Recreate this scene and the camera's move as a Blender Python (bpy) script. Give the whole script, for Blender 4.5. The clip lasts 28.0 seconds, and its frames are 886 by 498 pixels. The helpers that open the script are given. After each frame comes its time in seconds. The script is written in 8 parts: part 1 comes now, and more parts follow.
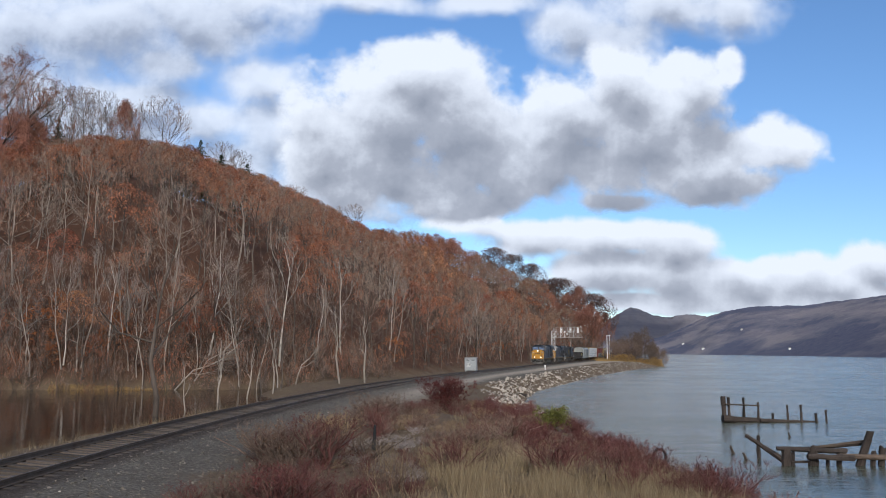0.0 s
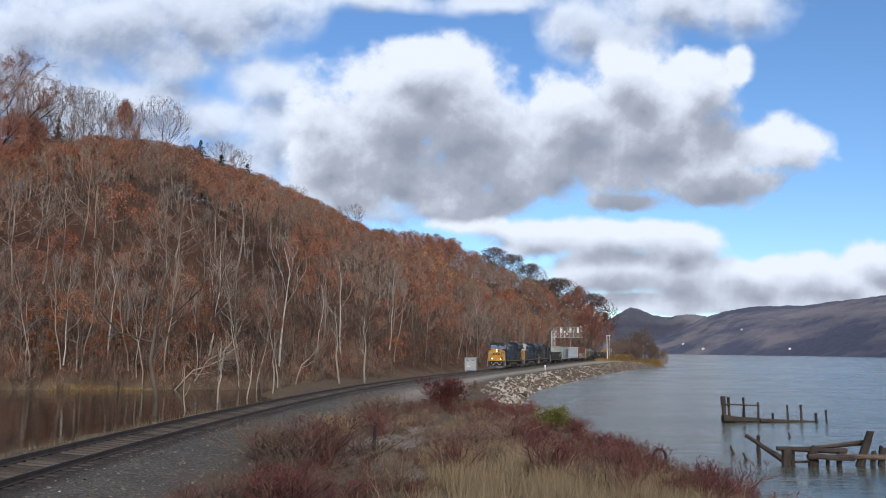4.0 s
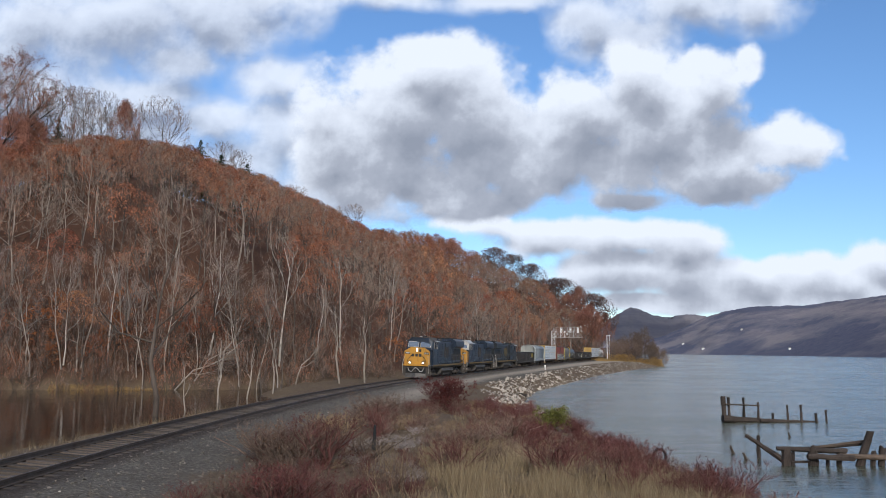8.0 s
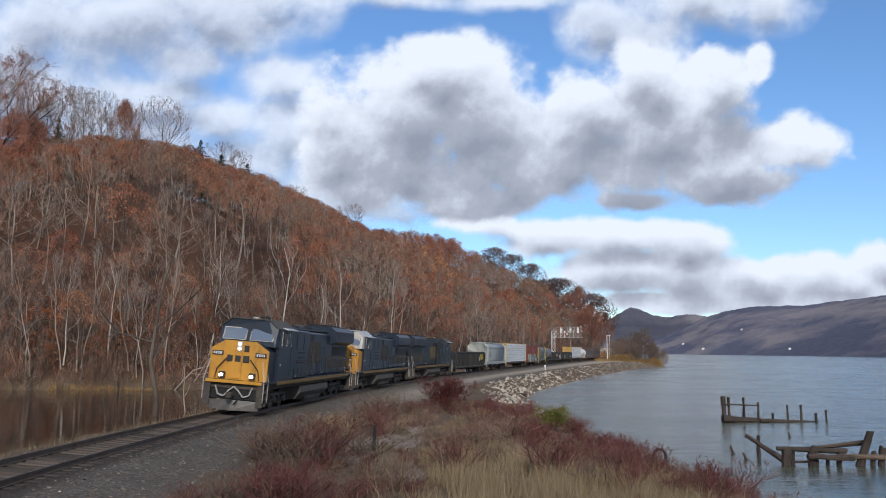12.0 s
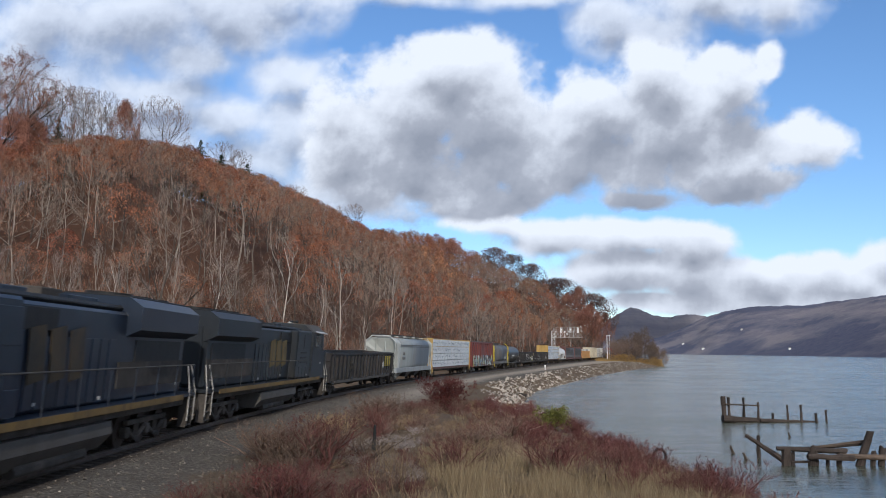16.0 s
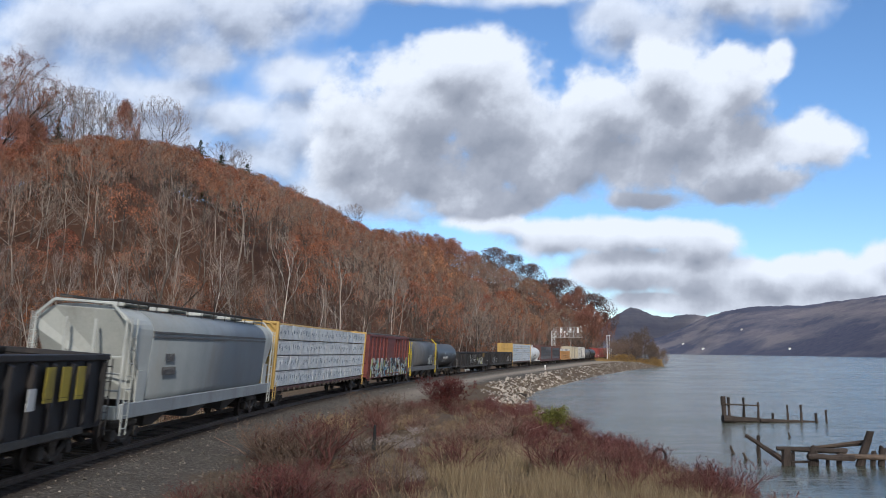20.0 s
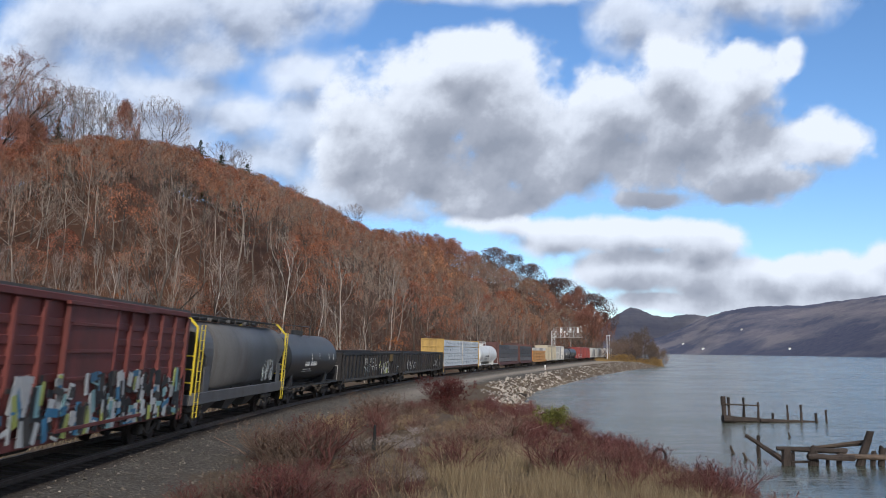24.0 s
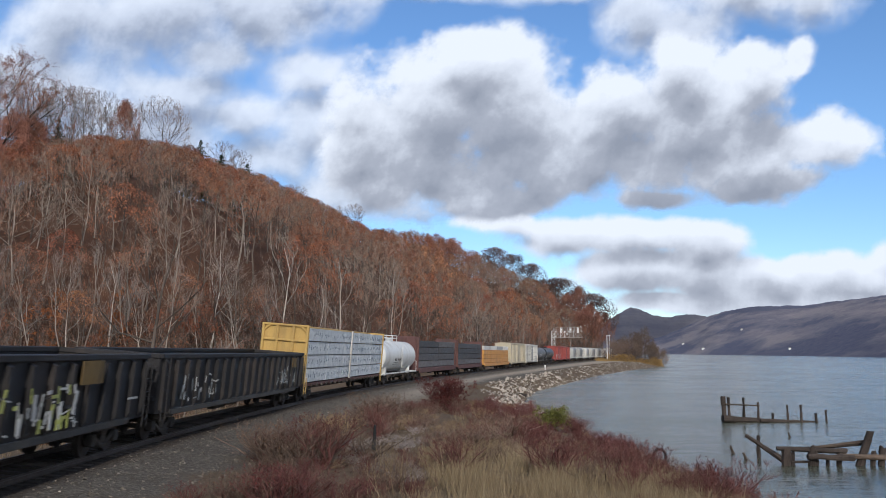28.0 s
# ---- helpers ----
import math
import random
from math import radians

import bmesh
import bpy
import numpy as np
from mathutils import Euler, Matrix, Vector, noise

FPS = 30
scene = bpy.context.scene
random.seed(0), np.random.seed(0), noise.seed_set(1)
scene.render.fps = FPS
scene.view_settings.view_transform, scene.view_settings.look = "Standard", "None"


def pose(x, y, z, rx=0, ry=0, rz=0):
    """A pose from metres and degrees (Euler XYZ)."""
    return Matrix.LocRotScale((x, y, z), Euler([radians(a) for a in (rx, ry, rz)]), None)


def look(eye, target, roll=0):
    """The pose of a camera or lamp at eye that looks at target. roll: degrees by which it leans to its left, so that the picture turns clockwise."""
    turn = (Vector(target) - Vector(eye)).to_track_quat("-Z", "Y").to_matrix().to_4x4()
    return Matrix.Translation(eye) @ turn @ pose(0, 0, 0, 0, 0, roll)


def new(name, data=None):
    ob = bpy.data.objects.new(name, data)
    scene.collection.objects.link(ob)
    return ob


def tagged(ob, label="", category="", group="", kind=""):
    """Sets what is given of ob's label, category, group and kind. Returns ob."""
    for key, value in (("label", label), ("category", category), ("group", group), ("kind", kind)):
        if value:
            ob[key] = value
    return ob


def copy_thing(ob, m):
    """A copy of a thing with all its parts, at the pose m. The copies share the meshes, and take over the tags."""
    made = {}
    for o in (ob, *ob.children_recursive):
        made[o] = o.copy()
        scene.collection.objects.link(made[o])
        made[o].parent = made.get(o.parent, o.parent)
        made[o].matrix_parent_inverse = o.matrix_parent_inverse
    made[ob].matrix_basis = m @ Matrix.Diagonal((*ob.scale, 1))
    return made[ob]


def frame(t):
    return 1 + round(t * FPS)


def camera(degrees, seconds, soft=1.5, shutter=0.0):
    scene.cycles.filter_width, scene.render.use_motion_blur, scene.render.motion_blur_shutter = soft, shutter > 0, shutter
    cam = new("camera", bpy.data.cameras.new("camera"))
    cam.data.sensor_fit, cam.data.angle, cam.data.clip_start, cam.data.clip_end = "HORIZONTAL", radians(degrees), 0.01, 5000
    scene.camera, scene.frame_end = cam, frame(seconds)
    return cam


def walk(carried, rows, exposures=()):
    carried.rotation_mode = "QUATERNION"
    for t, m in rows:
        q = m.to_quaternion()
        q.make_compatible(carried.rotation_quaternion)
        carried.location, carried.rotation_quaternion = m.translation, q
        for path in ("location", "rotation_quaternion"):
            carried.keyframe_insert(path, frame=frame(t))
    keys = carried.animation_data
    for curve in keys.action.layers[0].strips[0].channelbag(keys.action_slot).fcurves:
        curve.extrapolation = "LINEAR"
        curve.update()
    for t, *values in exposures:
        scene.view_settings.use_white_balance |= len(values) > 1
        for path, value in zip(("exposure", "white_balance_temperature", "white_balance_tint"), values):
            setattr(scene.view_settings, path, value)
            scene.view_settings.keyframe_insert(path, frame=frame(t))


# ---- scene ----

SECONDS = 28.0
EYE = (0.0, 0.0, 3.01)
cam = camera(54.54, SECONDS, 0.9, 0.4)
walk(cam, [(0.0, pose(*EYE, 96.835, 0, 0)), (SECONDS, pose(*EYE, 96.835, 0, 0))], [(0.0, 0.1, 5800, 10), (SECONDS, 0.1, 5800, 10)])

# ---- daylight: low sun behind the camera, broken cloud ----
SUN_TO = Vector((0.17, -1.0, 0.50)).normalized()
world = bpy.data.worlds.new("world")
scene.world = world
world.use_nodes = True
wn = world.node_tree.nodes
sky = wn.new("ShaderNodeTexSky")
sky.sky_type = 'NISHITA'
sky.sun_disc = False
sky.sun_elevation = math.asin(SUN_TO.z)
sky.sun_rotation = math.atan2(SUN_TO.x, SUN_TO.y)
sky.air_density, sky.dust_density, sky.ozone_density = 1.0, 0.15, 4.5
wl = world.node_tree.links
# broken cloud over the rest of the sky, behind and above the bank
w_co = wn.new("ShaderNodeTexCoord")
w_noise = wn.new("ShaderNodeTexNoise")
w_noise.inputs["Scale"].default_value, w_noise.inputs["Detail"].default_value = 2.6, 7.0
wl.new(w_co.outputs["Generated"], w_noise.inputs["Vector"])
w_amount = wn.new("ShaderNodeMapRange")
w_amount.interpolation_type = 'SMOOTHSTEP'
w_amount.inputs["From Min"].default_value, w_amount.inputs["From Max"].default_value = 0.40, 0.56
wl.new(w_noise.outputs[0], w_amount.inputs["Value"])
w_sep = wn.new("ShaderNodeSeparateXYZ")
wl.new(w_co.outputs["Generated"], w_sep.inputs[0])
w_part = wn.new("ShaderNodeMapRange")
w_part.interpolation_type = 'SMOOTHSTEP'
w_part.inputs["From Min"].default_value, w_part.inputs["From Max"].default_value = 0.78, 0.45
wl.new(w_sep.outputs[1], w_part.inputs["Value"])
w_mul = wn.new("ShaderNodeMath")
w_mul.operation = 'MULTIPLY'
wl.new(w_amount.outputs[0], w_mul.inputs[0])
wl.new(w_part.outputs[0], w_mul.inputs[1])
w_mix = wn.new("ShaderNodeMix")
w_mix.data_type = 'RGBA'
wl.new(w_mul.outputs[0], w_mix.inputs["Factor"])
wl.new(sky.outputs[0], w_mix.inputs["A"])
w_mix.inputs["B"].default_value = (5.0, 5.0, 5.1, 1)
wl.new(w_mix.outputs["Result"], wn["Background"].inputs[0])
wn["Background"].inputs[1].default_value = 0.125
sun_data = bpy.data.lights.new("sun", 'SUN')
sun_data.energy, sun_data.angle, sun_data.color = 2.75, radians(0.6), (1.0, 0.87, 0.70)
sun = new("sun", sun_data)
sun.matrix_world = look(tuple(SUN_TO * 300), (0, 0, 0))


# ---- materials ----
def nodes_of(name):
    m = bpy.data.materials.new(name)
    m.use_nodes = True
    t = m.node_tree
    return m, t, t.nodes["Principled BSDF"]


def noise_node(t, scale, detail=6.0, rough=0.6, vector=None):
    n = t.nodes.new("ShaderNodeTexNoise")
    n.inputs["Scale"].default_value, n.inputs["Detail"].default_value, n.inputs["Roughness"].default_value = scale, detail, rough
    if vector is not None:
        t.links.new(vector, n.inputs["Vector"])
    return n


def ramp_node(t, source, stops):
    r = t.nodes.new("ShaderNodeValToRGB")
    e = r.color_ramp.elements
    while len(e) < len(stops):
        e.new(0.5)
    for el, (at, c) in zip(e, stops):
        el.position, el.color = at, (*c, 1)
    t.links.new(source, r.inputs[0])
    return r


def mixed(t, a, b, factor, mode='MIX'):
    m = t.nodes.new("ShaderNodeMix")
    m.data_type, m.blend_type = 'RGBA', mode
    for sock, v in ((m.inputs["Factor"], factor), (m.inputs["A"], a), (m.inputs["B"], b)):
        if isinstance(v, (int, float)):
            sock.default_value = v
        elif isinstance(v, tuple):
            sock.default_value = (*v, 1)
        else:
            t.links.new(v, sock)
    return m.outputs["Result"]


def surface(name, low, high, scale=3.0, fine=40.0, rough=0.8, metal=0.0, bump=0.3, dirt=None, dirt_scale=0.7, vary='', spec=0.3, stretch=(1, 1, 1), depth=0.02):
    """Two colours by coarse and fine grain, with bump, wear stains and piece-to-piece variation."""
    m, t, p = nodes_of(name)
    co = t.nodes.new("ShaderNodeTexCoord")
    mp = t.nodes.new("ShaderNodeMapping")
    mp.inputs["Scale"].default_value = stretch
    t.links.new(co.outputs["Object"], mp.inputs["Vector"])
    v = mp.outputs[0]
    a, b = noise_node(t, scale, 5.0, 0.6, v), noise_node(t, fine, 6.0, 0.7, v)
    col = mixed(t, ramp_node(t, a.outputs[0], [(0.32, low), (0.68, high)]).outputs[0], ramp_node(t, b.outputs[0], [(0.3, low), (0.7, high)]).outputs[0], 0.45)
    if dirt:
        d = noise_node(t, dirt_scale, 7.0, 0.72, v)
        col = mixed(t, col, dirt, ramp_node(t, d.outputs[0], [(0.5, (0, 0, 0)), (0.72, (0.85, 0.85, 0.85))]).outputs[0])
    if vary:
        if vary == 'island':
            rnd = t.nodes.new("ShaderNodeNewGeometry").outputs["Random Per Island"]
        else:
            rnd = t.nodes.new("ShaderNodeObjectInfo").outputs["Random"]
        col = mixed(t, col, ramp_node(t, rnd, [(0.0, (0.5, 0.5, 0.5)), (1.0, (1.35, 1.3, 1.25))]).outputs[0], 1.0, 'MULTIPLY')
    t.links.new(col, p.inputs["Base Color"])
    p.inputs["Roughness"].default_value, p.inputs["Metallic"].default_value = rough, metal
    p.inputs["Specular IOR Level"].default_value = spec
    if bump:
        bn = t.nodes.new("ShaderNodeBump")
        bn.inputs["Strength"].default_value, bn.inputs["Distance"].default_value = bump, depth
        t.links.new(b.outputs[0], bn.inputs["Height"])
        t.links.new(bn.outputs[0], p.inputs["Normal"])
    return m


def leafy(name, stops, rough=0.85, through_light=0.25):
    """Leaves and twigs: colour from piece to piece, a little light comes through."""
    m, t, p = nodes_of(name)
    geo = t.nodes.new("ShaderNodeNewGeometry")
    info = t.nodes.new("ShaderNodeObjectInfo")
    big = noise_node(t, 0.045, 3.0, 0.6, geo.outputs["Position"])
    mid = mixed(t, ramp_node(t, geo.outputs["Random Per Island"], stops).outputs[0], ramp_node(t, big.outputs[0], [(0.36, stops[0][1]), (0.64, stops[-1][1])]).outputs[0], 0.45)
    col = mixed(t, mid, ramp_node(t, info.outputs["Random"], [(0.0, (0.8, 0.8, 0.8)), (1.0, (1.2, 1.15, 1.15))]).outputs[0], 1.0, 'MULTIPLY')
    t.links.new(col, p.inputs["Base Color"])
    p.inputs["Roughness"].default_value = rough
    p.inputs["Specular IOR Level"].default_value = 0.15
    if through_light:
        tr = t.nodes.new("ShaderNodeBsdfTranslucent")
        t.links.new(col, tr.inputs[0])
        mx = t.nodes.new("ShaderNodeMixShader")
        mx.inputs[0].default_value = through_light
        t.links.new(p.outputs[0], mx.inputs[1])
        t.links.new(tr.outputs[0], mx.inputs[2])
        t.links.new(mx.outputs[0], t.nodes["Material Output"].inputs[0])
    return m


M = {}
M["bark"] = surface("bark", (0.05, 0.04, 0.034), (0.135, 0.112, 0.094), 1.5, 14, 0.9, vary='island', stretch=(1, 1, 0.3))
M["bark_pale"] = surface("bark_pale", (0.16, 0.138, 0.118), (0.40, 0.36, 0.315), 1.2, 9, 0.85, vary='island', dirt=(0.14, 0.11, 0.09), dirt_scale=0.6, stretch=(1, 1, 0.5))
M["bark_white"] = surface("bark_white", (0.30, 0.275, 0.245), (0.60, 0.57, 0.52), 0.9, 7, 0.8, vary='island', dirt=(0.22, 0.18, 0.15), dirt_scale=0.5, stretch=(1, 1, 0.5))
M["twig"] = leafy("twig", [(0.0, (0.075, 0.054, 0.042)), (0.55, (0.18, 0.128, 0.094)), (1.0, (0.38, 0.30, 0.245))], through_light=0.0)
M["twig_pale"] = leafy("twig_pale", [(0.0, (0.13, 0.102, 0.088)), (0.5, (0.23, 0.187, 0.165)), (1.0, (0.38, 0.325, 0.29))], through_light=0.0)
M["twig_red"] = leafy("twig_red", [(0.0, (0.075, 0.036, 0.028)), (0.5, (0.185, 0.085, 0.054)), (1.0, (0.31, 0.17, 0.11))], through_light=0.0)
M["leaf_russet"] = leafy("leaf_russet", [(0.0, (0.12, 0.048, 0.030)), (0.5, (0.25, 0.092, 0.052)), (1.0, (0.42, 0.19, 0.105))])
M["leaf_orange"] = leafy("leaf_orange", [(0.0, (0.22, 0.07, 0.025)), (0.5, (0.36, 0.12, 0.035)), (1.0, (0.46, 0.20, 0.07))])
M["leaf_brown"] = leafy("leaf_brown", [(0.0, (0.09, 0.052, 0.034)), (0.5, (0.20, 0.112, 0.066)), (1.0, (0.34, 0.215, 0.12))])
M["leaf_maroon"] = leafy("leaf_maroon", [(0.0, (0.19, 0.085, 0.062)), (0.5, (0.31, 0.14, 0.10)), (1.0, (0.42, 0.23, 0.165))])
M["leaf_dark"] = leafy("leaf_dark", [(0.0, (0.08, 0.048, 0.043)), (0.5, (0.14, 0.083, 0.071)), (1.0, (0.21, 0.135, 0.112))])
M["leaf_wine"] = leafy("leaf_wine", [(0.0, (0.065, 0.019, 0.019)), (0.5, (0.125, 0.033, 0.031)), (1.0, (0.20, 0.062, 0.05))])
M["needle"] = leafy("needle", [(0.0, (0.03, 0.045, 0.02)), (0.5, (0.055, 0.075, 0.03)), (1.0, (0.085, 0.10, 0.045))])
M["leaf_green"] = leafy("leaf_green", [(0.0, (0.10, 0.115, 0.022)), (0.5, (0.19, 0.205, 0.04)), (1.0, (0.30, 0.30, 0.075))])
M["stem_wine"] = leafy("stem_wine", [(0.0, (0.05, 0.020, 0.019)), (0.5, (0.105, 0.040, 0.036)), (1.0, (0.19, 0.09, 0.078))], through_light=0.0)
M["stem_grey"] = leafy("stem_grey", [(0.0, (0.11, 0.092, 0.082)), (0.5, (0.23, 0.20, 0.18)), (1.0, (0.42, 0.38, 0.35))], through_light=0.0)
M["stem_brown"] = leafy("stem_brown", [(0.0, (0.05, 0.036, 0.029)), (0.5, (0.115, 0.080, 0.060)), (1.0, (0.27, 0.195, 0.145))], through_light=0.0)
M["grass"] = leafy("grass", [(0.0, (0.12, 0.083, 0.046)), (0.5, (0.27, 0.195, 0.11)), (1.0, (0.52, 0.43, 0.27))])
M["stem_straw"] = leafy("stem_straw", [(0.0, (0.11, 0.075, 0.045)), (0.5, (0.21, 0.15, 0.088)), (1.0, (0.34, 0.26, 0.15))], through_light=0.0)
M["grass_gold"] = leafy("grass_gold", [(0.0, (0.26, 0.16, 0.06)), (0.5, (0.40, 0.26, 0.09)), (1.0, (0.52, 0.37, 0.16))])
M["stone"] = surface("stone", (0.13, 0.112, 0.09), (0.56, 0.52, 0.46), 1.1, 11, 0.9, vary='island', dirt=(0.12, 0.095, 0.07), dirt_scale=0.22, bump=0.6)
M["ballast"] = surface("ballast", (0.06, 0.052, 0.042), (0.22, 0.195, 0.165), 3, 20, 0.95, vary='island', bump=0.2)
M["rail_steel"] = surface("rail_steel", (0.06, 0.045, 0.036), (0.14, 0.11, 0.09), 2, 30, 0.55, 0.5)
M["tie_wood"] = surface("tie_wood", (0.045, 0.036, 0.03), (0.12, 0.10, 0.085), 2.0, 25, 0.9, vary='object', stretch=(0.3, 1, 1))
M["old_wood"] = surface("old_wood", (0.025, 0.02, 0.018), (0.085, 0.068, 0.058), 1.5, 16, 0.9, vary='object', stretch=(1, 1, 0.35), bump=0.7)
M["old_wood_pale"] = surface("old_wood_pale", (0.055, 0.042, 0.034), (0.16, 0.122, 0.094), 1.5, 16, 0.9, vary='object', stretch=(0.4, 1, 1), bump=0.7)
M["galvanised"] = surface("galvanised", (0.58, 0.59, 0.59), (0.80, 0.81, 0.81), 2, 25, 0.5, 0.2, vary='object', bump=0.1)
M["cabinet_grey"] = surface("cabinet_grey", (0.30, 0.32, 0.33), (0.44, 0.46, 0.47), 1.5, 20, 0.5, 0.1, bump=0.1, dirt=(0.2, 0.18, 0.16))
M["black_metal"] = surface("black_metal", (0.012, 0.012, 0.013), (0.03, 0.03, 0.03), 3, 30, 0.6, 0.2, bump=0.15)
M["white_wall"] = surface("white_wall", (0.62, 0.61, 0.58), (0.8, 0.79, 0.76), 0.3, 2, 0.7, bump=0.1)
M["roof_grey"] = surface("roof_grey", (0.12, 0.115, 0.115), (0.22, 0.21, 0.21), 0.3, 3, 0.8, bump=0.2)


def ground_material():
    """Gravel by the track, leaf litter under the trees, silty brown bank by the water."""
    m, t, p = nodes_of("ground")
    geo = t.nodes.new("ShaderNodeNewGeometry")
    P = geo.outputs["Position"]
    gravel_a, gravel_b = noise_node(t, 9.0, 4, 0.8, P), noise_node(t, 0.6, 6, 0.7, P)
    gravel = mixed(t, ramp_node(t, gravel_a.outputs[0], [(0.36, (0.040, 0.034, 0.028)), (0.5, (0.105, 0.092, 0.076)), (0.66, (0.29, 0.265, 0.225))]).outputs[0],
                   ramp_node(t, gravel_b.outputs[0], [(0.3, (0.072, 0.061, 0.048)), (0.7, (0.15, 0.132, 0.11))]).outputs[0], 0.5)
    litter_a, litter_b = noise_node(t, 5.0, 8, 0.75, P), noise_node(t, 0.16, 5, 0.65, P)
    litter = mixed(t, ramp_node(t, litter_a.outputs[0], [(0.3, (0.03, 0.018, 0.013)), (0.55, (0.085, 0.044, 0.027)), (0.75, (0.21, 0.11, 0.062))]).outputs[0],
                   ramp_node(t, litter_b.outputs[0], [(0.35, (0.055, 0.032, 0.022)), (0.7, (0.13, 0.06, 0.034))]).outputs[0], 0.5)
    turf = mixed(t, ramp_node(t, litter_a.outputs[0], [(0.3, (0.07, 0.05, 0.034)), (0.6, (0.16, 0.12, 0.075)), (0.8, (0.27, 0.21, 0.13))]).outputs[0],
                 ramp_node(t, gravel_b.outputs[0], [(0.35, (0.10, 0.062, 0.05)), (0.7, (0.17, 0.13, 0.08))]).outputs[0], 0.4)
    kind = t.nodes.new("ShaderNodeAttribute")
    kind.attribute_name = "cover"
    sep = t.nodes.new("ShaderNodeSeparateColor")
    t.links.new(kind.outputs["Color"], sep.inputs[0])
    # tan gravel, lightened so the far bank's sunlight is in the colour
    sunlit_shelf = ramp_node(t, gravel_a.outputs[0], [(0.3, (0.19, 0.155, 0.12)), (0.5, (0.33, 0.28, 0.22)), (0.7, (0.48, 0.42, 0.345))]).outputs[0]
    col = mixed(t, mixed(t, mixed(t, turf, gravel, sep.outputs[0]), litter, sep.outputs[1]), sunlit_shelf, sep.outputs[2])
    # oily, rusty ballast between and beside the rails; pondward it paints shade under cars
    bed = ramp_node(t, gravel_a.outputs[0], [(0.34, (0.022, 0.017, 0.014)), (0.52, (0.055, 0.043, 0.035)), (0.7, (0.13, 0.105, 0.085))]).outputs[0]
    col = mixed(t, col, bed, kind.outputs["Alpha"])
    t.links.new(col, p.inputs["Base Color"])
    p.inputs["Roughness"].default_value = 0.95
    p.inputs["Specular IOR Level"].default_value = 0.15
    b = t.nodes.new("ShaderNodeBump")
    b.inputs["Strength"].default_value, b.inputs["Distance"].default_value = 0.9, 0.08
    t.links.new(gravel_a.outputs[0], b.inputs["Height"])
    t.links.new(b.outputs[0], p.inputs["Normal"])
    return m


def water_material(name, colour, wave, choppy, rough):
    m, t, p = nodes_of(name)
    geo = t.nodes.new("ShaderNodeNewGeometry")
    mp = t.nodes.new("ShaderNodeMapping")
    mp.inputs["Scale"].default_value = (0.55, 1.0, 1.0)
    t.links.new(geo.outputs["Position"], mp.inputs[0])
    a, b = noise_node(t, wave, 4, 0.6, mp.outputs[0]), noise_node(t, wave * 0.06, 4, 0.55, mp.outputs[0])
    t.links.new(ramp_node(t, b.outputs[0], [(0.3, tuple(c * 0.8 for c in colour)), (0.7, tuple(c * 1.2 for c in colour))]).outputs[0], p.inputs["Base Color"])
    t.links.new(ramp_node(t, b.outputs[0], [(0.35, (rough * 0.7,) * 3), (0.65, (rough * 1.3,) * 3)]).outputs[0], p.inputs["Roughness"])
    p.inputs["IOR"].default_value = 1.33
    p.inputs["Specular IOR Level"].default_value = 0.42
    bn = t.nodes.new("ShaderNodeBump")
    bn.inputs["Strength"].default_value, bn.inputs["Distance"].default_value = choppy, 0.12
    swell = noise_node(t, wave * 0.22, 3, 0.6, mp.outputs[0])
    both = t.nodes.new("ShaderNodeMath")
    both.operation = 'MULTIPLY_ADD'
    both.inputs[1].default_value = 2.2
    t.links.new(swell.outputs[0], both.inputs[0])
    t.links.new(a.outputs[0], both.inputs[2])
    t.links.new(both.outputs[0], bn.inputs["Height"])
    t.links.new(bn.outputs[0], p.inputs["Normal"])
    return m


M["ground"] = ground_material()
M["river"] = water_material("river", (0.088, 0.092, 0.066), 1.3, 0.95, 0.20)
M["pond"] = water_material("pond", (0.012, 0.009, 0.007), 1.0, 0.14, 0.06)


# ---- mesh helpers ----
def mesh_of(name, V, F, mats, index=None, smooth=False):
    """A mesh from numpy arrays of vertices and of triangles or quads."""
    V, F = np.asarray(V, dtype=np.float32), np.asarray(F, dtype=np.int32)
    me = bpy.data.meshes.new(name)
    k = F.shape[1]
    me.vertices.add(len(V))
    me.vertices.foreach_set("co", V.ravel())
    me.loops.add(F.size)
    me.loops.foreach_set("vertex_index", F.ravel())
    me.polygons.add(len(F))
    me.polygons.foreach_set("loop_start", np.arange(0, F.size, k, dtype=np.int32))
    me.polygons.foreach_set("loop_total", np.full(len(F), k, dtype=np.int32))
    for m in mats:
        me.materials.append(m)
    if index is not None:
        me.polygons.foreach_set("material_index", np.asarray(index, dtype=np.int32))
    me.polygons.foreach_set("use_smooth", np.full(len(F), smooth, dtype=bool))
    me.update(calc_edges=True)
    return me


def part(name, bm, material, parent, label=""):
    """Links a bmesh as one mesh object under a thing or a part."""
    me = bpy.data.meshes.new(name)
    bm.to_mesh(me)
    bm.free()
    me.materials.append(material)
    ob = new(name, me)
    ob.parent = parent
    if label:
        ob["label"] = label
    return ob


def shared(name, me, parent, m=None):
    ob = new(name, me)
    ob.parent = parent
    if m is not None:
        ob.matrix_basis = m
    return ob


def box(bm, c, size, bevel=0.0, turn=None):
    m = Matrix.Translation(c)
    if turn is not None:
        m = m @ turn
    made = bmesh.ops.create_cube(bm, size=1.0, matrix=m @ Matrix.Diagonal((*size, 1)))
    if bevel:
        edges = list({e for v in made["verts"] for e in v.link_edges})
        bmesh.ops.bevel(bm, geom=edges, offset=bevel, segments=1, affect='EDGES', profile=0.5)
    return bm


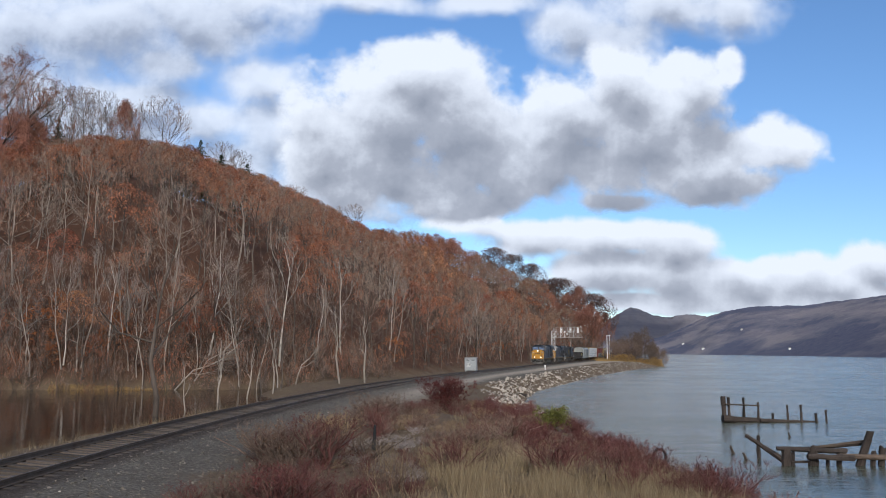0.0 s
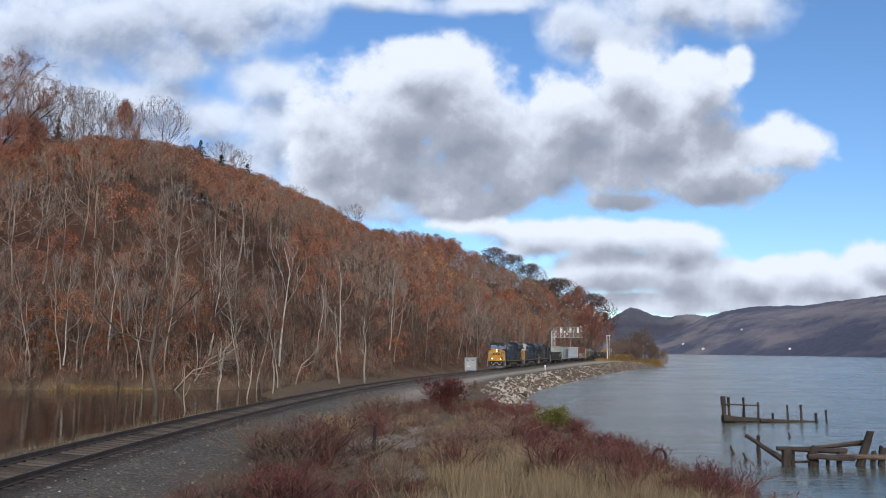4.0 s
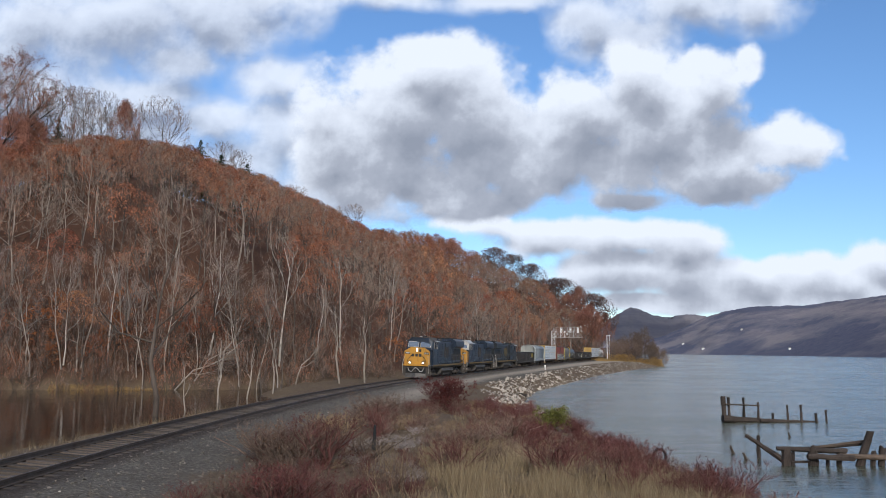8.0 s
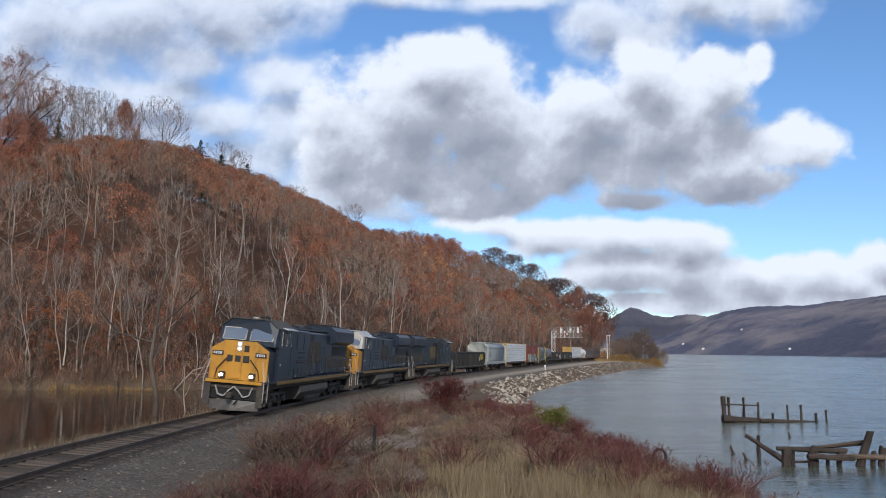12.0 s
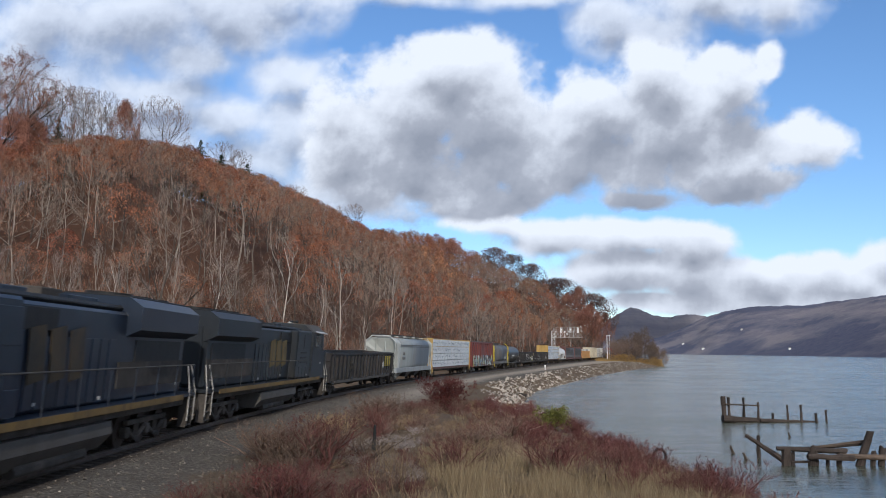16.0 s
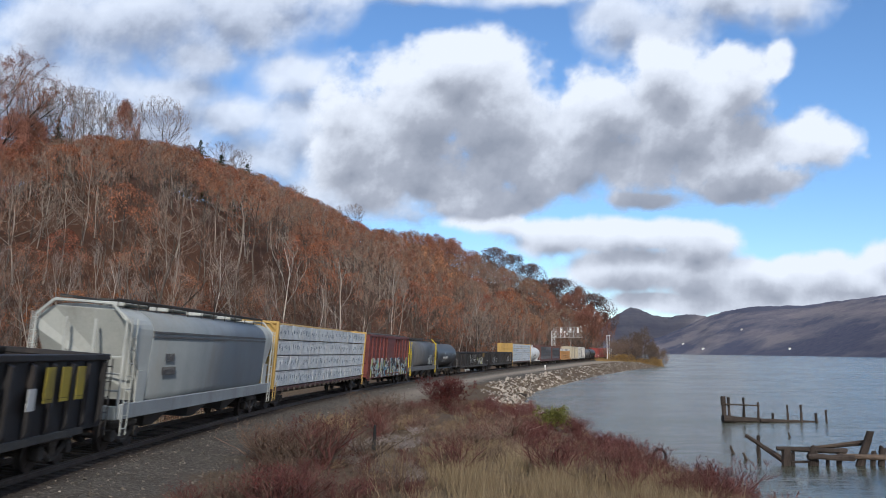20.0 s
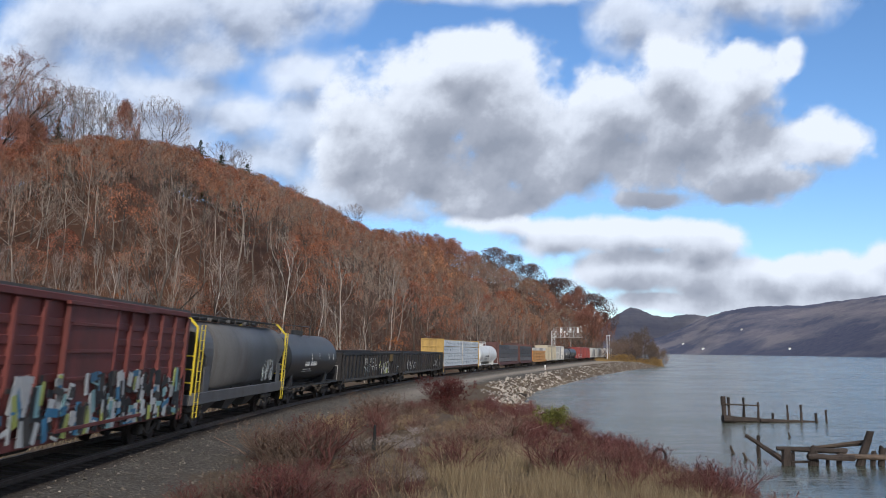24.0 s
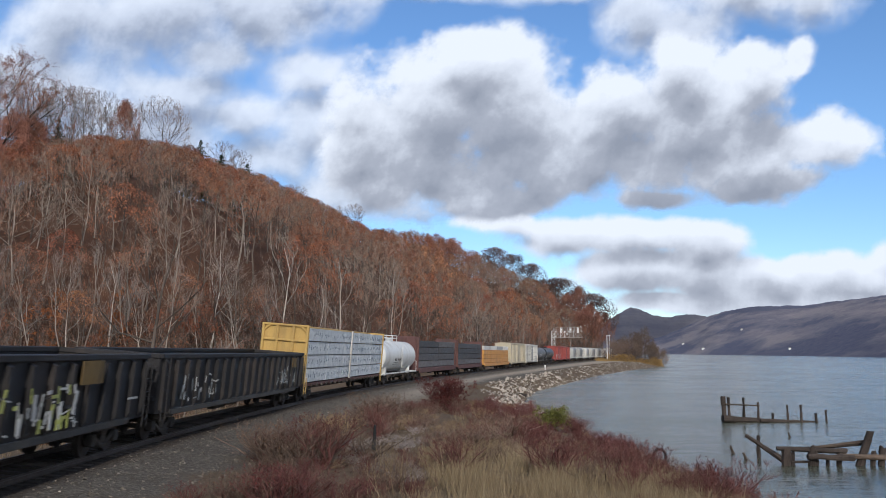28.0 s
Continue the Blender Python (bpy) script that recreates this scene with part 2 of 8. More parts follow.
def rod(bm, a, b, r, r2=None, n=8):
    """A tapered bar from a to b."""
    a, b = Vector(a), Vector(b)
    d = b - a
    m = Matrix.Translation((a + b) / 2) @ d.to_track_quat('Z', 'Y').to_matrix().to_4x4()
    bmesh.ops.create_cone(bm, cap_ends=True, segments=n, radius1=r, radius2=r if r2 is None else r2, depth=d.length, matrix=m)
    return bm


def prism(bm, profile, x0, x1):
    """A profile of (y, z) drawn out along x."""
    a = [bm.verts.new((x0, y, z)) for y, z in profile]
    b = [bm.verts.new((x1, y, z)) for y, z in profile]
    n = len(profile)
    for i in range(n):
        bm.faces.new((a[i], a[(i + 1) % n], b[(i + 1) % n], b[i]))
    bm.faces.new(a[::-1])
    bm.faces.new(b)
    bmesh.ops.recalc_face_normals(bm, faces=bm.faces[:])
    return bm


# ---- the line of the track ----
KNOT_S = [-260, 0, 18, 30, 60, 90, 130, 180, 260, 380, 520, 600, 680, 1000]
KNOT_K = [0.0, 0.0, 4.0, 4.18, 2.35, 2.25, 1.44, -0.31, 0.51, 0.36, -1.19, -1.2, 0.0, 0.0]
TS = np.arange(-260.0, 1001.0, 1.0)
_turn = np.cumsum(np.interp(TS, KNOT_S, KNOT_K) * 1e-3)
_at = int(np.argmin(np.abs(TS - 40.0)))
TH = _turn - _turn[_at] + radians(0.76)
TX = np.cumsum(np.sin(TH))
TY = np.cumsum(np.cos(TH))
TX, TY = TX - TX[_at] - 11.19, TY - TY[_at] + 25.98
CANT = np.interp(TS, [-260, 80, 140, 1000], [0.12, 0.12, 0.036, 0.036])


def on_track(s, off=0.0):
    """Place and heading at s metres along the line, off metres to its river side."""
    x, y, th = np.interp(s, TS, TX), np.interp(s, TS, TY), np.interp(s, TS, TH)
    return x + off * np.cos(th), y - off * np.sin(th), th


def track_frame(X, Y):
    """Distance along the line and offset to the river side of points."""
    X, Y = np.asarray(X, dtype=float).ravel(), np.asarray(Y, dtype=float).ravel()
    s, o = np.empty_like(X), np.empty_like(X)
    cx, cy, cs, ct = TX[::4], TY[::4], TS[::4], TH[::4]
    for i in range(0, len(X), 4000):
        dx, dy = X[i:i + 4000, None] - cx[None], Y[i:i + 4000, None] - cy[None]
        k = np.argmin(dx * dx + dy * dy, axis=1)
        r = np.arange(len(k))
        ddx, ddy, t = dx[r, k], dy[r, k], ct[k]
        s[i:i + 4000] = cs[k] + ddx * np.sin(t) + ddy * np.cos(t)
        o[i:i + 4000] = ddx * np.cos(t) - ddy * np.sin(t)
    return s, o


# ---- the lie of the land ----
RIVER_Z, POND_Z = -2.5, -1.6
FOOT = np.array([(-900, -120), (-400, 40), (-150, 92), (-60, 106), (-27, 108), (-12, 122), (-4.5, 142), (2, 165), (9, 192), (20, 240), (32, 290), (46, 335), (59, 380), (73, 425), (84, 465), (90, 510), (70, 560), (-200, 640), (-900, 700)], dtype=float)


def foot_distance(X, Y):
    """Metres up the hill from its foot; negative outside it."""
    P = np.stack([np.asarray(X, float).ravel(), np.asarray(Y, float).ravel()], 1)
    best, sign = np.full(len(P), 1e9), np.ones(len(P))
    inside = np.zeros(len(P), dtype=bool)
    for a, b in zip(FOOT[:-1], FOOT[1:]):
        e = b - a
        t = np.clip(((P - a) @ e) / (e @ e), 0, 1)
        best = np.minimum(best, np.hypot(*(P - a - t[:, None] * e).T))
        hit = (P[:, 1] > min(a[1], b[1])) & (P[:, 1] <= max(a[1], b[1]))
        xc = a[0] + (P[:, 1] - a[1]) / (e[1] if e[1] else 1e-9) * e[0]
        inside ^= hit & (P[:, 0] < xc)
    return np.where(inside, best, -best)


def fbm(X, Y, scale, seed=0, octaves=4):
    """Cheap smooth waves that never repeat within the place."""
    r = np.random.RandomState(seed)
    z = np.zeros_like(X, dtype=float)
    for o in range(octaves):
        f = 2 ** o / scale
        for _ in range(3):
            a, ph = r.uniform(0, 6.283), r.uniform(0, 6.283)
            z += np.sin((X * math.cos(a) + Y * math.sin(a)) * f * 6.283 + ph + 1.3 * np.sin((X * math.sin(a) - Y * math.cos(a)) * f * 4.1 + ph)) / (2 ** o * 3)
    return z


def land(X, Y):
    """Ground height, with how far it is gravel and how far leaf litter."""
    shape = np.shape(X)
    X, Y = np.asarray(X, float).ravel(), np.asarray(Y, float).ravel()
    s, o = track_frame(X, Y)
    d = foot_distance(X, Y)
    W = np.interp(s, [-260, -40, 34, 75, 112, 140, 220, 265, 330, 372, 385, 420, 1000], [25, 23, 22.6, 18.8, 12.5, 11.2, 14, 18, 23.5, 27, 20, 11, 11])
    q = (o - 2.2) / (W - 2.2)
    right = np.interp(q, [0, 0.08, 0.22, 0.6, 0.86, 1.0, 1.2, 2.2, 6], [-0.25, -0.55, -0.72, -1.0, -1.5, -2.55, -3.4, -5.5, -7.0])
    flat = np.interp(q, [0, 0.05, 0.55, 0.78, 1.0, 1.2, 2.2, 6], [-0.25, -0.45, -0.6, -1.2, -2.55, -3.4, -5.5, -7.0])
    right = np.where(s > 110, flat, right)
    left = np.interp(-o, [2.2, 3.4, 5.5, 8.5, 11, 16], [-0.22, -0.6, -0.95, -1.5, -2.3, -2.8])
    dry = np.interp(-o, [2.2, 3.4, 6, 12], [-0.22, -0.6, -0.75, -0.7])
    k = np.clip((s - 92) / 18, 0, 1) * np.clip((o + 19) / 5, 0, 1)
    left = left * (1 - k) + dry * k
    z = np.where(o > 2.2, right, np.where(o < -2.2, left, -0.205))
    steep = np.interp(Y, [0, 200, 300, 360, 440, 600], [0.60, 0.57, 0.56, 0.66, 1.25, 1.25])
    top = np.minimum(np.interp(Y, [0, 300, 360, 395, 430, 500], [112, 112, 73, 52, 41, 32]), np.interp(X, [-130, -105, -85, -45, 0], [92, 88, 86, 98, 112]))
    hill = top * (1 - np.exp(-np.maximum(d, 0) * steep * 1.08 / top - (np.maximum(d, 0) * steep / top) ** 2 * 0.5))
    hill = hill * np.interp(X, [-130, -110, -99, -88, -77, -66], [0.71, 0.75, 0.79, 0.86, 0.94, 1.0])
    bank = np.clip((d + 2.5) / 2.5, 0, 1)
    z = np.where(d > -2.5, np.maximum(z, z * (1 - bank) + (-0.75) * bank), z) + np.where(d > 0, hill, 0)
    rough = np.clip((np.abs(o) - 3) / 5, 0, 1)
    z = z + rough * 0.16 * fbm(X, Y, 9.0, 3) + np.clip(d / 30, 0, 1) * 2.0 * fbm(X, Y, 70.0, 5, 3)
    knoll = np.exp(-((X - 1.0) ** 2 / 60 + (Y + 3.0) ** 2 / 90))
    z = z + knoll * np.clip((o - 3) / 4, 0, 1) * 2.2
    far = np.clip((np.hypot(X, Y) - 900) / 300, 0, 1)
    z = z * (1 - far) + (-7.0) * far
    gravel = np.where(o > 0, np.clip((np.interp(s, [0, 40, 100, 130], [5.0, 5.0, 6.5, 9.0]) + fbm(X, Y, 5.0, 8) * 0.8 - o) / 1.2, 0, 1), np.clip((5.0 + o) / 1.0, 0, 1))
    gravel = np.where(d > 1, 0, gravel)
    litter = np.clip((d + 0.3) / 2.5 + fbm(X, Y, 6.0, 14) * 0.4, 0, 1)
    return z.reshape(shape), gravel.reshape(shape), litter.reshape(shape)


def height(x, y):
    return float(land(np.array([x]), np.array([y]))[0][0])


def graded(stops):
    out = []
    for (a, b, n) in stops:
        out += list(np.linspace(a, b, n, endpoint=False))
    return np.array(out + [stops[-1][1]])


def build_ground():
    gx = graded([(-4800, -900, 10), (-900, -260, 16), (-260, -70, 50), (-70, -30, 40), (-30, 20, 125), (20, 110, 90), (110, 300, 14), (300, 4800, 12)])
    gy = graded([(-4800, -400, 10), (-400, -20, 20), (-20, 14, 34), (14, 70, 150), (70, 130, 80), (130, 360, 140), (360, 640, 60), (640, 1300, 14), (1300, 4800, 10)])
    X, Y = np.meshgrid(gx, gy)
    z, g, l = land(X, Y)
    nx, ny = len(gx), len(gy)
    i = np.arange(nx * ny).reshape(ny, nx)
    F = np.stack([i[:-1, :-1], i[:-1, 1:], i[1:, 1:], i[1:, :-1]], -1).reshape(-1, 4)
    me = mesh_of("ground", np.stack([X, Y, z], -1).reshape(-1, 3), F, [M["ground"]], smooth=True)
    at = me.color_attributes.new("cover", 'FLOAT_COLOR', 'POINT')
    c = np.ones((nx * ny, 4), dtype=np.float32)
    s, o = track_frame(X, Y)
    c[:, 0], c[:, 1] = g.ravel(), l.ravel()
    # dark bed, wider on the pond side as painted shade beneath the cars
    c[:, 3] = np.clip((np.where(o > 0, 1.95, 3.6) - np.abs(o)) / 0.5, 0, 1)
    # sun-paled gravel lies on the river side, farther along the line
    c[:, 2] = np.clip((s - 62) / 36, 0, 1) * np.clip((o - 2.4) / 1.5, 0, 1) * np.clip((np.interp(s, [0, 112, 140, 220, 265, 330, 372], [7, 7, 6.5, 8, 10, 13, 15]) - o) / 2.0, 0, 1) * (1 - l.ravel())
    at.data.foreach_set("color", c.ravel())
    return tagged(new("ground", me), "gravelly river bank and wooded hillside strewn with leaves", "ground", kind="structure")


def water_sheet(name, poly, z, mat, label):
    bm = bmesh.new()
    bm.faces.new([bm.verts.new((x, y, z)) for x, y in poly])
    me = bpy.data.meshes.new(name)
    bm.to_mesh(me)
    bm.free()
    me.materials.append(mat)
    return tagged(new(name, me), label, "water", kind="structure")


build_ground()
water_sheet("river", [(-6, -4800), (4800, -4800), (4800, 4800), (-100, 4800), (120, 600), (70, 380), (20, 215), (-4, 120), (-4, 20)], RIVER_Z, M["river"], "wide grey-blue rippled river water")
water_sheet("pond", [(-420, -40), (-14.5, -40), (-17, 20), (-18.5, 45), (-16, 75), (-12, 92), (-14, 112), (-60, 112), (-420, 100)], POND_Z, M["pond"], "still brown pond water beside the track")


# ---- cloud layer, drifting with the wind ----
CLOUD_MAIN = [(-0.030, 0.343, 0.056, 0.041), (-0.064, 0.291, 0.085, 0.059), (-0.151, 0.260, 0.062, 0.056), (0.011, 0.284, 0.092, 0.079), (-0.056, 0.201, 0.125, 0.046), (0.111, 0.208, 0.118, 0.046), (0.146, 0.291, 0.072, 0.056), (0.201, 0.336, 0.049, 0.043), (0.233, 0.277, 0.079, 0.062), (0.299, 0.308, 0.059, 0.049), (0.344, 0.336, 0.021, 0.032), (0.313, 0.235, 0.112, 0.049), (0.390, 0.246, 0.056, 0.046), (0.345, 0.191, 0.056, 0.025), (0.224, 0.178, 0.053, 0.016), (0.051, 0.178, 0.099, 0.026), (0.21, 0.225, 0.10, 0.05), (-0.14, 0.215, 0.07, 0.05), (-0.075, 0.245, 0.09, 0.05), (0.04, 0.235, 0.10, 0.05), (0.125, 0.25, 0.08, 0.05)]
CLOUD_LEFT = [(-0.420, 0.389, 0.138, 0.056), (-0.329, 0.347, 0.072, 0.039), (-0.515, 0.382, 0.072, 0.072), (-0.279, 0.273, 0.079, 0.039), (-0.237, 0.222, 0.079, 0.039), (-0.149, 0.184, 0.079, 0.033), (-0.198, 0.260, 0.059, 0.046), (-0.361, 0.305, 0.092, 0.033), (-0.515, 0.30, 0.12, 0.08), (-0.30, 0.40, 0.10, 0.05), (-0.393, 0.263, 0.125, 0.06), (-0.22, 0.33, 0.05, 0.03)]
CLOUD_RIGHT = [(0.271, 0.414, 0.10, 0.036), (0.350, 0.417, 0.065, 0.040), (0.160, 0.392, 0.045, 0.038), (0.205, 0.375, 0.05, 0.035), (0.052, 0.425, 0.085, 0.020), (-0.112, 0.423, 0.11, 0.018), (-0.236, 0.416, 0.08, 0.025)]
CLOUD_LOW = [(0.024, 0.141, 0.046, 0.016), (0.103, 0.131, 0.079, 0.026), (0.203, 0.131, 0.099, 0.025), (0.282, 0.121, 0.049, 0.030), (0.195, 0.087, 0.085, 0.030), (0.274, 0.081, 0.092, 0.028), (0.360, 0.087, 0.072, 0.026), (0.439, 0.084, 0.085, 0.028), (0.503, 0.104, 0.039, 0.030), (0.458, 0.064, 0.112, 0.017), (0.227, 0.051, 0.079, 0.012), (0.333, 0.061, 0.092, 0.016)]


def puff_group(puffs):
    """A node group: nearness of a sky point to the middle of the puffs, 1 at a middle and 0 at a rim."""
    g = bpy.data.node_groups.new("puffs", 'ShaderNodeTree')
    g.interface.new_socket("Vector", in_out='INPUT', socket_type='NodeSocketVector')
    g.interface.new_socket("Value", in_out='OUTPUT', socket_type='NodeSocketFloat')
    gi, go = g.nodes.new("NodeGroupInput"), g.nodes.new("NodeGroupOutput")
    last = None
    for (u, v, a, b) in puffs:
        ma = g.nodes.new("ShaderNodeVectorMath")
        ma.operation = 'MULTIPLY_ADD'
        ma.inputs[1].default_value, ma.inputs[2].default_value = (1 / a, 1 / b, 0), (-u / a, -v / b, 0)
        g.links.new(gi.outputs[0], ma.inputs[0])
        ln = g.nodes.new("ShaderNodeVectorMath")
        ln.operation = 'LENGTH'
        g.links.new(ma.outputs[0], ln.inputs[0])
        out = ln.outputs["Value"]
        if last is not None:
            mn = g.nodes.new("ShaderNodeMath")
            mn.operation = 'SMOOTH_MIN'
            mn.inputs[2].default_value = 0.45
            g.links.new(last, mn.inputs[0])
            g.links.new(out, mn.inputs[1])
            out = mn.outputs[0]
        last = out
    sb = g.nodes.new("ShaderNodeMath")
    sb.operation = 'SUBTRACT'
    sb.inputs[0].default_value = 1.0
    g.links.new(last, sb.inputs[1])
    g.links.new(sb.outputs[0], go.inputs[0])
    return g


def cloud_material(name, puffs, seed, crisp, body, detail, depth=0.05, rim=-0.14, full=1.0):
    m = bpy.data.materials.new(name)
    m.use_nodes = True
    t = m.node_tree
    t.nodes.remove(t.nodes["Principled BSDF"])
    L = t.links.new

    def math_node(op, a, b=None, clamp=False):
        n = t.nodes.new("ShaderNodeMath")
        n.operation, n.use_clamp = op, clamp
        for i, v in enumerate((a, b)):
            if v is None:
                continue
            if isinstance(v, (int, float)):
                n.inputs[i].default_value = v
            else:
                L(v, n.inputs[i])
        return n.outputs[0]

    def vec(op, a, b):
        n = t.nodes.new("ShaderNodeVectorMath")
        n.operation = op
        for i, v in enumerate((a, b)):
            if isinstance(v, tuple):
                n.inputs[i].default_value = v
            else:
                L(v, n.inputs[i])
        return n.outputs[0]

    co = t.nodes.new("ShaderNodeTexCoord")
    sp = t.nodes.new("ShaderNodeSeparateXYZ")
    L(co.outputs["Object"], sp.inputs[0])
    cb = t.nodes.new("ShaderNodeCombineXYZ")
    L(math_node('DIVIDE', sp.outputs[0], sp.outputs[1]), cb.inputs[0])
    L(math_node('DIVIDE', sp.outputs[2], sp.outputs[1]), cb.inputs[1])
    cb.inputs[2].default_value = seed
    p = cb.outputs[0]
    group = puff_group(puffs)

    def smooth_field(q):
        n1 = noise_node(t, 8.0, 2, 0.5, q)
        w = vec('MULTIPLY', vec('SUBTRACT', n1.outputs["Color"], (0.5, 0.5, 0.5)), (0.10, 0.06, 0))
        g = t.nodes.new("ShaderNodeGroup")
        g.node_tree = group
        L(vec('ADD', q, w), g.inputs[0])
        return g.outputs[0]

    def billow(q):
        a, b = noise_node(t, 15.0, 8, 0.56, q), noise_node(t, 5.0, 3, 0.5, q)
        return math_node('ADD', math_node('MULTIPLY', math_node('SUBTRACT', a.outputs[0], 0.5), detail), math_node('MULTIPLY', math_node('SUBTRACT', b.outputs[0], 0.5), 0.55))

    core = smooth_field(p)
    f0 = math_node('ADD', core, billow(p))
    dens = t.nodes.new("ShaderNodeMapRange")
    dens.interpolation_type = 'SMOOTHSTEP'
    dens.inputs["From Min"].default_value, dens.inputs["From Max"].default_value = rim, crisp
    dens.inputs["To Max"].default_value = full
    L(f0, dens.inputs["Value"])
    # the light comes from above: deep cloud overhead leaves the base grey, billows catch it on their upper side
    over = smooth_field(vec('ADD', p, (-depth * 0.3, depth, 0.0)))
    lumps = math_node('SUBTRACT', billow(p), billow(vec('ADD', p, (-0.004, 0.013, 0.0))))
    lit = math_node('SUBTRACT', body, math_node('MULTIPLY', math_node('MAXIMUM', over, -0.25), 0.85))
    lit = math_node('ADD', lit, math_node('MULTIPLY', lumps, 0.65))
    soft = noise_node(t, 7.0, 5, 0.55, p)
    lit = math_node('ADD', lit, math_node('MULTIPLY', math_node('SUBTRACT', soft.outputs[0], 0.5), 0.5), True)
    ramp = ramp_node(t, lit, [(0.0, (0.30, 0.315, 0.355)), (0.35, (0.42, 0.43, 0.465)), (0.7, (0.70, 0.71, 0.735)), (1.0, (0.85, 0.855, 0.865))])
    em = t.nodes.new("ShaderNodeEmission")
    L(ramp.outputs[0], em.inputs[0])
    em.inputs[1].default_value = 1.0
    tr = t.nodes.new("ShaderNodeBsdfTransparent")
    mx = t.nodes.new("ShaderNodeMixShader")
    L(dens.outputs[0], mx.inputs[0])
    L(tr.outputs[0], mx.inputs[1])
    L(em.outputs[0], mx.inputs[2])
    L(mx.outputs[0], t.nodes["Material Output"].inputs[0])
    return m


def cloud_sheet(name, mat, u0, u1, v0, v1, nu, nv, base, label):
    """A sheet of cloud at a height of some hundred metres that sinks towards the horizon far away."""
    uu, vv = np.meshgrid(np.linspace(u0, u1, nu), np.linspace(v0, v1, nv))
    Y = ((np.maximum(vv, 1e-4) / base) ** 3 + (1 / 4400.0) ** 3) ** (-1 / 3)
    V = np.stack([uu * Y, Y, vv * Y], -1).reshape(-1, 3)
    i = np.arange(nu * nv).reshape(nv, nu)
    F = np.stack([i[:-1, :-1], i[:-1, 1:], i[1:, 1:], i[1:, :-1]], -1).reshape(-1, 4)
    ob = new(name, mesh_of(name, V, F, [mat], smooth=True))
    ob.location = EYE
    return tagged(ob, label, "clouds", kind="structure")


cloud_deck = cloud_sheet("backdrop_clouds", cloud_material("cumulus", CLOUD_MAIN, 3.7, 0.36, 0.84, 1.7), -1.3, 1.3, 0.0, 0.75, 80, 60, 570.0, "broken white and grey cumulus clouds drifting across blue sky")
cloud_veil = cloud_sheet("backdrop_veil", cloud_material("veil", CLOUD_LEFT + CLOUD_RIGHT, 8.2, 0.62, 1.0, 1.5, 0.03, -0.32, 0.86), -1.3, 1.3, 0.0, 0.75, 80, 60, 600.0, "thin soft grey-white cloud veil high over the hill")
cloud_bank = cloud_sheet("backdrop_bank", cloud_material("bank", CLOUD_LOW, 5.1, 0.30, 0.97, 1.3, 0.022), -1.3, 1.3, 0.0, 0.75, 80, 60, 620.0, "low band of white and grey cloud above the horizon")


# ---- far shore and hills ----
def far_woods(name, low, high):
    m, t, p = nodes_of(name)
    geo = t.nodes.new("ShaderNodeNewGeometry")
    P = geo.outputs["Position"]
    flat = t.nodes.new("ShaderNodeVectorMath")
    flat.operation = 'MULTIPLY'
    flat.inputs[1].default_value = (0.35, 0.55, 3.2)
    t.links.new(P, flat.inputs[0])
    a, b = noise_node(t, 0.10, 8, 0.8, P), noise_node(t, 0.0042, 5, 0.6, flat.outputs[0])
    # broad bands paint sunlit tan and shaded blue slopes into the colour
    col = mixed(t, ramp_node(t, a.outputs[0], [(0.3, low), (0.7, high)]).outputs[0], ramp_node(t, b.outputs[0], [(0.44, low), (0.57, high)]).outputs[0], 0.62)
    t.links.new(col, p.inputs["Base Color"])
    p.inputs["Roughness"].default_value = 1.0
    p.inputs["Specular IOR Level"].default_value = 0.0
    bn = t.nodes.new("ShaderNodeBump")
    bn.inputs["Strength"].default_value, bn.inputs["Distance"].default_value = 1.0, 6.0
    t.links.new(a.outputs[0], bn.inputs["Height"])
    t.links.new(bn.outputs[0], p.inputs["Normal"])
    return m


def far_hill(name, mat, profile, near, deep, label, seed, n=150, rows=44, tree=9.0):
    """A wooded ridge: profile of (bearing, slope to the skyline, distance of the shore, distance of the crest)."""
    pr = np.array(profile)
    u = np.linspace(pr[0, 0], pr[-1, 0], n)
    top, shore, crest = (np.interp(u, pr[:, 0], pr[:, k]) for k in (1, 2, 3))
    w = np.linspace(0, 1.25, rows)[:, None]
    Y = shore[None] + (crest - shore)[None] * w
    H = (top * crest)[None] + EYE[2]
    rise = np.where(w < 1, np.sin(np.clip(w, 0, 1) * math.pi / 2) ** 1.15, 1 - (w - 1) * 1.2)
    X = u[None] * Y
    Z = RIVER_Z - 1.0 + (H - RIVER_Z) * rise
    Z += np.minimum(w * 3, 1) * (fbm(X, Y, 900.0, seed, 4) * H * 0.13 * (1 - np.clip(w, 0, 1)) + fbm(X * 7, Y, 260.0, seed + 1, 3) * tree * 0.35)
    Z += np.random.RandomState(seed).uniform(-0.4, 0.6, Z.shape) * tree * 0.3 * np.minimum(w * 6, 1)
    i = np.arange(n * rows).reshape(rows, n)
    F = np.stack([i[:-1, :-1], i[:-1, 1:], i[1:, 1:], i[1:, :-1]], -1).reshape(-1, 4)
    return tagged(new(name, mesh_of(name, np.stack([X, Y, Z], -1).reshape(-1, 3), F, [mat], smooth=True)), label, "hills", kind="structure")


